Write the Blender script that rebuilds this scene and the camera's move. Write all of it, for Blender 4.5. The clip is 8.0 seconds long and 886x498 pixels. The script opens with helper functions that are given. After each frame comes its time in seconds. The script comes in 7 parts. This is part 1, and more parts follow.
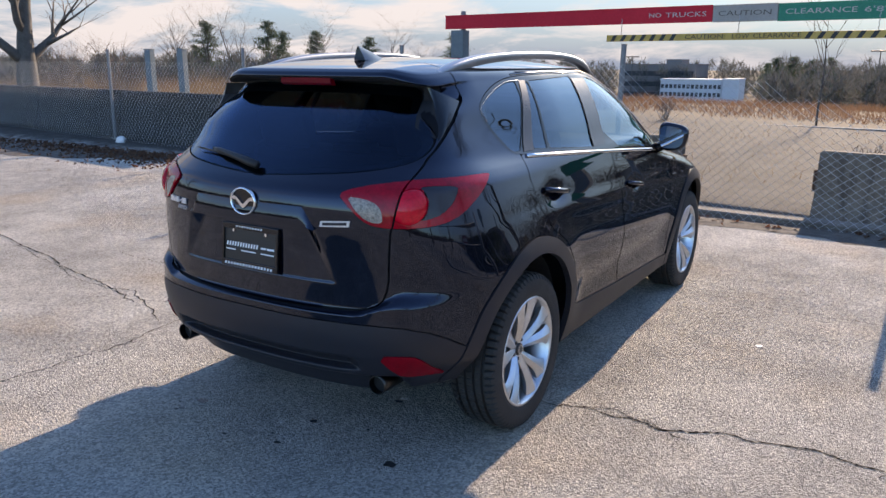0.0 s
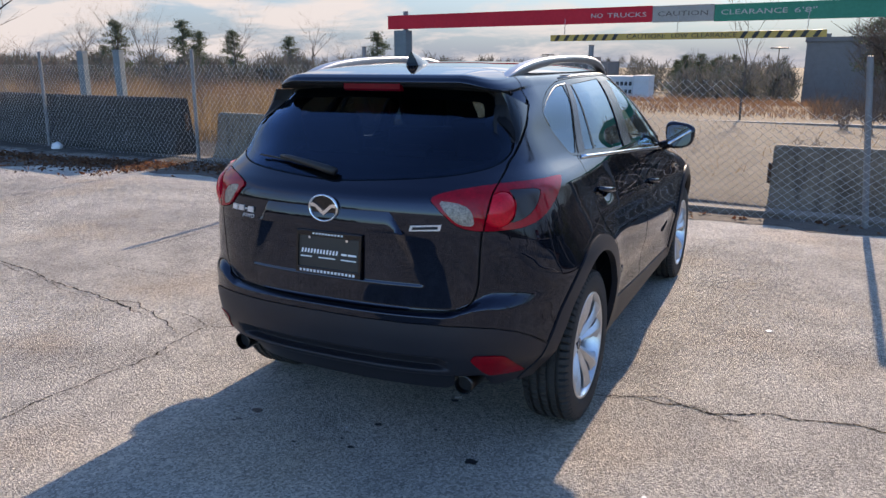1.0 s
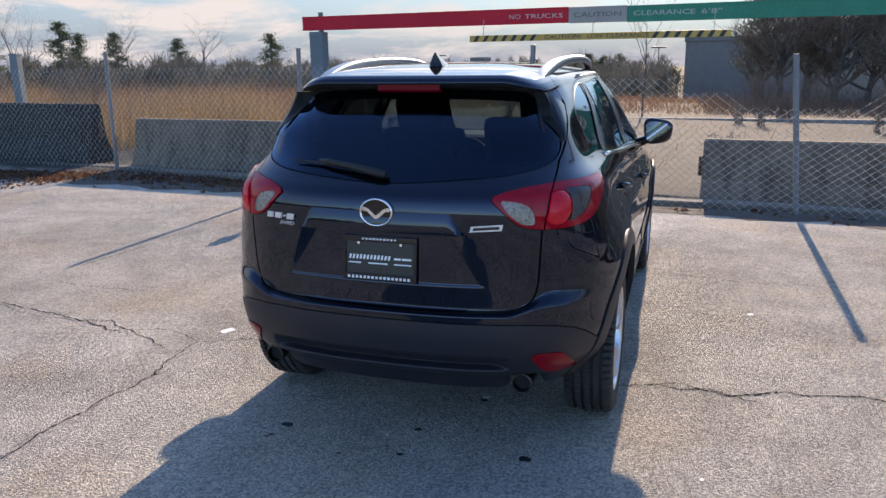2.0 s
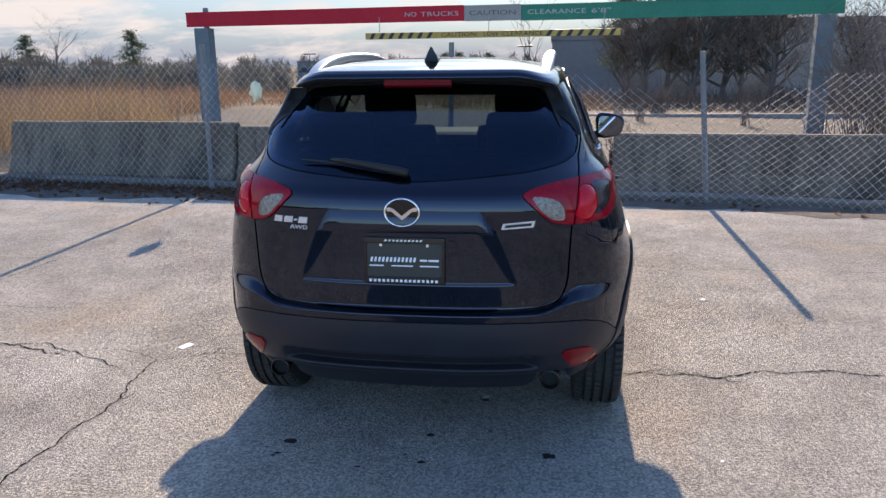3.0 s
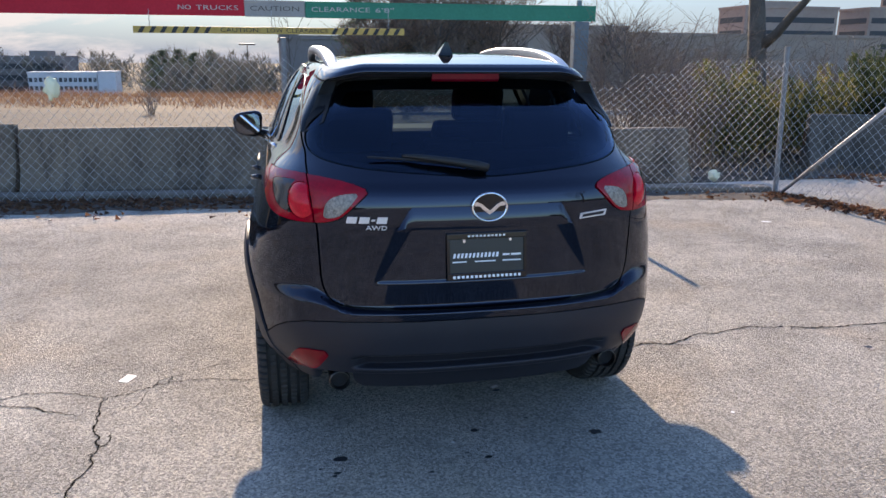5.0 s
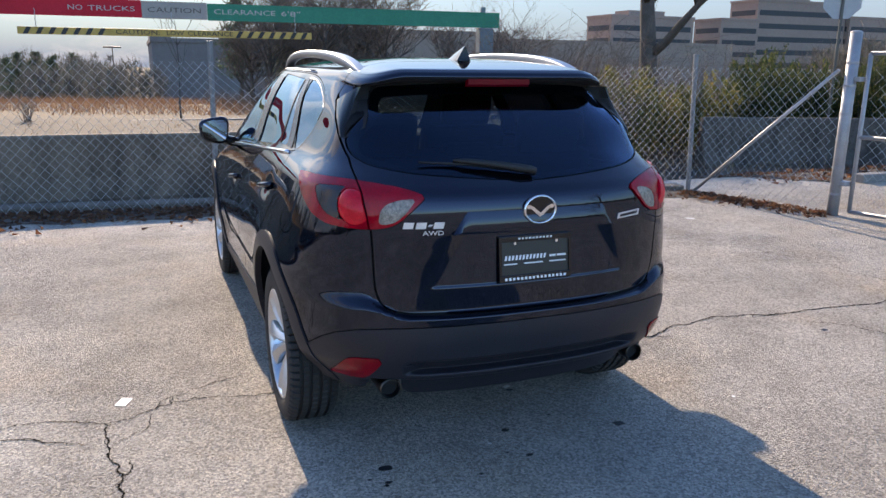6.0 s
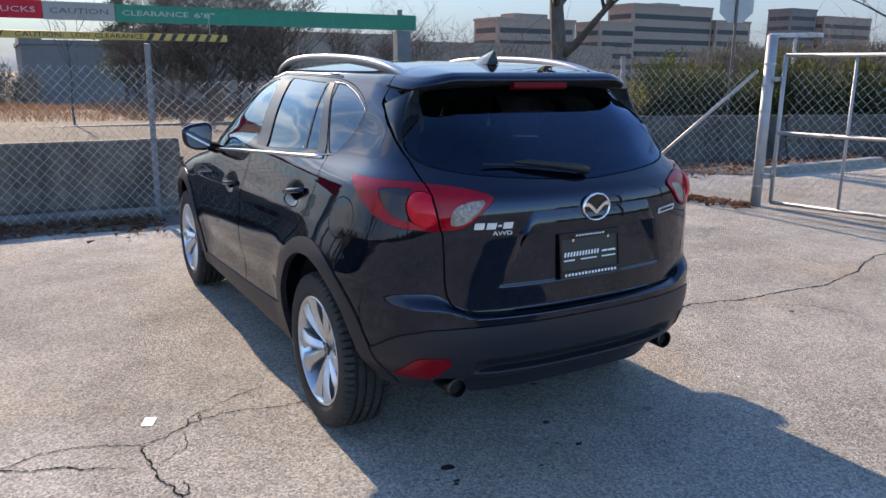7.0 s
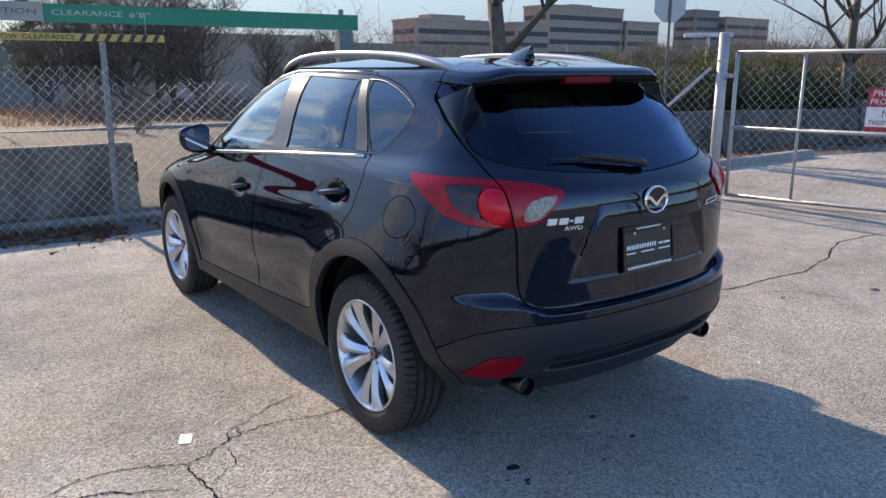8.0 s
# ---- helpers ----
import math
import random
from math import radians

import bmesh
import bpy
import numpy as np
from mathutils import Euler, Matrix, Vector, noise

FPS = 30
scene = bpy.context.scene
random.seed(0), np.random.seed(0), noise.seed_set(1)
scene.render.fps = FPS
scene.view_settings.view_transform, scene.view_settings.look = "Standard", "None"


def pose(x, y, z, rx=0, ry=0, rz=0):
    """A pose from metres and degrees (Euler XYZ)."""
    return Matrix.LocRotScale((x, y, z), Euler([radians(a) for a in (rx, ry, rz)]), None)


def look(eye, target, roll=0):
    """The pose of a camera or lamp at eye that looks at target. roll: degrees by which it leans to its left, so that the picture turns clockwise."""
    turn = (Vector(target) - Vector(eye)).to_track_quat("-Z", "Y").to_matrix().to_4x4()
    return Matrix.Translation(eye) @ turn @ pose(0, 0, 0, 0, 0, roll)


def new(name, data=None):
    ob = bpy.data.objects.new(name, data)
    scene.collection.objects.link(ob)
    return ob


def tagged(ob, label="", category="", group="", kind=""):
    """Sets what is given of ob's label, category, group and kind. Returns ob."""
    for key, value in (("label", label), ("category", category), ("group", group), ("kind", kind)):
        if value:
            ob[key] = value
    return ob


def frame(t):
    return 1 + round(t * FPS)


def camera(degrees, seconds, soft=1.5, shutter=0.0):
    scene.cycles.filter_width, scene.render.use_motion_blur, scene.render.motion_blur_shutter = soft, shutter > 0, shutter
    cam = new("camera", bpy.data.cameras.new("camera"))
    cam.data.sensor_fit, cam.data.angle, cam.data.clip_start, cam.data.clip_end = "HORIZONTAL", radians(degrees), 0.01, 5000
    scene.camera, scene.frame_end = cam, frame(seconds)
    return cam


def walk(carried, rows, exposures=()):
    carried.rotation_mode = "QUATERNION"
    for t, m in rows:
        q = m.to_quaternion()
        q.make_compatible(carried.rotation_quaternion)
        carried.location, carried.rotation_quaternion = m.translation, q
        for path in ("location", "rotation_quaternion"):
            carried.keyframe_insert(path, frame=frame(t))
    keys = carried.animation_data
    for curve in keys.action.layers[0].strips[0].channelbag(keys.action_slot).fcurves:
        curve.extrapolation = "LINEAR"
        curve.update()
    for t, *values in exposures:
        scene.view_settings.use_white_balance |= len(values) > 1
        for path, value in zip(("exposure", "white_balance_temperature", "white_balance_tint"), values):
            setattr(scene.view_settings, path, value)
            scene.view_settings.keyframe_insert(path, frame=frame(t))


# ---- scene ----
cam = camera(60.9, 8.0)
METRES, EYE, TILT, LEAN, TURN = 5.149, 1.643, 0.0, 0.0, 32.1
ROWS = [
    (0.0, 0.0, 0.0, 0.0, 0.05, -13.9, -0.21),
    (0.5, -0.0541, 0.0101, 0.0034, -2.79, -14.0, -0.08),
    (1.0, -0.1258, -0.0062, 0.0055, -6.16, -13.99, 0.15),
    (2.5, -0.2982, 0.0449, 0.0059, -18.9, -14.03, 0.75),
    (3.0, -0.3499, 0.0712, 0.0036, -23.95, -14.17, 0.66),
    (3.5, -0.3996, 0.1117, 0.0048, -29.24, -14.34, 0.51),
    (4.0, -0.4686, 0.1411, 0.005, -34.56, -14.48, 0.3),
    (4.5, -0.5162, 0.1794, 0.0015, -39.69, -14.44, -0.03),
    (6.0, -0.6494, 0.3138, -0.0009, -53.71, -13.82, -0.66),
    (6.5, -0.6818, 0.3666, -0.001, -58.06, -13.69, -0.62),
    (7.0, -0.7269, 0.418, -0.0007, -62.08, -13.6, -0.43),
    (7.5, -0.7461, 0.4712, -0.0063, -65.54, -13.58, -0.23),
    (8.0, -0.7639, 0.5218, -0.0058, -68.23, -13.5, -0.03),
]
walk(cam, [(t, pose(0, 0, EYE, TILT, LEAN, TURN) @ pose(METRES * x, METRES * y, METRES * z, 90 + pitch, roll, yaw)) for t, x, y, z, yaw, pitch, roll in ROWS],
     exposures=[(0.0, 0.66, 9000, 20), (1.0, 0.56, 9000, 20), (4.5, 0.74, 9000, 20), (8.0, 0.66, 8900, 18)])

# ---- sky and sun ----
SUN_UP = 23.1
world = bpy.data.worlds.new("sky")
scene.world = world
world.use_nodes = True
wt = world.node_tree
wt.nodes.clear()


def wnode(kind, **values):
    n = wt.nodes.new(kind)
    for key, v in values.items():
        n.inputs[key].default_value = v
    return n


sky = wnode("ShaderNodeTexSky")
sky.sky_type, sky.sun_disc = "NISHITA", False
sky.sun_elevation, sky.sun_rotation = radians(SUN_UP), 0.0
sky.air_density, sky.dust_density, sky.ozone_density = 1.0, 0.5, 1.2
# thin streaked cloud, thicker low down
coord = wnode("ShaderNodeTexCoord")
lift = wnode("ShaderNodeVectorMath")
lift.operation, lift.inputs[1].default_value = "ADD", (0.0, 0.0, 0.22)
flat = wnode("ShaderNodeVectorMath")
flat.operation = "DIVIDE"
height3 = wnode("ShaderNodeCombineXYZ")
height1 = wnode("ShaderNodeSeparateXYZ")
north = wnode("ShaderNodeMapRange", **{"From Min": 0.52, "From Max": 0.30, "To Min": 0.0})
both = wnode("ShaderNodeMath")
both.operation = "MULTIPLY"
clouds = wnode("ShaderNodeTexNoise", Scale=1.5, Detail=7.0, Roughness=0.62, Distortion=0.4)
ramp = wnode("ShaderNodeValToRGB")
ramp.color_ramp.elements[0].position, ramp.color_ramp.elements[1].position = 0.44, 0.57
split = wnode("ShaderNodeSeparateXYZ")
west = wnode("ShaderNodeMapRange", **{"From Min": 0.30, "From Max": -0.45})
rear = wnode("ShaderNodeMapRange", **{"From Min": -0.85, "From Max": -0.1, "To Min": 0.1, "To Max": 1.0})
bank = wnode("ShaderNodeMath")
bank.operation = "MULTIPLY"
cover = wnode("ShaderNodeMath")
cover.operation = "MULTIPLY"
# cloud glows round the sun
toward = wnode("ShaderNodeVectorMath")
toward.operation, toward.inputs[1].default_value = "DOT_PRODUCT", (0.0, math.cos(radians(SUN_UP)), math.sin(radians(SUN_UP)))
near_sun = wnode("ShaderNodeMapRange", **{"From Min": 0.72, "From Max": 0.97})
upper = wnode("ShaderNodeMapRange", **{"From Min": 0.08, "From Max": 0.22})
glow = wnode("ShaderNodeMath")
glow.operation = "MULTIPLY"
cloud = wnode("ShaderNodeMixRGB", Color1=(3.0, 3.3, 3.9, 1.0), Color2=(11.0, 12.0, 13.6, 1.0))
white = wnode("ShaderNodeMixRGB")
low = wnode("ShaderNodeMapRange", **{"From Min": 0.08, "From Max": 0.22, "To Min": 0.9, "To Max": 1.0})
thin = wnode("ShaderNodeMath")
thin.operation = "MULTIPLY"
haze = wnode("ShaderNodeMapRange", **{"From Min": 0.0, "From Max": 0.55, "To Min": 1.0, "To Max": 0.0})
deep = wnode("ShaderNodeMixRGB", Fac=1.0, Color2=(0.62, 1.10, 1.72, 1.0))
deep.blend_type = "MULTIPLY"
south = wnode("ShaderNodeMapRange", **{"From Min": -0.45, "From Max": 0.35, "To Min": 0.12, "To Max": 1.0})
hazed = wnode("ShaderNodeMath")
hazed.operation = "MULTIPLY"
veil = wnode("ShaderNodeMixRGB", Color2=(1.12, 1.58, 2.45, 1.0))
back = wnode("ShaderNodeBackground", Strength=0.17)
out = wnode("ShaderNodeOutputWorld")
for a, b in ((coord.outputs["Generated"], lift.inputs[0]), (lift.outputs["Vector"], height1.inputs["Vector"]),
             (height1.outputs["Z"], height3.inputs["X"]), (height1.outputs["Z"], height3.inputs["Y"]), (height1.outputs["Z"], height3.inputs["Z"]),
             (lift.outputs["Vector"], flat.inputs[0]), (height3.outputs["Vector"], flat.inputs[1]), (flat.outputs["Vector"], clouds.inputs["Vector"]),
             (split.outputs["Z"], north.inputs["Value"]), (north.outputs["Result"], both.inputs[0]), (west.outputs["Result"], bank.inputs[0]), (split.outputs["Y"], rear.inputs["Value"]), (rear.outputs["Result"], bank.inputs[1]), (bank.outputs["Value"], both.inputs[1]),
             (clouds.outputs["Fac"], ramp.inputs["Fac"]), (coord.outputs["Generated"], split.inputs["Vector"]),
             (split.outputs["X"], west.inputs["Value"]), (ramp.outputs["Color"], cover.inputs[0]), (both.outputs["Value"], thin.inputs[0]), (split.outputs["Z"], low.inputs["Value"]), (low.outputs["Result"], thin.inputs[1]), (thin.outputs["Value"], cover.inputs[1]),
             (split.outputs["Z"], haze.inputs["Value"]), (haze.outputs["Result"], hazed.inputs[0]), (split.outputs["Y"], south.inputs["Value"]), (south.outputs["Result"], hazed.inputs[1]), (hazed.outputs["Value"], veil.inputs["Fac"]), (sky.outputs["Color"], deep.inputs["Color1"]), (deep.outputs["Color"], veil.inputs["Color1"]),
             (cover.outputs["Value"], white.inputs["Fac"]), (veil.outputs["Color"], white.inputs["Color1"]),
             (coord.outputs["Generated"], toward.inputs[0]), (toward.outputs["Value"], near_sun.inputs["Value"]), (split.outputs["Z"], upper.inputs["Value"]),
             (near_sun.outputs["Result"], glow.inputs[0]), (upper.outputs["Result"], glow.inputs[1]), (glow.outputs["Value"], cloud.inputs["Fac"]), (cloud.outputs["Color"], white.inputs["Color2"]),
             (white.outputs["Color"], back.inputs["Color"]), (back.outputs["Background"], out.inputs["Surface"])):
    wt.links.new(a, b)
lamp = bpy.data.lights.new("sun", "SUN")
lamp.energy, lamp.angle, lamp.color = 5.2, radians(0.53), (1.0, 0.955, 0.89)
sun = new("sun", lamp)
sun.matrix_world = look((-0.9, 60 * math.cos(radians(SUN_UP)), 60 * math.sin(radians(SUN_UP))), (0, 0, 0))

# ---- materials ----
def material(name, color=(0.5, 0.5, 0.5), rough=0.5, metal=0.0, **more):
    m = bpy.data.materials.new(name)
    m.use_nodes = True
    b = m.node_tree.nodes["Principled BSDF"]
    b.inputs["Base Color"].default_value = (*color, 1.0)
    b.inputs["Roughness"].default_value, b.inputs["Metallic"].default_value = rough, metal
    for key, v in more.items():
        b.inputs[key.replace("_", " ")].default_value = v
    return m


def add(m, kind, **values):
    n = m.node_tree.nodes.new(kind)
    for key, v in values.items():
        n.inputs[key.replace("_", " ")].default_value = v
    return n


def join(m, a, b):
    m.node_tree.links.new(a, b)


def grain(name, dark, light, fine=60.0, coarse=3.0, rough=0.8, metal=0.0, bump=0.3, depth=0.004, mix=0.5, spread=(0.3, 0.7), rough_spread=0.0, **more):
    """A surface that varies between two colours at two scales, with fine relief."""
    m = material(name, dark, rough, metal, **more)
    b = m.node_tree.nodes["Principled BSDF"]
    c = add(m, "ShaderNodeTexCoord")
    n1 = add(m, "ShaderNodeTexNoise", Scale=fine, Detail=4.0, Roughness=0.6)
    n2 = add(m, "ShaderNodeTexNoise", Scale=coarse, Detail=5.0, Roughness=0.55)
    blend = add(m, "ShaderNodeMix", Factor=mix)
    r = add(m, "ShaderNodeValToRGB")
    r.color_ramp.elements[0].position, r.color_ramp.elements[1].position = spread
    r.color_ramp.elements[0].color, r.color_ramp.elements[1].color = (*dark, 1), (*light, 1)
    bp = add(m, "ShaderNodeBump", Strength=bump, Distance=depth)
    for n in (n1, n2):
        join(m, c.outputs["Object"], n.inputs["Vector"])
    join(m, n1.outputs["Fac"], blend.inputs["A"])
    join(m, n2.outputs["Fac"], blend.inputs["B"])
    join(m, blend.outputs["Result"], r.inputs["Fac"])
    join(m, r.outputs["Color"], b.inputs["Base Color"])
    join(m, n1.outputs["Fac"], bp.inputs["Height"])
    join(m, bp.outputs["Normal"], b.inputs["Normal"])
    return m


PAINT = material("black_paint", (0.0012, 0.0021, 0.0050), 0.015, 0.0, Specular_IOR_Level=0.60, Specular_Tint=(0.78, 0.92, 1.2, 1.0))
CLADDING = grain("grey_plastic", (0.011, 0.012, 0.017), (0.019, 0.020, 0.027), 900.0, 4.0, 0.44, bump=0.15, depth=0.0004, Specular_IOR_Level=0.36)
UNDER = material("dark_underside", (0.006, 0.006, 0.007), 0.8)
GLOSS_BLACK = material("gloss_black_plastic", (0.006, 0.006, 0.007), 0.08)
RUBBER = grain("tyre_rubber", (0.020, 0.020, 0.020), (0.048, 0.047, 0.046), 220.0, 6.0, 0.7, bump=0.2, depth=0.001, Specular_IOR_Level=0.22)
TRIM = material("rubber_trim", (0.008, 0.008, 0.008), 0.55)
BORDER = material("matt_black_border", (0.004, 0.004, 0.005), 0.5, 0.0, Specular_IOR_Level=0.12)
ALLOY = grain("alloy", (0.54, 0.56, 0.58), (0.66, 0.68, 0.70), 40.0, 5.0, 0.28, 0.85, bump=0.02)
CHROME = material("chrome", (0.75, 0.76, 0.78), 0.06, 1.0)
BADGE = material("badge_silver", (0.70, 0.71, 0.73), 0.3, 0.6)
SATIN = grain("satin_metal", (0.27, 0.28, 0.30), (0.34, 0.35, 0.37), 60.0, 4.0, 0.36, 0.9, bump=0.01)
TIP_STEEL = material("polished_tip_steel", (0.07, 0.068, 0.066), 0.3, 1.0)
STEEL = material("dark_steel", (0.09, 0.085, 0.08), 0.45, 0.9)
SEAT = grain("dark_upholstery", (0.009, 0.009, 0.010), (0.016, 0.016, 0.018), 200.0, 8.0, 0.8)
WHITE_PAINT = material("white_print", (0.78, 0.78, 0.78), 0.5)
PILLAR = grain("pillar_sheen", (0.036, 0.039, 0.046), (0.055, 0.059, 0.068), 80.0, 5.0, 0.25, 0.3, bump=0.01)
MIRROR = material("mirror_glass", (0.85, 0.86, 0.87), 0.01, 1.0)


def glass(name, tint, rough=0.0, sheen=0.07, hue=(0.62, 0.82, 1.0)):
    """Thin tinted pane: a sharp reflection over a clear tint."""
    m = bpy.data.materials.new(name)
    m.use_nodes = True
    t = m.node_tree
    t.nodes.clear()
    o, mx = t.nodes.new("ShaderNodeOutputMaterial"), t.nodes.new("ShaderNodeMixShader")
    gl, tr, fr = t.nodes.new("ShaderNodeBsdfGlossy"), t.nodes.new("ShaderNodeBsdfTransparent"), t.nodes.new("ShaderNodeLayerWeight")
    pw, mr = t.nodes.new("ShaderNodeMath"), t.nodes.new("ShaderNodeMapRange")
    gl.inputs["Roughness"].default_value = rough
    gl.inputs["Color"].default_value = (*hue, 1)
    tr.inputs["Color"].default_value = (*tint, 1)
    fr.inputs["Blend"].default_value = 0.5
    pw.operation, pw.inputs[1].default_value = "POWER", 4.0
    mr.inputs["To Min"].default_value = sheen
    join(m, fr.outputs["Facing"], pw.inputs[0])
    join(m, pw.outputs["Value"], mr.inputs["Value"])
    join(m, mr.outputs["Result"], mx.inputs["Fac"])
    join(m, tr.outputs["BSDF"], mx.inputs[1])
    join(m, gl.outputs["BSDF"], mx.inputs[2])
    join(m, mx.outputs["Shader"], o.inputs["Surface"])
    return m


GLASS_DARK = glass("privacy_glass", (0.22, 0.28, 0.30), 0.0, 0.045, (0.40, 0.66, 1.0))
GLASS_PRIVACY = glass("dark_privacy_glass", (0.09, 0.11, 0.12), 0.0, 0.09)
GLASS_SIDE = glass("side_glass", (0.58, 0.68, 0.68), 0.0, 0.09)
LENS_RED = grain("red_lens", (0.20, 0.0008, 0.007), (0.48, 0.002, 0.016), 90.0, 16.0, 0.03, bump=0.0, Specular_IOR_Level=0.32)
LENS_SMOKE = material("smoked_lens", (0.022, 0.020, 0.024), 0.03)
LENS_CLEAR = grain("clear_reverse_lens", (0.06, 0.049, 0.041), (0.44, 0.36, 0.30), 150.0, 60.0, 0.2, 0.0, bump=0.3, depth=0.002)
LENS_DISC = grain("bright_red_lens", (0.50, 0.002, 0.012), (0.85, 0.008, 0.030), 120.0, 24.0, 0.05, bump=0.05, Specular_IOR_Level=0.36)
BRAKE_RED = grain("dull_red_lens", (0.11, 0.0008, 0.006), (0.20, 0.0016, 0.010), 160.0, 30.0, 0.25, bump=0.1, depth=0.001, Specular_IOR_Level=0.2)
REFLECTOR = grain("red_reflector", (0.15, 0.0012, 0.006), (0.30, 0.0025, 0.011), 200.0, 30.0, 0.12, bump=0.2, depth=0.001, Specular_IOR_Level=0.22)

CONCRETE = grain("weathered_concrete", (0.15, 0.145, 0.135), (0.30, 0.29, 0.27), 45.0, 1.4, 0.9, bump=0.5, depth=0.004)
GALV = grain("galvanised_steel", (0.27, 0.275, 0.285), (0.40, 0.405, 0.415), 70.0, 6.0, 0.5, 0.4, bump=0.05)
OLD_GALV = grain("dull_galvanised_steel", (0.14, 0.145, 0.15), (0.24, 0.245, 0.25), 50.0, 5.0, 0.6, 0.3, bump=0.05)


def part(name, bm, mat, parent=None, label="", smooth=False):
    """One mesh object from a bmesh, under a thing or a part."""
    me = bpy.data.meshes.new(name)
    bm.to_mesh(me)
    bm.free()
    return placed(name, me, mat, parent, label, smooth)


def placed(name, me, mat, parent=None, label="", smooth=False):
    for m in mat if isinstance(mat, (list, tuple)) else (mat,):
        me.materials.append(m)
    if smooth:
        me.polygons.foreach_set("use_smooth", [True] * len(me.polygons))
    ob = new(name, me)
    if parent:
        ob.parent = parent
    if label:
        ob["label"] = label
    return ob


def raw(name, verts, faces, mat, parent=None, label="", smooth=False):
    me = bpy.data.meshes.new(name)
    me.from_pydata([tuple(float(c) for c in v) for v in verts], [], [tuple(int(i) for i in f) for f in faces])
    me.validate()
    return placed(name, me, mat, parent, label, smooth)


def thing(name, label, category, at=(0, 0, 0), turn=0.0, group="", kind=""):
    e = new(name)
    e.matrix_world = pose(*at, 0, 0, turn)
    return tagged(e, label, category, group, kind)


def box(bm, lo, hi, bevel=0.0, m=None):
    c = [(a + b) / 2 for a, b in zip(lo, hi)]
    s = [abs(b - a) for a, b in zip(lo, hi)]
    g = bmesh.ops.create_cube(bm, size=1.0, matrix=(m or Matrix()) @ Matrix.Translation(c) @ Matrix.Diagonal((*s, 1)))
    if bevel:
        es = list({e for v in g["verts"] for e in v.link_edges})
        bmesh.ops.bevel(bm, geom=es, offset=bevel, segments=2, profile=0.6, affect="EDGES")
    return bm


def rod(bm, a, b, r, r2=None, n=8, caps=True):
    a, b = Vector(a), Vector(b)
    d = b - a
    m = Matrix.Translation((a + b) / 2) @ d.to_track_quat("Z", "Y").to_matrix().to_4x4()
    bmesh.ops.create_cone(bm, cap_ends=caps, segments=n, radius1=r, radius2=r if r2 is None else r2, depth=d.length, matrix=m)
    return bm


def tube_mesh(paths, n=5, closed=False):
    """Vertices and faces of tubes along paths of (point, radius) rows."""
    verts, faces = [], []
    for path in paths:
        pts = [Vector(p) for p, _ in path]
        base = len(verts)
        side = Vector((0.31, 0.17, 0.93))
        for i, (p, r) in enumerate(path):
            d = (pts[min(i + 1, len(pts) - 1)] - pts[max(i - 1, 0)]).normalized()
            u = d.cross(side)
            if u.length < 1e-3:
                u = d.cross(Vector((1, 0, 0)))
            u.normalize()
            w = d.cross(u)
            for k in range(n):
                a = 2 * math.pi * k / n
                verts.append(pts[i] + (u * math.cos(a) + w * math.sin(a)) * r)
        for i in range(len(path) - 1):
            for k in range(n):
                k2 = (k + 1) % n
                faces.append((base + i * n + k, base + i * n + k2, base + (i + 1) * n + k2, base + (i + 1) * n + k))
        faces.append(tuple(base + k for k in reversed(range(n))))
        faces.append(tuple(base + (len(path) - 1) * n + k for k in range(n)))
    return verts, faces


def smooth(a, b, x):
    t = np.clip((x - a) / (b - a), 0.0, 1.0)
    return t * t * (3 - 2 * t)


def curve(xs, ys):
    """Monotone smooth curve through points."""
    xs, ys = np.array(xs, float), np.array(ys, float)
    h, d = np.diff(xs), np.diff(ys) / np.diff(xs)
    m = np.zeros_like(xs)
    m[0], m[-1] = d[0], d[-1]
    for i in range(1, len(xs) - 1):
        if d[i - 1] * d[i] > 0:
            w1, w2 = 2 * h[i] + h[i - 1], h[i] + 2 * h[i - 1]
            m[i] = (w1 + w2) / (w1 / d[i - 1] + w2 / d[i])

    def f(x):
        x = np.clip(np.asarray(x, float), xs[0], xs[-1])
        i = np.clip(np.searchsorted(xs, x) - 1, 0, len(xs) - 2)
        t = (x - xs[i]) / h[i]
        return (ys[i] * (1 + 2 * t) * (1 - t) ** 2 + m[i] * h[i] * t * (1 - t) ** 2
                + ys[i + 1] * t * t * (3 - 2 * t) - m[i + 1] * h[i] * t * t * (1 - t))
    return f


def lettering(text, size, mat, parent, m, label="", depth=0.001, name="lettering", wide=None):
    cu = bpy.data.curves.new(name, "FONT")
    cu.body, cu.size, cu.extrude, cu.resolution_u = text, size, depth, 2
    cu.align_x, cu.align_y = "CENTER", "CENTER"
    o = bpy.data.objects.new(name, cu)
    scene.collection.objects.link(o)
    bpy.context.view_layer.update()
    me = bpy.data.meshes.new_from_object(o.evaluated_get(bpy.context.evaluated_depsgraph_get()))
    bpy.data.objects.remove(o)
    bpy.data.curves.remove(cu)
    if wide:
        xs = [v.co.x for v in me.vertices]
        k = wide / (max(xs) - min(xs))
        for v in me.vertices:
            v.co.x *= k
    ob = placed(name, me, mat, parent, label)
    ob.matrix_basis = m
    return ob

# ---- ground ----
def far_level(x, y):
    """Height of the ground: level lot, a slight fall behind the fence and away to the distance."""
    x, y = np.asarray(x, float), np.asarray(y, float)
    behind = smooth(8.6, 9.3, y)
    near = behind * (-0.075 - 0.0145 * (np.clip(x, -12, 6) + 1.5))
    far = -0.024 * np.clip(y - 24, 0, 16) - 0.055 * np.clip(y - 40, 0, 210)
    return near + far


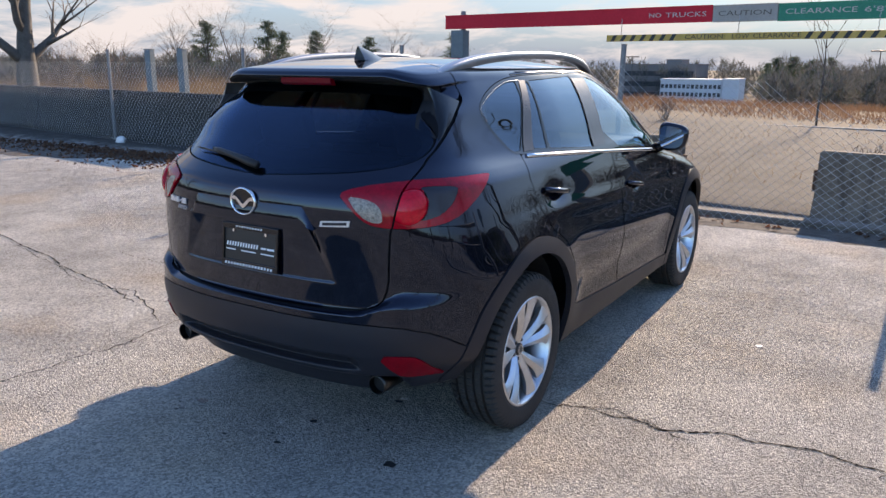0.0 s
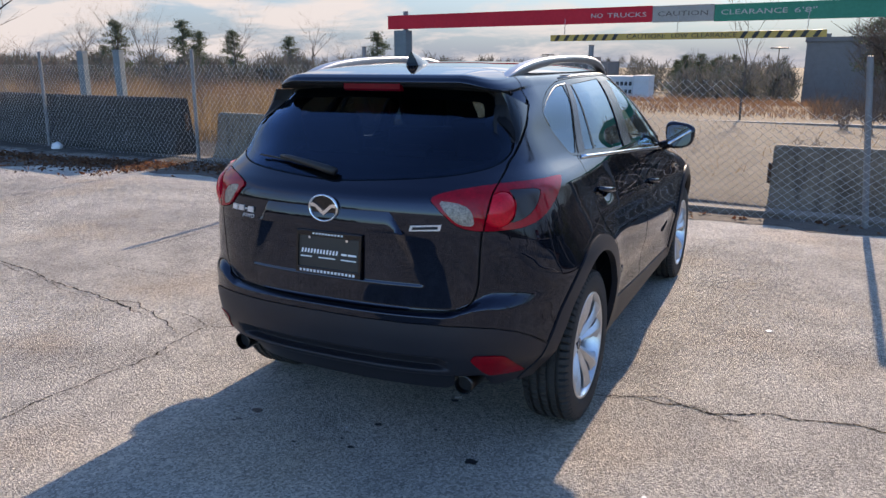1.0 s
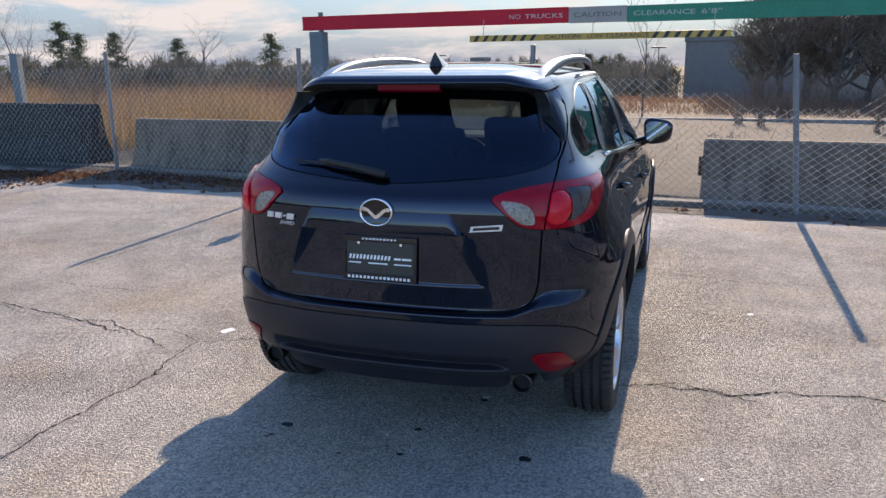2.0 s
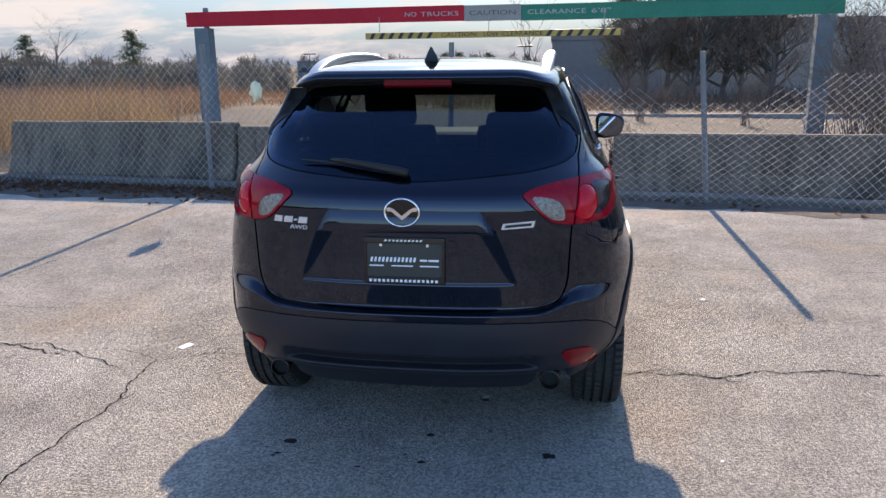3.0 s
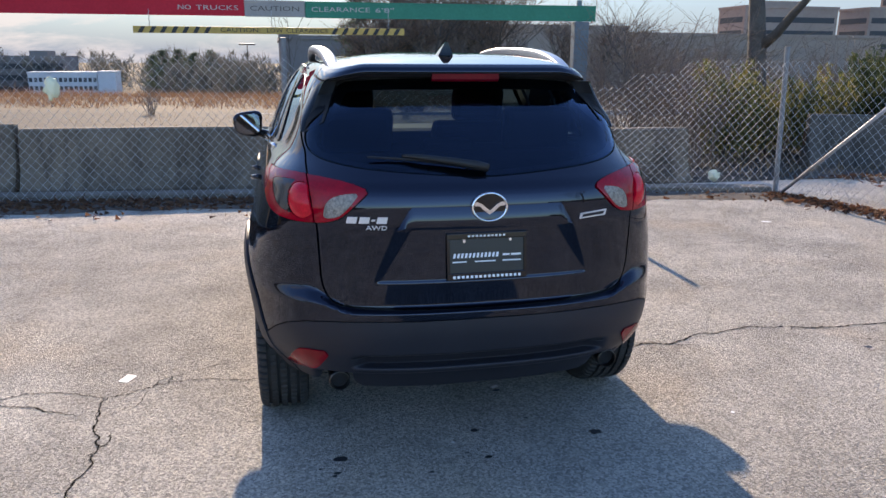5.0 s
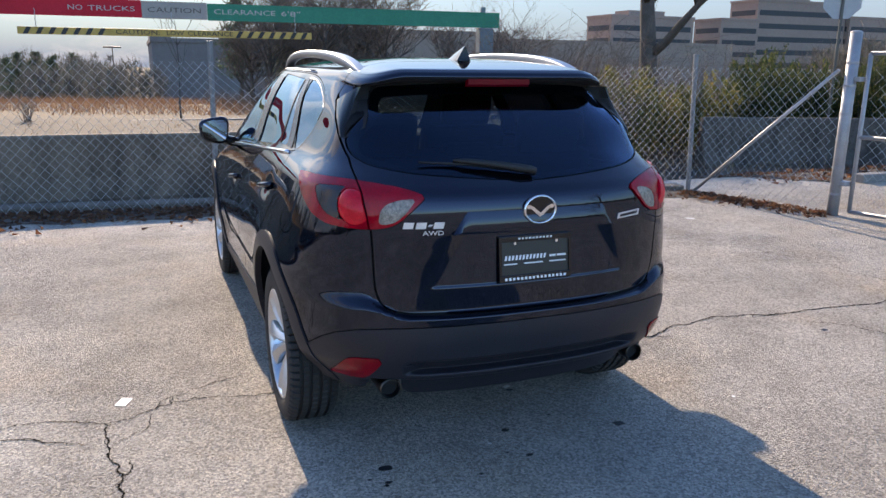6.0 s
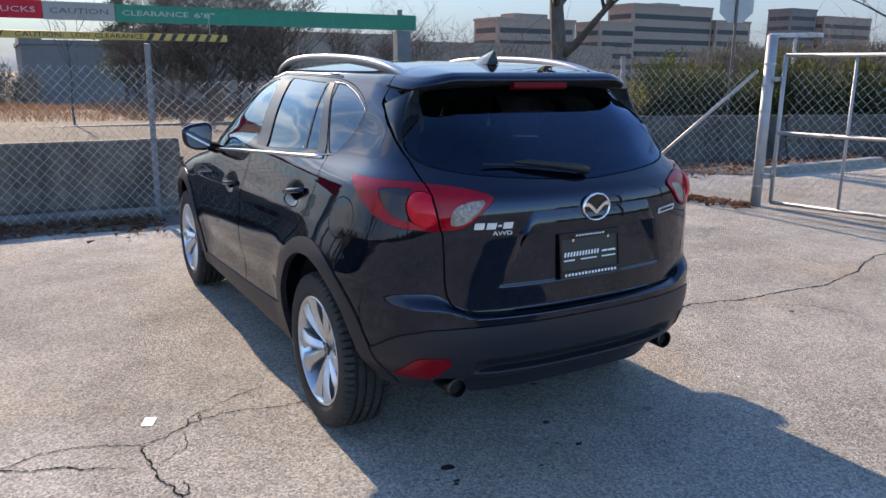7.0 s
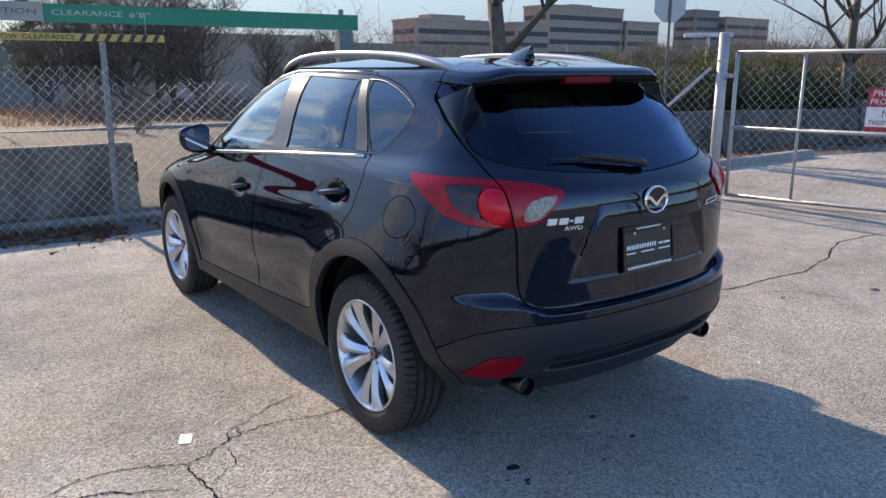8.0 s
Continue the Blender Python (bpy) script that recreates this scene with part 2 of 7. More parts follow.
def ground_sheet():
    xs = np.unique(np.concatenate([np.linspace(-25, 25, 41), np.array([-1600, -800, -400, -200, -120, -80, -50, -35, 35, 50, 80, 120, 200, 400, 800, 1600])]))
    ys = np.unique(np.concatenate([np.linspace(-20, 40, 61), np.linspace(8.5, 9.4, 10), np.array([-1500, -700, -300, -120, -50, 50, 60, 80, 100, 130, 164, 200, 250, 300, 400, 564, 900, 1600])]))
    gx, gy = np.meshgrid(xs, ys, indexing="ij")
    gz = far_level(gx, gy)
    n = len(ys)
    v = np.stack([gx, gy, gz], -1).reshape(-1, 3)
    f = [(i * n + j, (i + 1) * n + j, (i + 1) * n + j + 1, i * n + j + 1) for i in range(len(xs) - 1) for j in range(n - 1)]
    return v, f


def ground_material():
    """Worn concrete with exposed stones; gravel behind the fence; dry earth further off."""
    m = material("worn_ground", (0.3, 0.3, 0.3), 0.92, 0.0, Specular_IOR_Level=0.12)
    b = m.node_tree.nodes["Principled BSDF"]
    c = add(m, "ShaderNodeTexCoord")
    stones = add(m, "ShaderNodeTexVoronoi", Scale=100.0, Randomness=1.0)
    grit = add(m, "ShaderNodeTexNoise", Scale=78.0, Detail=3.0, Roughness=0.65)
    patch = add(m, "ShaderNodeTexNoise", Scale=0.55, Detail=6.0, Roughness=0.62, Distortion=0.6)
    stain = add(m, "ShaderNodeTexNoise", Scale=2.6, Detail=5.0, Roughness=0.6)
    tint = add(m, "ShaderNodeTexNoise", Scale=0.9, Detail=3.0)
    for n in (stones, grit, patch, stain, tint):
        join(m, c.outputs["Object"], n.inputs["Vector"])

    def ramp_of(src, a, ca, z, cz):
        r = add(m, "ShaderNodeValToRGB")
        r.color_ramp.elements[0].position, r.color_ramp.elements[1].position = a, z
        r.color_ramp.elements[0].color, r.color_ramp.elements[1].color = (*ca, 1), (*cz, 1)
        join(m, src, r.inputs["Fac"])
        return r.outputs["Color"]

    def blend(kind, fac, a, b2):
        n = add(m, "ShaderNodeMixRGB")
        n.blend_type = kind
        for src, k in ((fac, "Fac"), (a, "Color1"), (b2, "Color2")):
            if isinstance(src, (int, float)):
                n.inputs[k].default_value = src
            elif isinstance(src, tuple):
                n.inputs[k].default_value = (*src, 1)
            else:
                join(m, src, n.inputs[k])
        return n.outputs["Color"]
    bw = add(m, "ShaderNodeRGBToBW")
    join(m, stones.outputs["Color"], bw.inputs["Color"])
    cell = ramp_of(bw.outputs["Val"], 0.15, (0.45, 0.44, 0.44), 0.85, (1.75, 1.72, 1.66))
    gr = ramp_of(grit.outputs["Fac"], 0.3, (0.72, 0.72, 0.73), 0.7, (1.25, 1.24, 1.22))
    lot = ramp_of(patch.outputs["Fac"], 0.32, (0.350, 0.330, 0.300), 0.70, (0.550, 0.520, 0.470))
    lot = blend("MULTIPLY", 0.55, lot, ramp_of(stain.outputs["Fac"], 0.35, (0.72, 0.71, 0.70), 0.62, (1.1, 1.1, 1.1)))
    lot = blend("MIX", ramp_of(tint.outputs["Fac"], 0.52, (0, 0, 0), 0.70, (0.4, 0.4, 0.4)), lot, (0.50, 0.39, 0.28))
    gravel = ramp_of(stain.outputs["Fac"], 0.3, (0.040, 0.036, 0.032), 0.7, (0.098, 0.088, 0.078))
    earth = ramp_of(patch.outputs["Fac"], 0.3, (0.07, 0.052, 0.035), 0.7, (0.15, 0.11, 0.07))
    sep = add(m, "ShaderNodeSeparateXYZ")
    join(m, c.outputs["Object"], sep.inputs["Vector"])
    wob = add(m, "ShaderNodeMath", **{})
    wob.operation = "MULTIPLY_ADD"
    wob.inputs[1].default_value = 1.6
    join(m, stain.outputs["Fac"], wob.inputs[0])
    join(m, sep.outputs["Y"], wob.inputs[2])
    k1 = add(m, "ShaderNodeMapRange", From_Min=9.3, From_Max=10.0)
    k2 = add(m, "ShaderNodeMapRange", From_Min=24.0, From_Max=27.0)
    for k in (k1, k2):
        join(m, wob.outputs["Value"], k.inputs["Value"])
    col = blend("MIX", k1.outputs["Result"], lot, gravel)
    col = blend("MIX", k2.outputs["Result"], col, earth)
    col = blend("MULTIPLY", 0.60, col, cell)
    col = blend("MULTIPLY", 0.55, col, gr)
    join(m, col, b.inputs["Base Color"])
    bp = add(m, "ShaderNodeBump", Strength=0.55, Distance=0.045)
    fade = add(m, "ShaderNodeMapRange", From_Min=6.5, From_Max=11.0, To_Min=1.0, To_Max=0.05)
    join(m, sep.outputs["Y"], fade.inputs["Value"])
    join(m, fade.outputs["Result"], bp.inputs["Strength"])
    bumps = add(m, "ShaderNodeMath")
    bumps.operation = "MULTIPLY"
    bumps.inputs[1].default_value = 0.30
    join(m, bw.outputs["Val"], bumps.inputs[0])
    hgt = add(m, "ShaderNodeMath")
    hgt.operation = "MULTIPLY_ADD"
    hgt.inputs[1].default_value = 0.9
    join(m, grit.outputs["Fac"], hgt.inputs[0])
    join(m, bumps.outputs["Value"], hgt.inputs[2])
    join(m, hgt.outputs["Value"], bp.inputs["Height"])
    join(m, bp.outputs["Normal"], b.inputs["Normal"])
    return m


tagged(raw("ground", *ground_sheet(), ground_material(), smooth=True), "worn pale concrete lot with gravel beyond the fence", "ground", kind="structure")

# cracks: thin uneven dark ribbons
CRACK = grain("crack_dirt", (0.004, 0.003, 0.003), (0.012, 0.010, 0.009), 80.0, 6.0, 1.0, Specular_IOR_Level=0.05)
rng = random.Random(5)


def ragged(points, rough):
    """A line broken into ever smaller crooked steps."""
    pts = [Vector((x, y, 0)) for x, y in points]
    for size in (rough, rough * 0.75, rough * 0.55, rough * 0.38, rough * 0.26):
        out = [pts[0]]
        for a, b in zip(pts, pts[1:]):
            d = b - a
            k = min(1.0, d.length / 0.08)
            out += [(a + b) / 2 + Vector((rng.gauss(0, size) * k, rng.gauss(0, size) * k, 0)), b]
        pts = out
    return pts


def ribbon(pts, width, verts, faces):
    base = len(verts)
    for i, p in enumerate(pts):
        d = (pts[min(i + 1, len(pts) - 1)] - pts[max(i - 1, 0)]).normalized()
        n = Vector((-d.y, d.x, 0))
        w = width * (0.25 + 1.1 * rng.random() ** 1.5) * min(1, 0.5 + 4.0 * min(i, len(pts) - 1 - i) / len(pts))
        verts += [p + n * w + Vector((0, 0, 0.003)), p - n * w + Vector((0, 0, 0.003))]
        if i:
            faces.append((base + 2 * i - 2, base + 2 * i - 1, base + 2 * i + 1, base + 2 * i))


def crack(points, width, rough=0.011):
    """A main line, with a thinner strand beside it that leaves and rejoins, and short side cracks."""
    verts, faces = [], []
    pts = ragged(points, rough)
    ribbon(pts, width, verts, faces)
    if width > 0.0045:
        i = rng.randrange(4, 12)
        while i < len(pts) - 14:
            n = rng.randrange(8, 26)
            j = min(i + n, len(pts) - 1)
            d = (pts[j] - pts[i]).normalized()
            side = Vector((-d.y, d.x, 0)) * rng.choice((-1, 1)) * (0.008 + 0.016 * rng.random())
            mid = [pts[i + (j - i) * k // 4] + side * math.sin(math.pi * k / 4) for k in range(5)]
            ribbon(ragged([(p.x, p.y) for p in mid], 0.005)[::2], width * 0.35, verts, faces)
            if rng.random() < 0.3:
                e = pts[i] + side * (2.0 + 2 * rng.random()) + d * rng.uniform(-0.06, 0.06)
                ribbon(ragged([(pts[i].x, pts[i].y), (e.x, e.y)], 0.010)[::3], width * 0.35, verts, faces)
            i = j + rng.randrange(30, 80)
    tagged(raw("crack", verts, faces, CRACK), "dark ragged crack in the concrete", "crack", "cracks in the lot", "structure")


# the long crack from the west
crack([(-7.9, 3.85), (-7.47, 3.77), (-6.22, 3.54), (-5.41, 3.33), (-5.05, 3.265), (-4.85, 3.22), (-4.68, 3.165), (-4.5, 3.13)], 0.0065)
crack([(-4.95, 3.245), (-4.85, 3.276), (-4.74, 3.30), (-4.535, 3.185), (-4.36, 3.11), (-4.20, 3.03), (-4.03, 2.945)], 0.005)
crack([(-7.4, 3.73), (-6.6, 3.56), (-5.9, 3.40), (-5.35, 3.25), (-4.7, 3.19)], 0.0025)
# the fork beside the car
crack([(-3.957, 3.13), (-3.945, 3.042), (-3.932, 2.93), (-3.932, 2.82), (-3.905, 2.735), (-3.892, 2.67), (-3.872, 2.607), (-3.878, 2.51), (-3.891, 2.37), (-3.912, 2.205), (-3.93, 1.96), (-3.915, 1.81), (-3.88, 1.2), (-3.95, 0.2)], 0.0052)
crack([(-3.872, 2.607), (-3.838, 2.63), (-3.832, 2.69), (-3.842, 2.735)], 0.0035)
crack([(-3.906, 2.905), (-3.856, 2.948), (-3.789, 2.996), (-3.757, 3.097), (-3.748, 3.155)], 0.0025)
crack([(-3.957, 3.13), (-3.855, 3.142), (-3.816, 3.172), (-3.72, 3.235), (-3.655, 3.259), (-3.56, 3.275), (-3.488, 3.262), (-3.363, 3.224), (-3.17, 3.20), (-2.4, 3.28), (-1.39, 3.20)], 0.0045)
crack([(-3.72, 3.235), (-3.70, 3.295), (-3.647, 3.33), (-3.542, 3.387), (-3.387, 3.451), (-3.29, 3.488)], 0.0035)
crack([(-3.655, 3.259), (-3.648, 3.33)], 0.003)
crack([(-3.957, 3.13), (-4.045, 3.172), (-4.114, 3.21), (-4.189, 3.24), (-4.27, 3.25), (-4.407, 3.225), (-4.545, 3.195)], 0.004)
# behind and beyond the car
crack([(-1.39, 3.20), (-1.18, 3.26), (-1.0, 3.26), (-0.84, 3.22), (-0.53, 3.35), (-0.19, 3.40), (0.07, 3.35), (0.45, 3.29), (1.09, 3.23), (1.73, 3.36), (2.4, 3.62), (3.24, 3.56), (4.6, 3.7)], 0.0065)
crack([(-1.22, 3.26), (-1.08, 3.32), (-0.95, 3.28), (-0.80, 3.22), (-0.70, 3.19)], 0.0045)
crack([(-1.3, 5.53), (-0.58, 5.37), (0.0, 5.42), (0.3, 5.42), (1.6, 5.50)], 0.003)
crack([(1.40, 5.2), (1.66, 4.29), (1.77, 3.51)], 0.003)
crack([(-5.9, 3.97), (-5.56, 3.93), (-5.29, 3.915), (-5.0, 3.94)], 0.003)
crack([(-6.03, 4.4), (-6.02, 4.6), (-6.0, 4.85), (-5.95, 5.3)], 0.004)
crack([(0.35, 3.1), (0.55, 2.95), (0.62, 2.7)], 0.005)

OIL = material("oil_stain", (0.022, 0.022, 0.024), 0.45)
PAPER = material("white_paper", (0.75, 0.75, 0.73), 0.7)


def blot(x, y, r, mat, name, label, category, flat=0.7, z=0.0025):
    bm = bmesh.new()
    a0 = rng.random() * 6
    vs = [bm.verts.new((x + r * (0.65 + 0.5 * rng.random()) * math.cos(a), y + flat * r * (0.65 + 0.5 * rng.random()) * math.sin(a), z)) for a in np.linspace(a0, a0 + 2 * math.pi, 15)[:-1]]
    bm.faces.new(vs)
    return tagged(part(name, bm, mat), label, category, "spots on the lot", "structure")


for x, y, r in ((-2.854, 2.30, 0.036), (-2.875, 2.19, 0.017), (-2.89, 2.17, 0.012), (-2.943, 2.235, 0.010), (-1.703, 2.304, 0.034), (-2.24, 2.19, 0.02), (-2.32, 2.24, 0.008), (-2.24, 2.43, 0.022), (-2.02, 2.82, 0.022), (-2.5, 2.12, 0.012), (-1.97, 2.5, 0.010), (1.05, 2.65, 0.05), (0.3, 2.95, 0.03)):
    blot(x, y, r, OIL, "oil_spot", "small dark oil spot on the concrete", "stain")
for x, y, a, b, turn in ((-3.875, 3.346, 0.045, 0.027, 1.16), (-2.02, 2.86, 0.018, 0.010, 0.4), (-0.98, 2.35, 0.010, 0.008, 1.0), (-2.36, 2.34, 0.008, 0.006, 2.2), (-0.65, 4.6, 0.02, 0.014, 0.7), (1.9, 6.2, 0.05, 0.03, 2.6)):
    bm = bmesh.new()
    box(bm, (-a, -b, 0.0), (a, b, 0.0012), 0, Matrix.Translation((x, y, 0.002)) @ Matrix.Rotation(turn, 4, "Z") @ Matrix.Rotation(0.02, 4, "X"))
    for v in bm.verts:
        v.co.z += 0.001 * rng.random()
    tagged(part("paper_scrap", bm, PAPER), "small scrap of white paper on the concrete", "litter", "paper scraps")


# ---- growing things and scatter ----
def island(name, cols, rough=0.8, thin=0.0):
    """A colour for each separate piece, from a few; thin blades let light through."""
    m = material(name, cols[0], rough)
    g = add(m, "ShaderNodeNewGeometry")
    r = add(m, "ShaderNodeValToRGB")
    e = r.color_ramp.elements
    e[0].color, e[0].position = (*cols[0], 1), 0.0
    e[1].color, e[1].position = (*cols[-1], 1), 1.0
    for i, c in enumerate(cols[1:-1]):
        k = e.new((i + 1) / (len(cols) - 1))
        k.color = (*c, 1)
    join(m, g.outputs["Random Per Island"], r.inputs["Fac"])
    b = m.node_tree.nodes["Principled BSDF"]
    join(m, r.outputs["Color"], b.inputs["Base Color"])
    if thin:
        tl, mx = add(m, "ShaderNodeBsdfTranslucent"), add(m, "ShaderNodeMixShader", Fac=thin)
        join(m, r.outputs["Color"], tl.inputs["Color"])
        join(m, b.outputs["BSDF"], mx.inputs[1])
        join(m, tl.outputs["BSDF"], mx.inputs[2])
        join(m, mx.outputs["Shader"], m.node_tree.nodes["Material Output"].inputs["Surface"])
    return m


BARK = grain("grey_bark", (0.055, 0.047, 0.040), (0.13, 0.115, 0.10), 22.0, 3.0, 0.9, bump=0.6, depth=0.01)
TWIG = grain("brown_twig", (0.11, 0.075, 0.058), (0.24, 0.17, 0.13), 12.0, 2.0, 0.9)
DRY = island("dry_grass", [(0.13, 0.085, 0.045), (0.25, 0.165, 0.085), (0.34, 0.24, 0.13), (0.17, 0.11, 0.065)], 0.9, 0.45)
RUST = island("russet_grass", [(0.14, 0.075, 0.045), (0.21, 0.115, 0.066), (0.17, 0.098, 0.060), (0.25, 0.155, 0.095)], 0.9, 0.45)
NEEDLE = island("needles", [(0.045, 0.066, 0.040), (0.075, 0.10, 0.060), (0.11, 0.135, 0.075), (0.06, 0.085, 0.052)], 0.75, 0.25)
YEW = island("evergreen_spray", [(0.075, 0.088, 0.030), (0.13, 0.135, 0.045), (0.27, 0.225, 0.070), (0.09, 0.105, 0.038), (0.32, 0.22, 0.085)], 0.75, 0.55)
HEDGE = island("hedge_spray", [(0.022, 0.040, 0.014), (0.036, 0.058, 0.020), (0.075, 0.090, 0.028), (0.17, 0.16, 0.045)], 0.75, 0.4)
BRUSH = island("brown_brush", [(0.13, 0.088, 0.066), (0.22, 0.155, 0.118), (0.16, 0.110, 0.082), (0.27, 0.205, 0.16)], 0.9, 0.3)
THICKET = island("dark_thicket", [(0.055, 0.043, 0.036), (0.10, 0.078, 0.064), (0.072, 0.057, 0.048), (0.13, 0.105, 0.088)], 0.9, 0.25)
FAR_WOOD = island("far_wood", [(0.105, 0.10, 0.095), (0.15, 0.14, 0.13), (0.065, 0.080, 0.062), (0.12, 0.11, 0.10)], 0.95, 0.3)
LEAF_LITTER = island("dead_leaves", [(0.07, 0.03, 0.018), (0.16, 0.065, 0.035), (0.11, 0.055, 0.032), (0.22, 0.11, 0.06), (0.06, 0.035, 0.028)], 0.9, 0.45)
npr = np.random.RandomState(11)


def blades(p, d, length, width, rs=npr):
    """Thin three-cornered blades from points p along directions d."""
    n = len(p)
    d = d / np.linalg.norm(d, axis=1, keepdims=True)
    side = np.cross(d, rs.normal(size=(n, 3)))
    side /= np.linalg.norm(side, axis=1, keepdims=True) + 1e-9
    length, width = np.broadcast_to(length, (n,))[:, None], np.broadcast_to(width, (n,))[:, None]
    v = np.stack([p - side * width / 2, p + side * width / 2, p + d * length], 1).reshape(-1, 3)
    return v, np.arange(3 * n).reshape(-1, 3)


def soup(name, v, f, mat, parent=None, label="", smooth_=False):
    me = bpy.data.meshes.new(name)
    me.vertices.add(len(v))
    me.vertices.foreach_set("co", np.asarray(v, np.float32).ravel())
    f = np.asarray(f, np.int32)
    me.loops.add(f.size)
    me.loops.foreach_set("vertex_index", f.ravel())
    me.polygons.add(len(f))
    me.polygons.foreach_set("loop_start", np.arange(0, f.size, f.shape[1], dtype=np.int32))
    me.update(calc_edges=True)
    me.validate()
    return placed(name, me, mat, parent, label, smooth_)


def limbs(height, r0, seed, spread=0.55, levels=4, first=0.3, kids=(5, 4, 4, 3), up=0.35, thin=0.004):
    """Trunk and branch paths of a leafless tree."""
    q = random.Random(seed)
    paths = []

    def grow(p, d, length, r, level):
        steps = 5 if level < 2 else 3
        path, pts = [(p.copy(), r)], []
        for i in range(steps):
            d = (d + Vector((q.gauss(0, 0.13 if level else 0.05), q.gauss(0, 0.13 if level else 0.05), q.gauss(0, 0.08) + (up * 0.25 if level else 0.05)))).normalized()
            p = p + d * length / steps
            t = (i + 1) / steps
            path.append((p.copy(), r * (1 - 0.72 * t)))
            pts.append((p.copy(), d.copy(), r * (1 - 0.72 * t), t))
        paths.append((level, path))
        if level < levels:
            n = kids[min(level, len(kids) - 1)]
            for k in range(n):
                t0 = first + (1 - first) * (k + q.random() * 0.8) / n if level == 0 else 0.25 + 0.75 * (k + q.random()) / n
                i = min(int(t0 * len(pts)), len(pts) - 1)
                pp, dd, rr, _ = pts[i]
                a = q.random() * 2 * math.pi
                side = Vector((math.cos(a), math.sin(a), up + q.gauss(0, 0.25)))
                nd = (dd * (1 - spread) + side.normalized() * spread * 1.3).normalized()
                grow(pp, nd, length * (0.62 if level else 0.55) * (0.75 + 0.5 * q.random()), max(rr * 0.62, thin), level + 1)
    grow(Vector((0, 0, -0.1)), Vector((0, 0, 1)), height * 0.62, r0, 0)
    return paths


def bare_tree(at, height, r0, seed, label, **more):
    t = thing("bare_tree", label, "tree", at, group="leafless trees")
    paths = limbs(height, r0, seed, **more)
    raw("trunk", *tube_mesh([p for l, p in paths if l == 0], 8), BARK, t, smooth=True)
    raw("branchwork", *tube_mesh([p for l, p in paths if l in (1, 2)], 5), BARK, t, smooth=True)
    fine = [p for l, p in paths if l > 2]
    if fine:
        tagged(raw("twigwork", *tube_mesh(fine, 3), TWIG, t), kind="stuff")
    return t


def pine(at, height, seed, label="dark green pine with ragged tiers of branches"):
    q = np.random.RandomState(seed)
    t = thing("pine_tree", label, "tree", at, group="pines")
    raw("trunk", *tube_mesh([[((0, 0, -0.2), height * 0.022), ((q.normal() * 0.1, 0, height * 0.5), height * 0.015), ((0, 0, height * 0.98), 0.02)]], 7), BARK, t)
    vs, fs, n0 = [], [], 0
    for i in range(40):
        z = height * (0.26 + 0.73 * (i + q.rand()) / 40)
        reach = height * 0.34 * (1 - (z / height)) ** 0.7 * (0.30 + 0.95 * q.rand()) + 0.12
        a = q.rand() * 6.28
        n = 110
        s = q.rand(n) ** 0.6
        p = np.stack([np.cos(a) * reach * s, np.sin(a) * reach * s, z + reach * s * 0.25 * (q.rand() - 0.2)], 1) + q.normal(size=(n, 3)) * np.array([0.34, 0.34, 0.16]) * height * 0.09 * (0.5 + s[:, None])
        v, f = blades(p, q.normal(size=(n, 3)) + [np.cos(a), np.sin(a), 0.5], height * 0.036, height * 0.010, q)
        vs.append(v), fs.append(f + n0)
        n0 += len(v)
    soup("crown", np.concatenate(vs), np.concatenate(fs), NEEDLE, t)
    return t


def evergreen(at, size, height, seed, label="bushy olive-green evergreen shrub behind the fence", mat=YEW, plumes=46):
    """A shrub of many upright feathery plumes."""
    q = np.random.RandomState(seed)
    t = thing("evergreen_shrub", label, "shrub", at, group="evergreen shrubs")
    vs, fs, n0, stems = [], [], 0, []
    for i in range(plumes):
        a, r = q.rand() * 6.28, size * q.rand() ** 0.5
        base = np.array([np.cos(a) * r * 0.35, np.sin(a) * r * 0.35, 0.0])
        tip = np.array([np.cos(a) * r, np.sin(a) * r, height * (0.62 + 0.42 * q.rand()) * (1 - 0.35 * (r / size) ** 2)])
        stems.append([(Vector(base), 0.012), (Vector((base + tip) / 2 + q.normal(size=3) * 0.04), 0.008), (Vector(tip), 0.003)])
        n = 150
        s = 0.12 + 0.88 * q.rand(n) ** 0.75
        p = base + (tip - base) * s[:, None] + q.normal(size=(n, 3)) * np.array([0.075, 0.075, 0.05]) * (1.15 - s[:, None] * 0.75)
        d = (tip - base) * 0.9 + q.normal(size=(n, 3)) * 0.35 * height
        v, f = blades(p, d, 0.05 + 0.06 * q.rand(n), 0.020 + 0.012 * q.rand(n), q)
        vs.append(v), fs.append(f + n0)
        n0 += len(v)
    raw("stemwork", *tube_mesh(stems, 4), BARK, t)
    soup("foliage", np.concatenate(vs), np.concatenate(fs), mat, t)
    return t


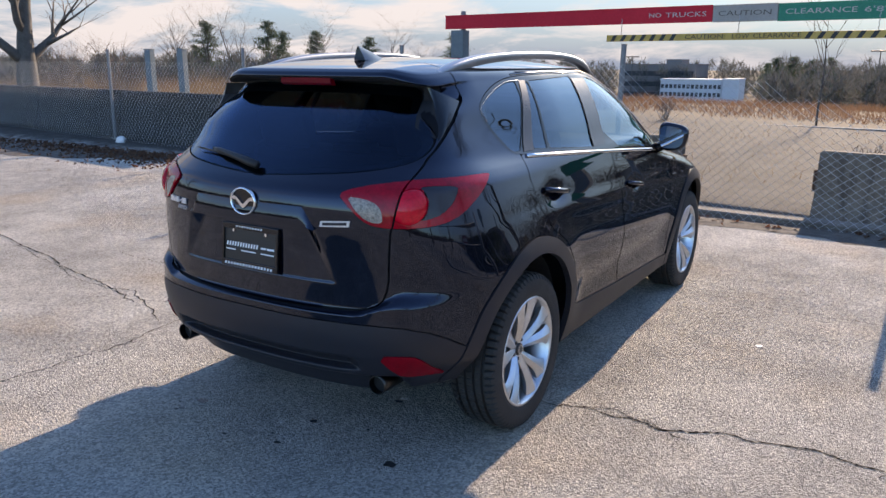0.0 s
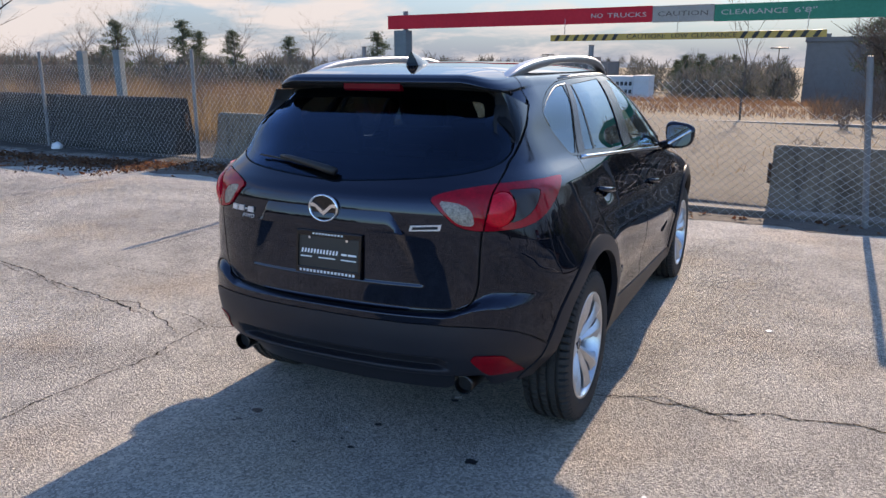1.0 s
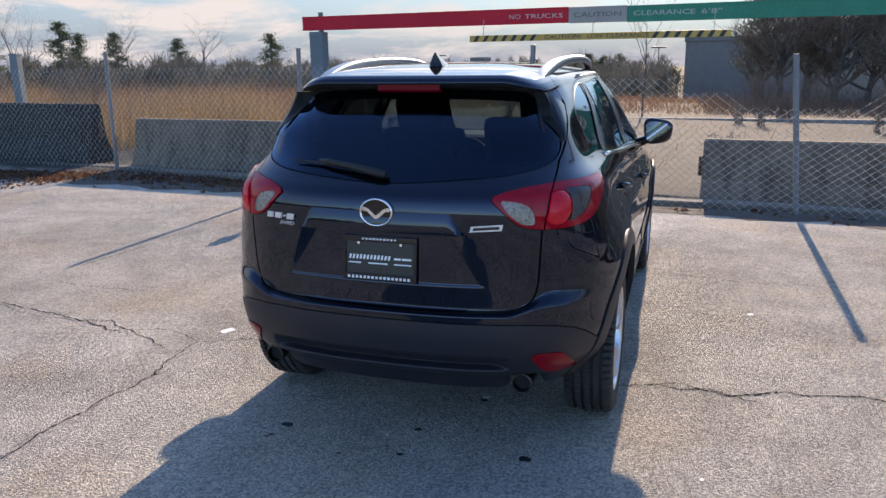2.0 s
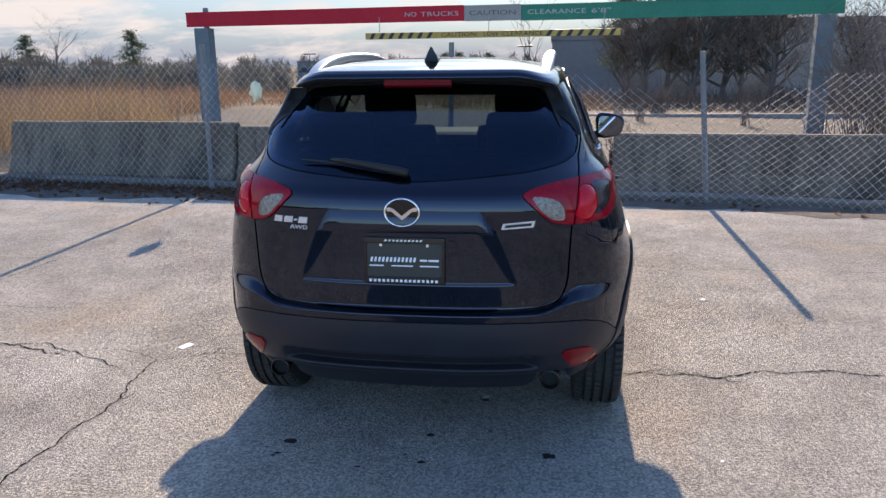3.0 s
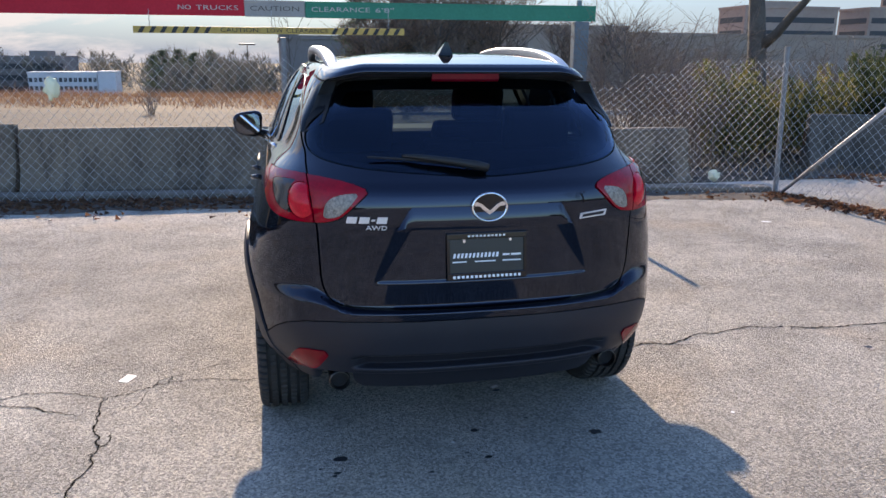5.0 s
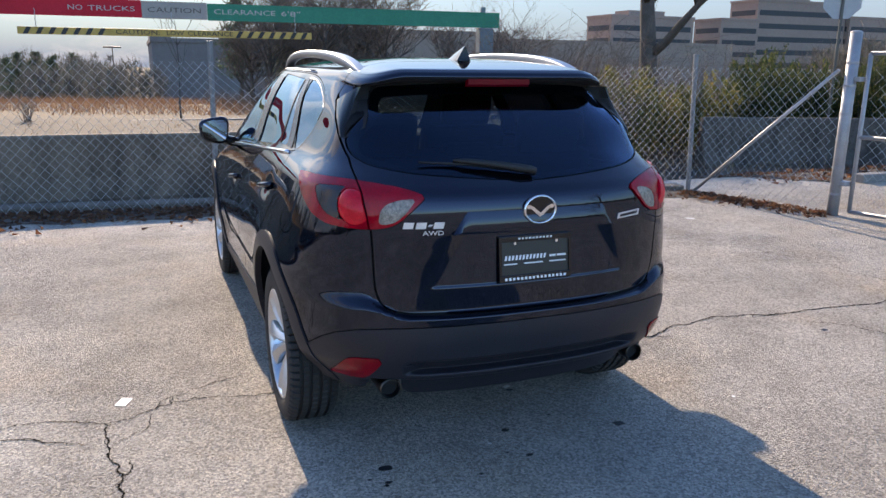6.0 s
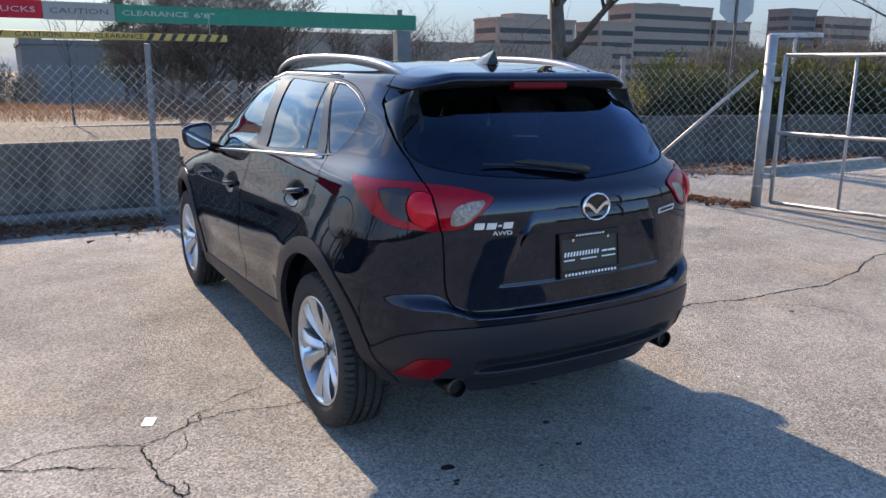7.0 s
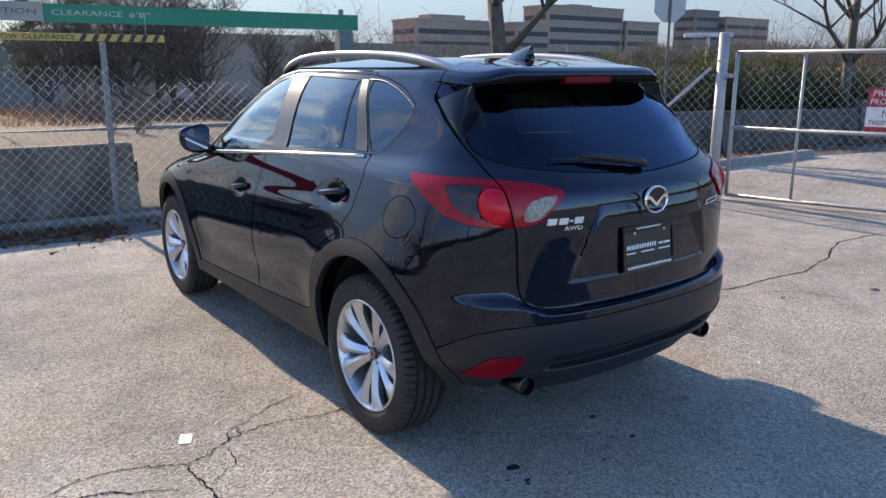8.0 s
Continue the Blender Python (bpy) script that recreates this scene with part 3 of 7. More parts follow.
def thicket(at, size, height, seed, label="leafless brown twiggy shrub", n=70):
    q = random.Random(seed)
    t = thing("twiggy_shrub", label, "shrub", at, group="leafless shrubs")
    paths = []
    for _ in range(n):
        a, lean = q.random() * 6.28, q.random() ** 0.7
        p = Vector((q.gauss(0, size * 0.22), q.gauss(0, size * 0.22), 0))
        d = Vector((math.cos(a) * lean * size, math.sin(a) * lean * size, height * (0.6 + 0.5 * q.random())))
        mid = p + d * 0.5 + Vector((0, 0, height * 0.12)) + Vector((q.gauss(0, 0.06), q.gauss(0, 0.06), 0))
        paths.append([(p, 0.010), (mid, 0.006), (p + d, 0.002)])
        for _ in range(5):
            s = 0.35 + 0.6 * q.random()
            b = mid + (p + d - mid) * max(0, (s - 0.5) * 2) if s > 0.5 else p + (mid - p) * s * 2
            e = b + Vector((q.gauss(0, 0.28), q.gauss(0, 0.28), abs(q.gauss(0.18, 0.16)))) * height * 0.6
            paths.append([(b, 0.004), ((b + e) / 2 + Vector((0, 0, 0.03)), 0.003), (e, 0.0015)])
    tagged(raw("twigwork", *tube_mesh(paths, 3), TWIG, t), kind="stuff")
    return t


def meadow(name, n, xs, ys, height, mat, label, width=0.012, seed=3, lean=0.28):
    q = np.random.RandomState(seed)
    x, y = q.uniform(*xs, n), q.uniform(*ys, n)
    keep = np.array([noise.noise(Vector((a * 0.35, b * 0.35, seed))) > -0.28 for a, b in zip(x, y)])
    x, y = x[keep], y[keep]
    n = len(x)
    lump = np.array([0.75 + 0.8 * max(0, noise.noise(Vector((a * 0.6, b * 0.6, seed + 5.0))) + 0.25) for a, b in zip(x, y)])
    p = np.stack([x, y, far_level(x, y)], 1)
    d = np.stack([q.normal(size=n) * lean, q.normal(size=n) * lean, np.ones(n)], 1)
    v, f = blades(p, d, height * lump * (0.5 + 0.7 * q.rand(n)), width * (0.6 + 0.8 * q.rand(n)), q)
    return tagged(soup(name, v, f, mat), label, "grass", kind="stuff")


# ---- behind the fence ----
STAINED = grain("stained_concrete", (0.085, 0.064, 0.046), (0.25, 0.195, 0.145), 30.0, 1.8, 0.92, bump=0.6, depth=0.006)
def scuffed(m, pale):
    """Pale scrapes with a shape of their own over a dark surface."""
    b = m.node_tree.nodes["Principled BSDF"]
    src = b.inputs["Base Color"].links[0].from_socket
    c, mp = add(m, "ShaderNodeTexCoord"), add(m, "ShaderNodeMapping", Scale=(1.0, 1.0, 0.35))
    n = add(m, "ShaderNodeTexNoise", Scale=3.2, Detail=6.0, Roughness=0.7)
    r = add(m, "ShaderNodeMapRange", From_Min=0.61, From_Max=0.70, To_Max=0.8)
    mx = add(m, "ShaderNodeMixRGB", Color2=(*pale, 1))
    join(m, c.outputs["Object"], mp.inputs["Vector"])
    join(m, mp.outputs["Vector"], n.inputs["Vector"])
    join(m, n.outputs["Fac"], r.inputs["Value"])
    join(m, r.outputs["Result"], mx.inputs["Fac"])
    join(m, src, mx.inputs["Color1"])
    join(m, mx.outputs["Color"], b.inputs["Base Color"])
    return m


def streaked(m, dark, strength=0.75):
    """Dark runs of dirt down a face, and broad dark stains."""
    b = m.node_tree.nodes["Principled BSDF"]
    src = b.inputs["Base Color"].links[0].from_socket
    for scale, stretch, lo, hi in ((4.5, 0.14, 0.50, 0.68), (1.1, 0.8, 0.50, 0.66)):
        c, mp = add(m, "ShaderNodeTexCoord"), add(m, "ShaderNodeMapping", Scale=(1.0, 1.0, stretch))
        n = add(m, "ShaderNodeTexNoise", Scale=scale, Detail=6.0, Roughness=0.65)
        r = add(m, "ShaderNodeMapRange", From_Min=lo, From_Max=hi, To_Max=strength)
        mx = add(m, "ShaderNodeMixRGB", Color2=(*dark, 1))
        join(m, c.outputs["Object"], mp.inputs["Vector"])
        join(m, mp.outputs["Vector"], n.inputs["Vector"])
        join(m, n.outputs["Fac"], r.inputs["Value"])
        join(m, r.outputs["Result"], mx.inputs["Fac"])
        join(m, src, mx.inputs["Color1"])
        src = mx.outputs["Color"]
    join(m, src, b.inputs["Base Color"])


streaked(STAINED, (0.045, 0.034, 0.026))
# stained concrete with a darker base than STAINED
DARK_STAINED = grain("dark_stained_concrete", (0.040, 0.034, 0.029), (0.15, 0.128, 0.108), 24.0, 1.3, 0.9, bump=0.6, depth=0.006)
# the darkest concrete, a near-black base under pale scuffs
DARK_BLOCK = grain("near_black_concrete", (0.014, 0.013, 0.012), (0.045, 0.041, 0.037), 26.0, 1.6, 0.9, bump=0.6, depth=0.006)
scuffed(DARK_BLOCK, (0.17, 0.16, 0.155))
streaked(DARK_STAINED, (0.018, 0.015, 0.013))


def barrier(at, turn, label, mat, length=3.66, height=0.81):
    t = thing("jersey_barrier", label, "barrier", at, turn, "concrete barriers")
    bm = bmesh.new()
    k = height / 0.81
    half = [(0.29, 0), (0.29, 0.075 * k), (0.165, 0.31 * k), (0.085, height - 0.025), (0.065, height)]
    prof = half + [(-a, b) for a, b in reversed(half)]
    n = 25
    rows = [[bm.verts.new((x, a + 0.004 * noise.noise(Vector((x * 3, a * 5, b * 5 + at[0]))), b + 0.006 * noise.noise(Vector((x * 2.5, a, b + at[0]))))) for a, b in prof] for x in np.linspace(-length / 2, length / 2, n)]
    for p, q in zip(rows, rows[1:]):
        for i in range(len(prof)):
            j = (i + 1) % len(prof)
            bm.faces.new((p[i], q[i], q[j], p[j]))
    bm.faces.new(rows[0]), bm.faces.new(rows[-1][::-1])
    bmesh.ops.recalc_face_normals(bm, faces=bm.faces)
    sharp = [e for e in bm.edges if e.calc_face_angle(0) > 0.6]
    bmesh.ops.bevel(bm, geom=sharp, offset=0.016, segments=2, affect="EDGES")
    part("block", bm, mat, t)
    for s in (-1, 1):
        lp = bmesh.new()
        rod(lp, (s * (length / 2 + 0.025), 0.0, height * 0.42), (s * (length / 2 + 0.025), 0.0, height * 0.72), 0.028, n=10)
        box(lp, (s * length / 2 - 0.02, -0.03, height * 0.44), (s * (length / 2 + 0.03), 0.03, height * 0.47))
        box(lp, (s * length / 2 - 0.02, -0.03, height * 0.66), (s * (length / 2 + 0.03), 0.03, height * 0.69))
        part("joint_loop", lp, RUSTY, t, "rusty steel joint loop")
    return t


RUSTY = grain("rusty_steel", (0.05, 0.025, 0.015), (0.14, 0.06, 0.03), 60.0, 8.0, 0.85)
GREY_B = "weathered grey concrete jersey barrier behind the fence"
for x, y, a in ((0.905, 9.46, -3.2), (-4.30, 9.62, -1.8), (-8.0, 9.80, -3.2)):
    barrier((x, y, float(far_level(x, y)) - 0.01), a, GREY_B, STAINED)
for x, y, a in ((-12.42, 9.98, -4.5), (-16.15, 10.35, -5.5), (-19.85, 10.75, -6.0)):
    barrier((x, y, float(far_level(x, y)) - 0.005), a, "tall near-black concrete barrier with pale scuffs behind the fence", DARK_BLOCK, 3.66, 0.98)
for x, y, a, mat in ((7.75, 10.42, -18.0, DARK_STAINED), (11.25, 9.25, -19.0, DARK_STAINED), (14.75, 8.05, -19.0, DARK_STAINED)):
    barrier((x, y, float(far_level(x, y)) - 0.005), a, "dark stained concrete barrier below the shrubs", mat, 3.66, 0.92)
# kerb along the fence
KERB = grain("dirty_kerb_concrete", (0.07, 0.058, 0.046), (0.21, 0.18, 0.15), 50.0, 2.4, 0.92, bump=0.6, depth=0.006)
fence_line = [(-22.0, 10.7), (-14.0, 9.62), (-9.85, 9.3), (-6.2, 8.75), (-2.95, 8.42), (0.07, 8.25), (3.05, 7.65), (3.62, 5.85)]


def along(line, off):
    """The line moved sideways."""
    out = []
    for i, (x, y) in enumerate(line):
        a, b = Vector(line[max(i - 1, 0)]), Vector(line[min(i + 1, len(line) - 1)])
        d = (b - a).normalized()
        out.append((x - d.y * off, y + d.x * off))
    return out


kv, kf = [], []
inner, outer_ = along(fence_line[:7], 0.12), along(fence_line[:7], 0.36)
for (x0, y0), (x1, y1) in zip(inner, outer_):
    kv += [(x0, y0, -0.2), (x0, y0 , 0.055), (x0 + 0.004, y0 + 0.02, 0.07), (x1, y1, 0.07), (x1, y1, -0.3)]
for i in range(6):
    for k in range(4):
        kf.append((i * 5 + k, (i + 1) * 5 + k, (i + 1) * 5 + k + 1, i * 5 + k + 1))
tagged(raw("kerb", kv, kf, KERB), "low worn concrete kerb at the foot of the fence", "kerb", kind="structure")

# leaves and dirt gathered along the kerb
q = np.random.RandomState(8)
lp = []
for (ax, ay), (bx, by) in zip(fence_line[:7], fence_line[1:8]):
    n = int((3200 if bx < -8 else 1000 if bx < -2 else 60 if bx < 3.1 else 1100) * math.hypot(bx - ax, by - ay) / 3)
    s = q.rand(n)
    d = np.array([bx - ax, by - ay])
    nrm = np.array([-d[1], d[0]]) / np.hypot(*d)
    off = 0.05 - np.abs(q.normal(size=n)) * (0.75 if bx < -8 else 0.36 if bx < -2 else 0.22)
    pt = np.array([ax, ay]) + s[:, None] * d + off[:, None] * nrm
    lp.append(pt)
lp = np.concatenate(lp)
v, f = blades(np.concatenate([lp, 0.012 + 0.02 * q.rand(len(lp), 1)], 1), np.concatenate([q.normal(size=(len(lp), 2)), 0.25 * q.normal(size=(len(lp), 1))], 1), 0.035 + 0.06 * q.rand(len(lp)), 0.03 + 0.035 * q.rand(len(lp)), q)
tagged(soup("leaf_litter", v, f, LEAF_LITTER), "brown dead leaves and dirt along the kerb", "leaves", kind="stuff")
dv, df = [], []
foot = along(fence_line[:7], 0.115)
nx, ny = 130, 7
for i in range(nx + 1):
    x = -22.0 + 25.0 * i / nx
    y1 = float(np.interp(x, [a for a, _ in foot], [b for _, b in foot]))
    y0 = float(np.interp(x, [-22, -16, -13.9, -12.3, -10.8, -8.0, -6.3, -4.5, -2.5, 0.0, 3.1], [6.0, 6.7, 7.2, 7.8, 8.3, 8.05, 8.1, 7.95, 8.0, 7.9, 7.2]))
    y0 += 0.22 * noise.noise(Vector((x * 1.3, 0.3, 0))) + 0.12 * noise.noise(Vector((x * 5.0, 2.3, 0)))
    for k in range(ny):
        t = k / (ny - 1)
        dv.append((x, y0 + (y1 - y0) * t, 0.003 + 0.012 * t + (0.02 * max(0.0, noise.noise(Vector((x * 3, t * 5, 1)))) if 0 < k < ny - 1 else 0.0)))
for i in range(nx):
    for k in range(ny - 1):
        df.append((i * ny + k, (i + 1) * ny + k, (i + 1) * ny + k + 1, i * ny + k + 1))
SOIL = grain("dark_soil", (0.045, 0.036, 0.030), (0.13, 0.105, 0.085), 90.0, 5.0, 0.95, bump=0.6, depth=0.01)
tagged(raw("dirt_strip", dv, df, SOIL), "strip of dark dirt along the kerb", "dirt", kind="structure")

near_edge, far_edge = [(4.4, 9.0), (5.8, 7.72), (9.3, 7.62), (14.2, 6.6)], [(6.2, 10.9), (8.0, 10.3), (11.4, 9.2), (16.2, 7.5)]
sv, sf, m, n = [], [], 9, 28
for i in range(n + 1):
    for k in range(m):
        u, t = 3 * i / n, k / (m - 1)
        j = min(int(u), 2)
        a = [near_edge[j][c] + (near_edge[j + 1][c] - near_edge[j][c]) * (u - j) for c in (0, 1)]
        b = [far_edge[j][c] + (far_edge[j + 1][c] - far_edge[j][c]) * (u - j) for c in (0, 1)]
        x, y = a[0] + (b[0] - a[0]) * t, a[1] + (b[1] - a[1]) * t
        sv.append((x, y, float(far_level(x, y)) + 0.012 + 0.03 * max(0.0, noise.noise(Vector((x * 2, y * 2, 4)))) * (0 < k < m - 1)))
for i in range(n):
    for k in range(m - 1):
        sf.append((i * m + k, (i + 1) * m + k, (i + 1) * m + k + 1, i * m + k + 1))
tagged(raw("dirt_strip", sv, sf, SOIL), "dark leafy soil below the barriers beyond the gate", "dirt", kind="structure")
bm = bmesh.new()
box(bm, (6.1, 7.42, -0.1), (9.2, 7.60, 0.13), 0.02, Matrix.Translation((0, 0.1, 0)))
tagged(part("kerb", bm, CONCRETE), "pale concrete kerb stone beyond the gate", "kerb", kind="structure")
q = np.random.RandomState(28)
pt = np.stack([q.uniform(4.6, 14, 1500), q.uniform(7.7, 9.6, 1500)], 1)
pt = pt[pt[:, 1] < 11.6 - 0.26 * pt[:, 0]]
zz = far_level(pt[:, 0], pt[:, 1]) + 0.03 + 0.03 * q.rand(len(pt))
v, f = blades(np.concatenate([pt, zz[:, None]], 1), np.concatenate([q.normal(size=(len(pt), 2)), 0.3 * q.normal(size=(len(pt), 1))], 1), 0.05 + 0.07 * q.rand(len(pt)), 0.03 + 0.04 * q.rand(len(pt)), q)
tagged(soup("leaf_litter", v, f, LEAF_LITTER), "brown dead leaves on the soil beyond the gate", "leaves", kind="stuff")

# ---- chain-link fence ----
WIRE = material("fence_wire", (0.46, 0.465, 0.46), 0.6, 0.0, Specular_IOR_Level=0.25)
fence = thing("chain_link_fence", "sagging galvanised chain-link fence with bare posts", "fence", (0, 0, 0))
cum = [0.0]
for a, b in zip(fence_line, fence_line[1:]):
    cum.append(cum[-1] + math.hypot(b[0] - a[0], b[1] - a[1]))


def fence_point(s):
    i = min(max(int(np.searchsorted(cum, s)) - 1, 0), len(cum) - 2)
    t = (s - cum[i]) / (cum[i + 1] - cum[i])
    (ax, ay), (bx, by) = fence_line[i], fence_line[i + 1]
    return ax + (bx - ax) * t, ay + (by - ay) * t


top_of = curve([0, cum[1], cum[3], cum[4] - 0.1, cum[4] + 0.25, cum[4] + 1.3, cum[5] - 0.25, cum[5] + 0.3, cum[5] + 1.6, cum[6], cum[7]],
               [1.75, 1.76, 1.78, 1.76, 1.46, 1.50, 1.22, 1.24, 1.60, 1.74, 1.76])


def mesh_wires(length, height_at, place, step=0.104, seed=2):
    """Crossing slanted wires of a chain-link sheet."""
    q = random.Random(seed)
    paths = []
    rise = 1.0 / 1.08
    for sgn in (1, -1):
        s = -2.2
        while s < length + 2.2:
            pts, z = [], 0.03
            x = s
            while True:
                h = height_at(min(max(x, 0), length))
                if 0 <= x <= length and z <= h:
                    w = 0.012 * noise.noise(Vector((x * 1.3, z * 1.5, seed)))
                    bow = 0.006 * sgn * (1 if int(z / 0.038) % 2 else -1)
                    pts.append((place(x, z, w + bow), 0.0018))
                elif pts:
                    break
                z += 0.16
                x += sgn * 0.16 * rise * (1 + 1.1 * max(0.0, 1.68 - h))
                if z > 2.1:
                    break
            if len(pts) > 1:
                paths.append(pts)
            s += step * (1 + 0.05 * (q.random() - 0.5))
    return paths


def on_fence(s, z, w):
    x, y = fence_point(s)
    x2, y2 = fence_point(min(s + 0.05, cum[-1]))
    d = Vector((x2 - x, y2 - y, 0))
    d = d.normalized() if d.length > 1e-6 else Vector((0.3, -0.95, 0))
    return Vector((x, y, z)) + Vector((d.y, -d.x, 0)) * (0.036 + w)


raw("wire_mesh", *tube_mesh(mesh_wires(cum[-1], lambda s: float(top_of(s)), on_fence), 3), WIRE, fence, "galvanised wire mesh")
for i, (x, y) in enumerate(fence_line[1:7]):
    bm = bmesh.new()
    h = (1.86, 1.86, 1.86, 1.84, 1.70, 1.78)[i]
    lean = (0.0, 0.01, 0.02, 0.03, -0.17, -0.05)[i]
    rod(bm, (x, y, -0.25), (x + lean, y + 0.02, h), 0.030, n=14)
    box(bm, (x + lean - 0.03, y - 0.01, h - 0.002), (x + lean + 0.03, y + 0.05, h + 0.012), 0.01)
    part("post", bm, OLD_GALV, fence, "", True).data.set_sharp_from_angle(angle=radians(40))
bm = bmesh.new()
rod(bm, (3.07, 7.58, 0.03), (3.58, 5.98, 1.62), 0.021, n=12)
part("brace", bm, GALV, fence, "slanting galvanised brace pole", True)
bm = bmesh.new()
rod(bm, (3.62, 5.85, -0.2), (3.62, 5.85, 2.02), 0.062, n=24)
bmesh.ops.create_uvsphere(bm, u_segments=20, v_segments=8, radius=0.064, matrix=Matrix.Translation((3.62, 5.85, 2.02)) @ Matrix.Diagonal((1, 1, 0.35, 1)))
gp = part("gate_post", bm, GALV, fence, "thick galvanised gate post", True)
for z in (0.25, 0.55, 0.85, 1.15, 1.45, 1.70):
    bm = bmesh.new()
    rod(bm, (3.62, 5.85, z - 0.012), (3.62, 5.85, z + 0.012), 0.066, n=20)
    part("band", bm, GALV, gp)

# gate, swung open towards the lot
gate = thing("chain_link_gate", "open galvanised pipe gate with chain-link mesh", "gate", (3.70, 5.70, 0), 0)
GD = Vector((0.27, -1.0, 0)).normalized()


def gate_pt(s, z, w=0.0):
    return Vector((0, 0, z)) + GD * s + Vector((GD.y, -GD.x, 0)) * w


GL = 4.6
for nm, a, b in (("gate_stile", (0, 0.06), (0, 1.80)), ("gate_stile", (0.77, 0.06), (0.77, 1.80)), ("gate_stile", (2.55, 0.06), (2.55, 1.80)), ("gate_stile", (GL, 0.06), (GL, 1.80)),
                 ("gate_rail", (0, 1.80), (GL, 1.80)), ("gate_rail", (0, 0.90), (GL, 0.90)), ("gate_rail", (0, 0.06), (GL, 0.06))):
    bm = bmesh.new()
    rod(bm, gate_pt(*a), gate_pt(*b), 0.024 if nm == "gate_rail" or a[0] in (0, GL) else 0.017, n=12)
    part(nm, bm, GALV, gate, "", True)
raw("wire_mesh", *tube_mesh(mesh_wires(GL, lambda s: 1.78, lambda s, z, w: gate_pt(s, max(z, 0.07), -0.03 + w), seed=9), 3), WIRE, gate, "galvanised wire mesh")
for z in (0.35, 1.5):
    bm = bmesh.new()
    box(bm, (-0.10, 0.02, z), (0.02, 0.14, z + 0.05), 0.006)
    part("hinge", bm, GALV, gate)
sign = thing("gate_sign", "red and white private property sign wired to the gate", "sign", (3.70, 5.70, 0), 0)
SIGN_RED, SIGN_WHITE = material("sign_red", (0.45, 0.02, 0.035), 0.45), material("sign_white", (0.78, 0.77, 0.75), 0.5)
sm = Matrix.Translation(gate_pt(1.68, 1.165, -0.055)) @ Matrix.Rotation(math.atan2(GD.y, GD.x), 4, "Z") @ Matrix.Rotation(radians(90), 4, "X")
bm = bmesh.new()
box(bm, (-0.23, -0.24, -0.002), (0.23, 0.24, 0.002), 0.0, sm)
part("panel", bm, SIGN_WHITE, sign)
bm = bmesh.new()
box(bm, (-0.23, 0.03, 0.002), (0.23, 0.24, 0.004), 0.0, sm)
part("red_field", bm, SIGN_RED, sign)
bm = bmesh.new()
box(bm, (-0.23, -0.24, 0.002), (0.23, -0.19, 0.004), 0.0, sm)
part("red_band", bm, SIGN_RED, sign)
for txt, z, wide, size, mat in (("PRIVATE", 0.175, 0.36, 0.09, SIGN_WHITE), ("PROPERTY", 0.085, 0.40, 0.09, SIGN_WHITE), ("NO", -0.045, 0.14, 0.11, SIGN_RED), ("TRESPASSING", -0.145, 0.40, 0.07, SIGN_RED)):
    lettering(txt, size, mat, sign, sm @ Matrix.Translation((0, z, 0.0045)), "sign lettering", 0.0005, wide=wide)

# bag caught in the wire, and a bag at the fence's foot
BAG = material("plastic_bag", (0.78, 0.74, 0.50), 0.45)


def crumpled(name, at, r, label, mat, seed):
    bm = bmesh.new()
    bmesh.ops.create_icosphere(bm, subdivisions=3, radius=1.0)
    for v in bm.verts:
        k = 1 + 0.45 * noise.noise(v.co * 2.2 + Vector((seed, 0, 0))) + 0.2 * noise.noise(v.co * 5 + Vector((0, seed, 0)))
        v.co = Vector((v.co.x * r[0], v.co.y * r[1], v.co.z * r[2])) * k + Vector(at)
    return tagged(part(name, bm, mat, None, "", True), label, "litter")


crumpled("plastic_bag", (-5.44, 8.62, 1.29), (0.075, 0.045, 0.115), "pale yellow plastic bag caught on the fence wire", BAG, 3.0)
crumpled("plastic_bag", (-13.45, 9.36, 0.10), (0.11, 0.08, 0.10), "white plastic bag at the foot of the fence", PAPER, 7.0)
crumpled("plastic_bag", (2.95, 8.9, 0.05), (0.085, 0.06, 0.075), "crumpled pale bag beside the barrier", BAG, 5.0)

# ---- clearance bar ----
RED = grain("red_bar_paint", (0.50, 0.012, 0.026), (0.64, 0.024, 0.042), 20.0, 2.0, 0.6, Specular_IOR_Level=0.2)
GREEN = grain("green_bar_paint", (0.006, 0.18, 0.115), (0.012, 0.24, 0.155), 20.0, 2.0, 0.6, Specular_IOR_Level=0.2)
GREY_PAINT = grain("grey_bar_paint", (0.27, 0.24, 0.215), (0.36, 0.325, 0.295), 20.0, 2.0, 0.55)
POST_PAINT = grain("blue_grey_post_paint", (0.09, 0.125, 0.14), (0.15, 0.19, 0.205), 14.0, 2.0, 0.6)
YELLOW = grain("yellow_bar_paint", (0.44, 0.25, 0.045), (0.60, 0.37, 0.085), 20.0, 3.0, 0.5)
BLACK_PAINT = material("black_sign_paint", (0.015, 0.015, 0.015), 0.5)
FADED = material("faded_lettering", (0.10, 0.08, 0.07), 0.6)
CREAM = material("pale_lettering", (0.44, 0.40, 0.36), 0.6)
BAR_TURN = math.degrees(math.atan2(14.45 - 15.50, 3.36 + 9.62))
gantry = thing("clearance_bar", "red, grey and green height-limit bar on two blue-grey posts", "height barrier", (-9.62, 15.5, 0), BAR_TURN)
Z0, Z1, DZ = 2.405, 2.69, -0.003
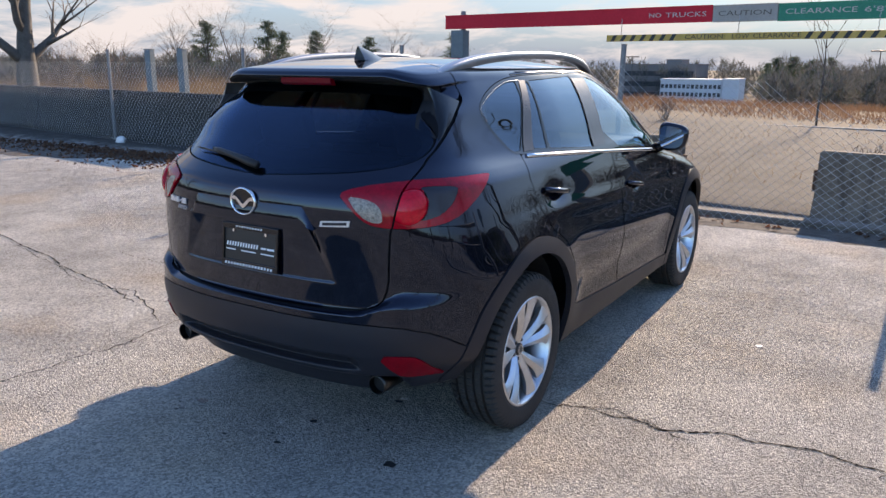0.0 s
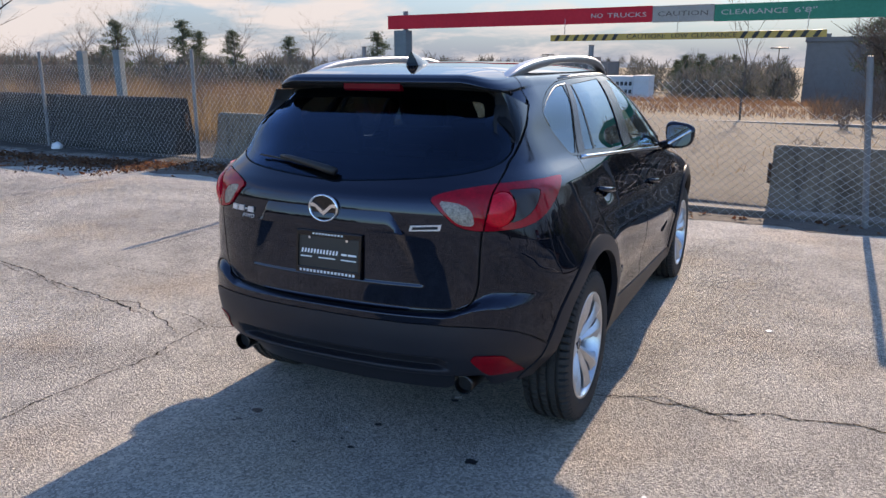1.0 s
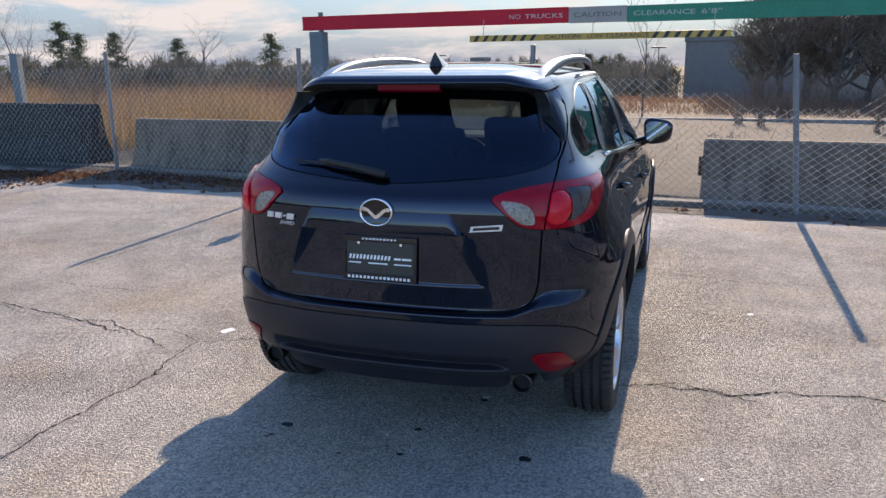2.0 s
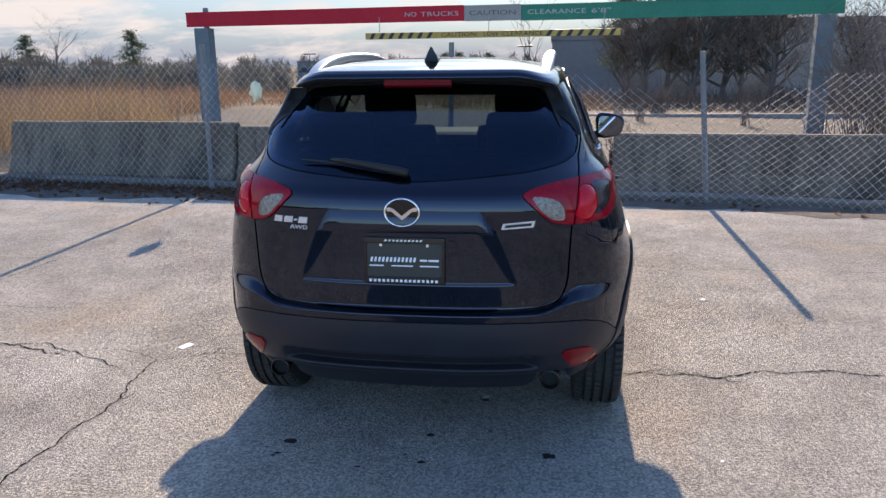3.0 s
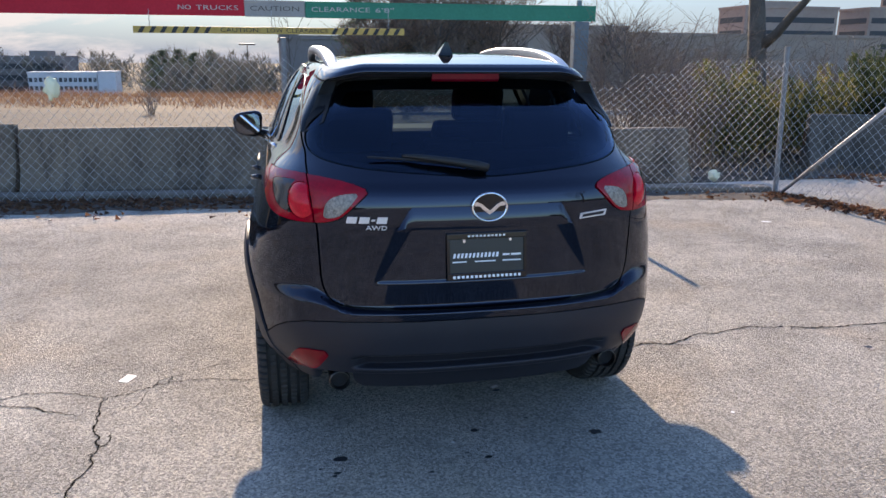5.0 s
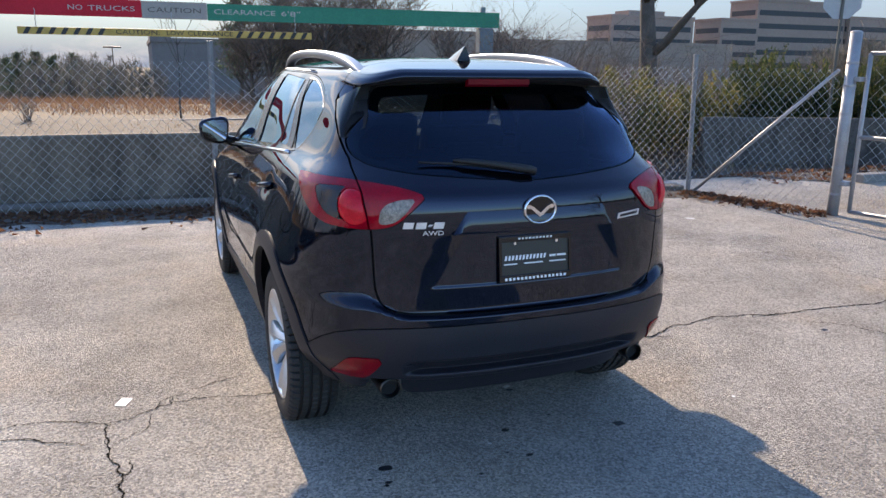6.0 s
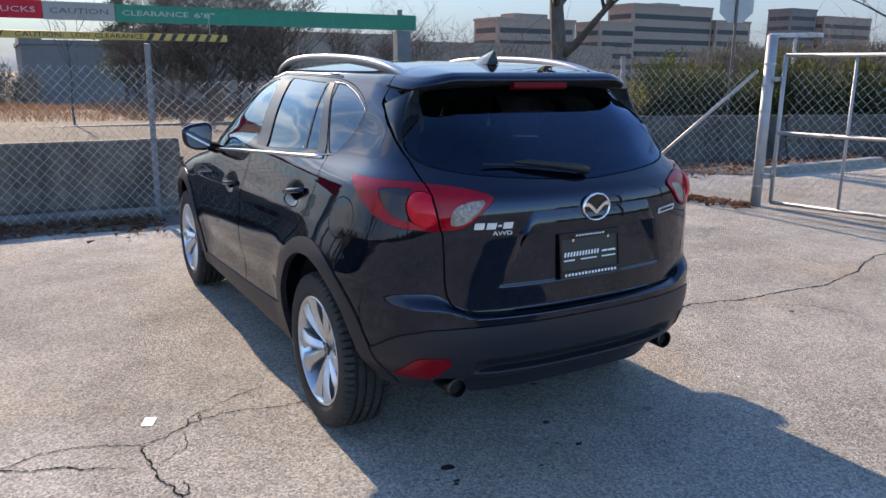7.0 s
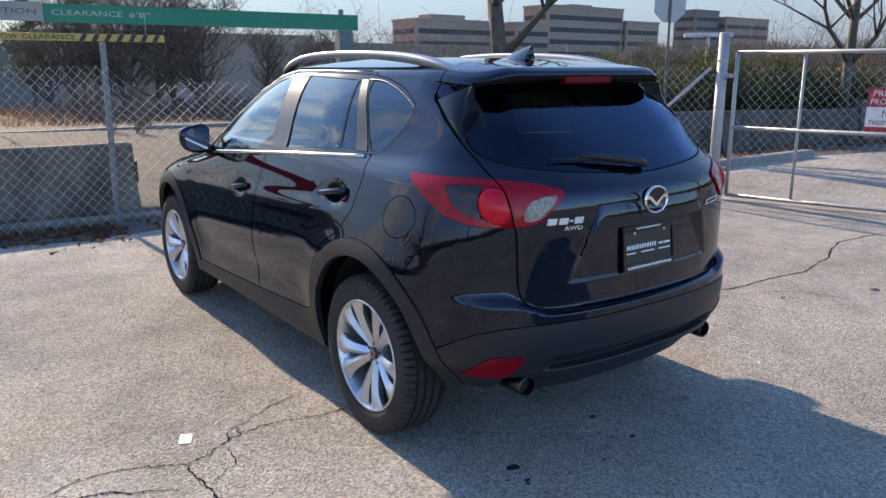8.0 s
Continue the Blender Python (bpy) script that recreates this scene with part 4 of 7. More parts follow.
for x0, x1, mat, nm, lab in ((0.0, 6.13, RED, "red_panel", "red bar panel"), (6.13, 7.27, GREY_PAINT, "grey_panel", "grey bar panel"), (7.27, 13.08, GREEN, "green_panel", "green bar panel")):
    bm = bmesh.new()
    box(bm, (x0 + 0.002, -0.09, Z0 + DZ * (x0 + x1) / 2), (x1 - 0.002, 0.09, Z1 + DZ * (x0 + x1) / 2), 0.012)
    part(nm, bm, mat, gantry, lab)
    for zz in (Z0 - 0.006, Z1 - 0.012):
        lip = bmesh.new()
        box(lip, (x0 + 0.002, -0.098, zz + DZ * (x0 + x1) / 2), (x1 - 0.002, -0.0905, zz + 0.022 + DZ * (x0 + x1) / 2))
        part("edge_strip", lip, mat, gantry)
zm = (Z0 + Z1) / 2
for txt, x, wide, mat in (("NO", 5.03, 0.24, CREAM), ("TRUCKS", 5.63, 0.78, CREAM), ("CAUTION", 6.70, 0.92, FADED), ("CLEARANCE", 7.95, 1.12, CREAM), ("6'8\"", 8.80, 0.36, CREAM)):
    lettering(txt, 0.125, mat, gantry, Matrix.Translation((x, -0.0935, zm + DZ * x)) @ Matrix.Rotation(radians(90), 4, "X"), "bar lettering", 0.002, wide=wide)
for x, w in ((0.36, 0.17), (12.79, 0.15)):
    bm = bmesh.new()
    box(bm, (x - w, -0.13, -0.35), (x + w, 0.13, Z0 - 0.045), 0.015)
    pst = part("post", bm, POST_PAINT, gantry, "blue-grey painted steel post")
    st = bmesh.new()
    box(st, (x - 0.05, 0.095, Z0 - 0.3), (x + 0.05, 0.16, Z1 + 0.10), 0.01)
    part("bracket", st, POST_PAINT, pst)
# hanging bar on chains
hb = thing("hanging_bar", "yellow and black hatched low-clearance bar hung on chains", "height barrier", (-5.56, 15.02, 0), BAR_TURN)
HX = 5.09
bm = bmesh.new()
box(bm, (0, -0.02, 2.06), (HX, 0.02, 2.185), 0.006)
part("bar", bm, YELLOW, hb)
for k in range(7):
    for x0 in (0.08 + k * 0.20, HX - 1.42 + k * 0.20):
        bm = bmesh.new()
        vs = [bm.verts.new((x0 + a, -0.0235, z)) for a, z in ((0, 2.064), (0.08, 2.064), (0.15, 2.181), (0.07, 2.181))]
        bm.faces.new(vs)
        part("stripe", bm, BLACK_PAINT, hb)
for txt, x, wide in (("CAUTION:", 1.96, 0.74), ("LOW", 2.60, 0.30), ("CLEARANCE", 3.22, 0.80)):
    lettering(txt, 0.115, BLACK_PAINT, hb, Matrix.Translation((x, -0.024, 2.123)) @ Matrix.Rotation(radians(90), 4, "X"), "bar lettering", 0.001, wide=wide)
for x in (0.30, 2.55, 4.78):
    v, f = tube_mesh([[((x + 0.008 * (-1) ** k, 0.0, 2.18 + 0.045 * k), 0.007) for k in range(8)]], 4)
    raw("chain", v, f, GALV, hb, "thin steel chain")

# ---- distance ----
WALL_TAN = grain("tan_cladding", (0.281, 0.202, 0.158), (0.359, 0.263, 0.211), 1.5, 0.12, 0.85, bump=0.0)
WALL_DARK = grain("dark_block_wall", (0.15, 0.128, 0.12), (0.21, 0.185, 0.175), 2.0, 0.2, 0.85, bump=0.0)
WALL_PALE = grain("pale_cladding", (0.52, 0.52, 0.52), (0.62, 0.62, 0.62), 2.0, 0.2, 0.7, bump=0.0)
WALL_BROWN = grain("brown_brick_wall", (0.28, 0.19, 0.15), (0.37, 0.265, 0.215), 1.5, 0.1, 0.85, bump=0.0)
PANE_FAR = material("far_window", (0.055, 0.056, 0.060), 0.5, 0.0, Specular_IOR_Level=0.2)


def building(label, at, turn, w, d, h, mat, floors, band, name="office_building", bays=0, step=None):
    t = thing(name, label, "building", at, turn, "far buildings")
    bm = bmesh.new()
    box(bm, (0, 0, -9), (w, d, h))
    part("wall", bm, mat, t)
    rf = bmesh.new()
    box(rf, (-0.15, -0.15, h + 0.004), (w + 0.15, d + 0.15, h + 0.45))
    part("parapet", rf, mat, t)
    if step:
        sx0, sx1, sh = step
        st = bmesh.new()
        box(st, (sx0, d * 0.25, h + 0.46), (sx1, d * 0.8, h + sh))
        part("roof_block", st, mat, t)
    fh = (h - 1.0) / max(floors, 1)
    for k in range(floors):
        z = 0.9 + k * fh
        if bays:
            bw = w / bays
            for i in range(bays):
                g = bmesh.new()
                box(g, (i * bw + bw * 0.16, -0.04, z), ((i + 1) * bw - bw * 0.16, 0.05, z + fh * band))
                part("window", g, PANE_FAR, t)
        else:
            for a, b, c, e in ((0.6, -0.04, w - 0.6, 0.05), (-0.04, 0.6, 0.05, d - 0.6)):
                g = bmesh.new()
                box(g, (a, b, z), (c, e, z + fh * band))
                part("window_band", g, PANE_FAR, t)
    return t


bt = building("dark windowless flat-roofed block far behind the bar", (-1.98, 87, -3.5), 0, 12.0, 24, 7.0, WALL_DARK, 0, 0, "dark_building", step=(0.0, 2.2, 0.95))
mall = building("long windowless grey-brown mall wall with a low roofline", (11.5, 100, -4.0), 0, 34.0, 40, 9.6, WALL_TAN, 0, 0, "mall_building")
mall = building("long windowless grey-brown mall wall with a low roofline", (45.6, 101, -4.0), 0, 42.0, 40, 8.8, WALL_TAN, 0, 0, "mall_building")
building("low dark wing with a shaded doorway band", (26, 97.0, -5.0), 0, 9, 2.9, 2.4, WALL_DARK, 1, 0.5, "mall_building")
building("far dark office block among trees", (-104, 300, -16), 0, 28.7, 20, 17.0, WALL_DARK, 4, 0.45, step=(16, 22, 2.2))
building("far pale office block with rows of windows", (-82.4, 280, -13.5), 0, 21.5, 14, 9.3, WALL_PALE, 3, 0.5, bays=14)
building("far pale stair tower of an office block", (-60.5, 279, -13.5), 0, 5.6, 10, 9.6, WALL_PALE, 0, 0)
building("brown banded office block beyond the trees", (76.5, 120, -2), 0, 18.3, 8, 12.2, WALL_BROWN, 5, 0.42, step=(5, 13, 1.4))
building("brown banded office block beyond the trees", (106.5, 126, -2), 0, 9.8, 8, 12.8, WALL_BROWN, 5, 0.42)
building("tall brown banded office block beyond the trees", (116.5, 127, -2), 0, 24.8, 8, 16.9, WALL_BROWN, 6, 0.4, step=(9, 16, 1.0))
building("brown banded office block beyond the trees", (141.5, 126, -2), 0, 12.0, 8, 14.2, WALL_BROWN, 5, 0.4)
building("grey office tower far beyond the gate", (201, 150, -2), 0, 12.0, 8, 20.8, WALL_DARK, 7, 0.4)
building("grey office tower far beyond the gate", (214, 148, -2), 0, 24.0, 8, 19.0, WALL_BROWN, 6, 0.4)

# far wood
q = np.random.RandomState(21)
vs, fs, n0 = [], [], 0
for i in range(2400):
    az, dist = radians(q.uniform(-84, 8)), 58 + 200 * q.rand() ** 1.3
    if i % 4 == 0:
        dist = q.uniform(300, 380)
    if i >= 1500:
        az, dist = radians((q.uniform(46, 72), q.uniform(-150, -85), q.uniform(85, 150))[i % 3]), q.uniform(70, 110) if i % 3 == 0 else q.uniform(38, 80)
    x, y = math.sin(az) * dist, math.cos(az) * dist
    if (i < 1500 and x * 87 / max(y, 1) > -3.5) or (dist < 290 and -110 < x * 280 / y < -47):
        continue
    z0 = float(far_level(x, y))
    h = (0.4 + 2.0 * q.rand() ** 2.2) * (0.6 + dist / 260) + (0.3 - z0) * q.uniform(0.7, 1.0)
    if i >= 1500:
        h = (q.uniform(2.5, 4.0) if i % 3 == 0 else q.uniform(1.2, 3.2)) - z0
    n = 190
    a = q.rand(n) * 6.28
    zz = q.rand(n)
    r = min(h * 0.42, 3.2) * np.sin(np.pi * np.clip(zz, 0.08, 0.96)) ** 0.6 * q.rand(n) ** 0.5
    p = np.stack([x + np.cos(a) * r, y + np.sin(a) * r, z0 + h * (0.02 + 0.95 * zz)], 1)
    v, f = blades(p, 0.6 * q.normal(size=(n, 3)) + [0, 0, 1.0], (0.5 + 0.7 * q.rand(n)) * (0.6 + dist / 160), 0.045 + 0.0007 * dist, q)
    vs.append(v), fs.append(f + n0)
    n0 += len(v)
tagged(soup("far_wood", np.concatenate(vs), np.concatenate(fs), FAR_WOOD), "distant grey-brown leafless wood", "trees", kind="stuff")

for x, y, h, sd in ((-69, 60, 7.4, 1), (-57.4, 60, 6.0, 2), (-60.5, 61, 7.3, 15), (-66, 75, 7.6, 3), (-40, 66, 6.2, 4), (-48.5, 63, 5.6, 16), (-18.5, 118, 7.0, 5), (-16.6, 120, 7.3, 6), (-14.4, 121, 6.9, 7), (-12.0, 122, 7.2, 8), (-20.5, 124, 6.6, 9), (3.2, 56, 7.4, 10), (6.6, 58, 7.8, 12), (-110, 190, 7.0, 13), (-78, 66, 5.4, 14)):
    pine((x, y, float(far_level(x, y))), h, sd)
for x, y, h, r, sd in ((-75, 60, 7.0, 0.16, 31), (-80, 64, 6.6, 0.16, 32), (-65, 60, 10.4, 0.12, 33), (-92, 62, 6.5, 0.16, 34), (-48, 74, 6.0, 0.14, 35), (-60, 70, 6.4, 0.14, 36), (-71, 58, 8.0, 0.15, 37), (-66.5, 58, 8.4, 0.15, 38), (-63, 59, 7.6, 0.14, 39), (-53, 60, 7.8, 0.14, 40), (-45, 62, 7.4, 0.13, 42)):
    bare_tree((x, y, float(far_level(x, y))), h, r, sd, "distant leafless tree against the sky", kids=(7, 5, 4, 3), levels=3)
bare_tree((-2.53, 24.0, float(far_level(-2.53, 24.0))), 4.5, 0.035, 41, "slender leafless sapling at the gravel's edge", kids=(8, 4, 3), levels=2, first=0.35, up=0.6)
for x, y, h, sd in ((4.7, 45, 6.4, 51), (8.8, 45, 6.2, 52), (6.6, 47, 6.8, 53), (2.6, 46, 5.2, 54), (11.2, 48, 5.8, 55), (14.0, 44, 4.6, 56), (17.5, 46, 4.4, 57), (21.0, 47, 4.8, 58), (3.4, 44, 6.6, 151), (5.8, 43, 7.0, 152), (7.6, 44, 6.8, 153), (9.6, 42, 6.4, 154)):
    bare_tree((x, y, float(far_level(x, y))), h, 0.17, sd, "dense dark leafless tree before the mall", kids=(16, 9, 6, 3), levels=3, first=0.05, spread=0.6, thin=0.017)
bare_tree((6.95, 13.84, float(far_level(6.95, 13.84))), 8.6, 0.27, 61, "large leafless street tree behind the shrubs", kids=(9, 6, 5, 3), first=0.26, levels=4, spread=0.58, up=0.5)
bare_tree((13.75, 9.35, float(far_level(13.75, 9.35))), 8.0, 0.16, 66, "leafless tree behind the gate", kids=(11, 7, 5, 3), first=0.28, levels=4, spread=0.60, up=0.45)
bare_tree((-21.5, 12.2, 0.05), 6.4, 0.36, 63, "large old leafless tree with forked trunk", kids=(8, 6, 4, 3), first=0.2, levels=4, spread=0.5)
bare_tree((11.8, 30, float(far_level(11.8, 30))), 5.2, 0.10, 64, "leafless tree before the offices", kids=(9, 6, 4, 3), levels=3, first=0.2)
for x, y, s_, h, sd in ((4.75, 11.7, 0.8, 1.85, 72), (5.6, 12.2, 0.85, 1.8, 73), (6.6, 12.6, 0.85, 1.7, 74), (7.6, 12.7, 0.9, 1.75, 75), (8.7, 12.6, 0.9, 1.85, 76), (9.8, 12.2, 0.9, 1.8, 77), (10.8, 11.5, 0.9, 1.95, 78), (11.7, 10.9, 0.95, 2.0, 79), (12.6, 10.4, 0.9, 1.9, 80), (10.2, 13.6, 0.9, 2.1, 81), (12.4, 12.0, 0.9, 2.2, 82), (13.3, 10.3, 0.9, 1.85, 83), (14.1, 10.0, 0.9, 1.8, 84), (14.9, 9.6, 0.9, 1.75, 85)):
    if x > 8:
        evergreen((x, y, float(far_level(x, y))), s_ * 1.1, h * 1.1, sd, "dense dark green evergreen hedge bush behind the barrier", HEDGE, 120)
    else:
        evergreen((x, y, float(far_level(x, y))), s_, h, sd)
for x, y, s_, h, sd in ((3.0, 11.9, 1.3, 2.1, 91), (3.7, 12.4, 1.3, 2.4, 92), (3.9, 11.2, 0.8, 1.5, 107), (5.4, 13.0, 1.4, 2.5, 108), (1.2, 30.0, 1.3, 1.6, 109), (3.4, 31.0, 1.4, 1.5, 110), (5.6, 29.0, 1.3, 1.4, 117), (8.2, 27.0, 1.4, 1.6, 118), (6.2, 14.6, 1.1, 2.0, 93), (8.0, 15.2, 1.2, 2.1, 94), (9.8, 15.0, 1.2, 2.2, 95), (12.0, 14.2, 1.2, 2.3, 96), (14.0, 12.0, 1.2, 2.1, 97), (14.6, 10.4, 1.2, 2.0, 98), (15.8, 10.2, 1.3, 2.0, 99), (16.4, 8.6, 1.3, 2.1, 100), (14.5, 12.8, 1.6, 3.0, 131), (16.6, 12.2, 1.6, 3.2, 132), (18.6, 11.2, 1.7, 3.2, 133), (20.5, 9.6, 1.7, 3.1, 134), (22.5, 8.0, 1.7, 3.0, 135), (4.6, 13.6, 1.0, 1.9, 101), (17.4, 9.6, 1.3, 2.2, 102), (1.6, 24.5, 0.6, 0.8, 103), (-18.5, 13.0, 1.2, 1.9, 104), (-22.5, 14.0, 1.3, 2.0, 105), (-16.0, 15.5, 1.2, 1.7, 106)):
    thicket((x, y, float(far_level(x, y))), s_, h, sd)

meadow("brush", 12000, (-34, -13), (12.0, 24), 1.15, BRUSH, "grey-brown leafless brush among the grass", 0.010, 14, 0.5)
meadow("brush", 14000, (-0.6, 36), (26, 42), 1.0, THICKET, "dark leafless thicket before the mall", 0.022, 15, 0.7)
meadow("tall_grass", 20000, (-30, -10.2), (11.4, 18), 1.05, DRY, "tall golden dry grass and brush behind the barriers", 0.011, 4, 0.24)
meadow("tall_grass", 19000, (-34, -12.6), (15, 27), 0.85, RUST, "tall russet dry grass", 0.014, 5, 0.28)
meadow("tall_grass", 42000, (-60, 0.5), (26, 54), 0.42, RUST, "field of russet dry grass", 0.024, 6, 0.4)
meadow("tall_grass", 16000, (-130, -20), (36, 90), 1.0, RUST, "distant field of russet dry grass", 0.06, 7, 0.35)
meadow("weeds", 700, (-8, 4), (10.3, 23), 0.22, DRY, "sparse dry weeds on the gravel", 0.010, 8, 0.5)
meadow("weeds", 900, (2.4, 12), (9.6, 11.6), 0.25, DRY, "dry weeds under the shrubs", 0.012, 9, 0.5)
for x, y, h, sd in ((0.7, 21.5, 0.7, 111), (0.2, 22.4, 0.6, 112), (-6.5, 22.8, 0.6, 113), (-0.6, 12.6, 0.55, 114), (3.3, 20.5, 0.8, 116)):
    thicket((x, y, float(far_level(x, y))), 0.3, h, sd, "small dry weed clump on the gravel", 22)

# pale kerb at the far side of the gravel
bm = bmesh.new()
box(bm, (-40, 23.2, -0.5), (14, 23.4, -0.04))
tagged(part("kerb", bm, CONCRETE), "pale kerb at the far edge of the gravel", "kerb", kind="structure")

# back of a stop sign, and lamps
ss = thing("road_sign", "grey back of an octagonal road sign on a post", "road sign", (9.02, 10.88, float(far_level(9.02, 10.88))))
bm = bmesh.new()
rod(bm, (0, 0, 3.09), (0, 0.004, 3.09), 0.37, n=8)
bmesh.ops.rotate(bm, verts=bm.verts, cent=(0, 0, 3.09), matrix=Matrix.Rotation(radians(22.5), 3, "Y"))
part("plate", bm, GALV, ss)
bm = bmesh.new()
box(bm, (-0.025, -0.035, -0.2), (0.025, -0.004, 3.40), 0.004)
part("post", bm, STEEL, ss)
ss.rotation_euler.z = radians(-32)
for x, y, h in ((-7.35, 150, 10.1), (-60, 180, 11.0)):
    sl = thing("street_lamp", "distant car-park lamp on a tall pole", "street lamp", (x, y, float(far_level(x, y))), 20)
    bm = bmesh.new()
    rod(bm, (0, 0, -0.3), (0, 0, h), 0.14, 0.09, 8)
    part("pole", bm, STEEL, sl)
    bm = bmesh.new()
    box(bm, (-1.5, -0.3, h), (1.5, 0.3, h + 0.25), 0.05)
    part("head", bm, STEEL, sl)
gl = thing("canopy_post", "pale T-shaped canopy beam beyond the gate", "post", (35.5, 28.5, float(far_level(35.5, 28.5))), -50)
bm = bmesh.new()
rod(bm, (0, 0, -0.3), (0, 0, 3.7), 0.1, n=10)
part("pole", bm, WALL_PALE, gl)
bm = bmesh.new()
box(bm, (-1.4, -0.3, 3.7), (1.4, 0.3, 3.95), 0.04)
part("beam", bm, WALL_PALE, gl)

# two blue-grey posts behind the tall barriers
for x, y in ((-14.37, 10.9), (-13.26, 10.85)):
    p = thing("steel_post", "square blue-grey steel post behind the barriers", "post", (x, y, float(far_level(x, y))), 10, "blue-grey posts")
    bm = bmesh.new()
    box(bm, (-0.075, -0.075, -0.2), (0.075, 0.075, 1.80), 0.008)
    part("shaft", bm, POST_PAINT, p)
    bm = bmesh.new()
    box(bm, (-0.085, -0.085, 1.804), (0.085, 0.085, 1.83), 0.008)
    part("cap", bm, POST_PAINT, p)
# trees that stand round the lot and show in the paintwork
for x, y, h, sd in ((12.5, -3.0, 10.0, 121), (10.5, -9.5, 9.0, 122), (17.5, 2.5, 10.0, 123), (-22, -4.0, 9.0, 124)):
    bare_tree((x, y, 0), h, 0.2, sd, "leafless tree at the edge of the lot", kids=(8, 6, 4, 3), first=0.3, levels=3, spread=0.55)

# ---- the car: its skin is one smooth form, cut into panels ----
CAR_X, CAR_Y = -2.281, 2.06


half_width = curve([0.18, 0.32, 0.5, 0.6, 0.7, 0.8, 0.9, 0.97, 1.03, 1.09, 1.14, 1.18, 1.205, 1.23, 1.35, 1.46, 1.56, 1.6, 1.615],
                   [0.83, 0.866, 0.903, 0.914, 0.915, 0.911, 0.900, 0.889, 0.874, 0.857, 0.841, 0.828, 0.817, 0.803, 0.757, 0.706, 0.642, 0.608, 0.585])
rear_y = curve([0.18, 0.32, 0.40, 0.47, 0.53, 0.62, 0.70, 0.80, 0.95, 1.04, 1.09, 1.13, 1.155, 1.18, 1.206, 1.265, 1.4, 1.5, 1.54, 1.560, 1.568, 1.575, 1.586, 1.6, 1.615],
               [0.28, 0.19, 0.137, 0.104, 0.084, 0.074, 0.077, 0.075, 0.067, 0.062, 0.062, 0.068, 0.078, 0.098, 0.128, 0.195, 0.357, 0.485, 0.538, 0.562, 0.525, 0.456, 0.448, 0.455, 0.478])
front_y = curve([0.18, 0.35, 0.5, 0.7, 0.82, 0.88, 0.95, 1.0, 1.05, 1.09, 1.2, 1.3, 1.4, 1.5, 1.56, 1.6, 1.615],
                [4.38, 4.5, 4.54, 4.53, 4.48, 4.40, 4.18, 3.95, 3.68, 3.52, 3.33, 3.17, 3.0, 2.82, 2.7, 2.6, 2.54])
power = curve([0.18, 0.62, 0.80, 1.13, 1.30, 1.42, 1.50, 1.56, 1.615], [2.6, 2.6, 2.6, 2.55, 2.6, 3.4, 4.0, 6.0, 7.5])
rear_len = curve([0.18, 0.62, 0.82, 1.1, 1.25, 1.40, 1.615], [1.2, 1.2, 1.15, 1.10, 0.82, 0.46, 0.45])
front_len = curve([0.18, 0.9, 1.1, 1.615], [1.15, 1.1, 0.95, 0.85])
DRAW_IN = curve([1.0, 1.16, 1.21, 1.27, 1.36, 1.47, 1.56, 1.615, 1.8], [0.0, 0.002, 0.018, 0.048, 0.060, 0.048, 0.042, 0.034, 0.034])
TOP = 1.615
AXLES, ARCH_Z = (0.89, 3.585), 0.392
HANDLES = ((1.19, 1.06), (2.27, 0.955))


def polygon_distance(p, poly):
    """Signed distance of points to a closed outline, negative inside."""
    poly = np.asarray(poly, float)
    d = np.full(len(p), 1e9)
    inside = np.zeros(len(p), bool)
    for a, b in zip(poly, np.roll(poly, -1, axis=0)):
        e, w = b - a, p - a
        t = np.clip((w @ e) / (e @ e + 1e-12), 0, 1)
        d = np.minimum(d, np.hypot(*(w - t[:, None] * e).T))
        c = (a[1] <= p[:, 1]) != (b[1] <= p[:, 1])
        with np.errstate(divide="ignore", invalid="ignore"):
            inside ^= c & (p[:, 0] < e[0] * (p[:, 1] - a[1]) / e[1] + a[0])
    return np.where(inside, -d, d)


def rounded(poly, times=2):
    """Corner-cut outline."""
    p = np.asarray(poly, float)
    for _ in range(times):
        q = np.roll(p, -1, axis=0)
        p = np.stack([0.78 * p + 0.22 * q, 0.22 * p + 0.78 * q], 1).reshape(-1, 2)
    return p




def plan(z, n_rear=230, n_side=46, n_front=46):
    """Half outline at a height, from the middle of the tail to the middle of the nose."""
    w, r, f, p, lr, lf = half_width(z), rear_y(z), front_y(z), power(z), rear_len(z), front_len(z)
    a = np.sin(np.linspace(0, np.pi / 2, 600)) ** 0.9
    rear = np.stack([w * a, r + lr * (1 - np.clip(1 - a ** p, 0, 1) ** (1 / 5.3))], 1)
    fr = np.stack([w * a, f - lf * (1 - np.clip(1 - a ** 2.2, 0, 1) ** (1 / 3.0))], 1)[::-1]

    def even(c, n):
        s = np.concatenate([[0], np.cumsum(np.hypot(*np.diff(c, axis=0).T))])
        t = np.linspace(0, s[-1], n)
        return np.stack([np.interp(t, s, c[:, 0]), np.interp(t, s, c[:, 1])], 1)
    side = np.stack([np.full(n_side, w), np.linspace(r + lr, f - lf, n_side)], 1)
    return np.concatenate([even(rear, n_rear), side[1:], even(fr, n_front)[1:]])


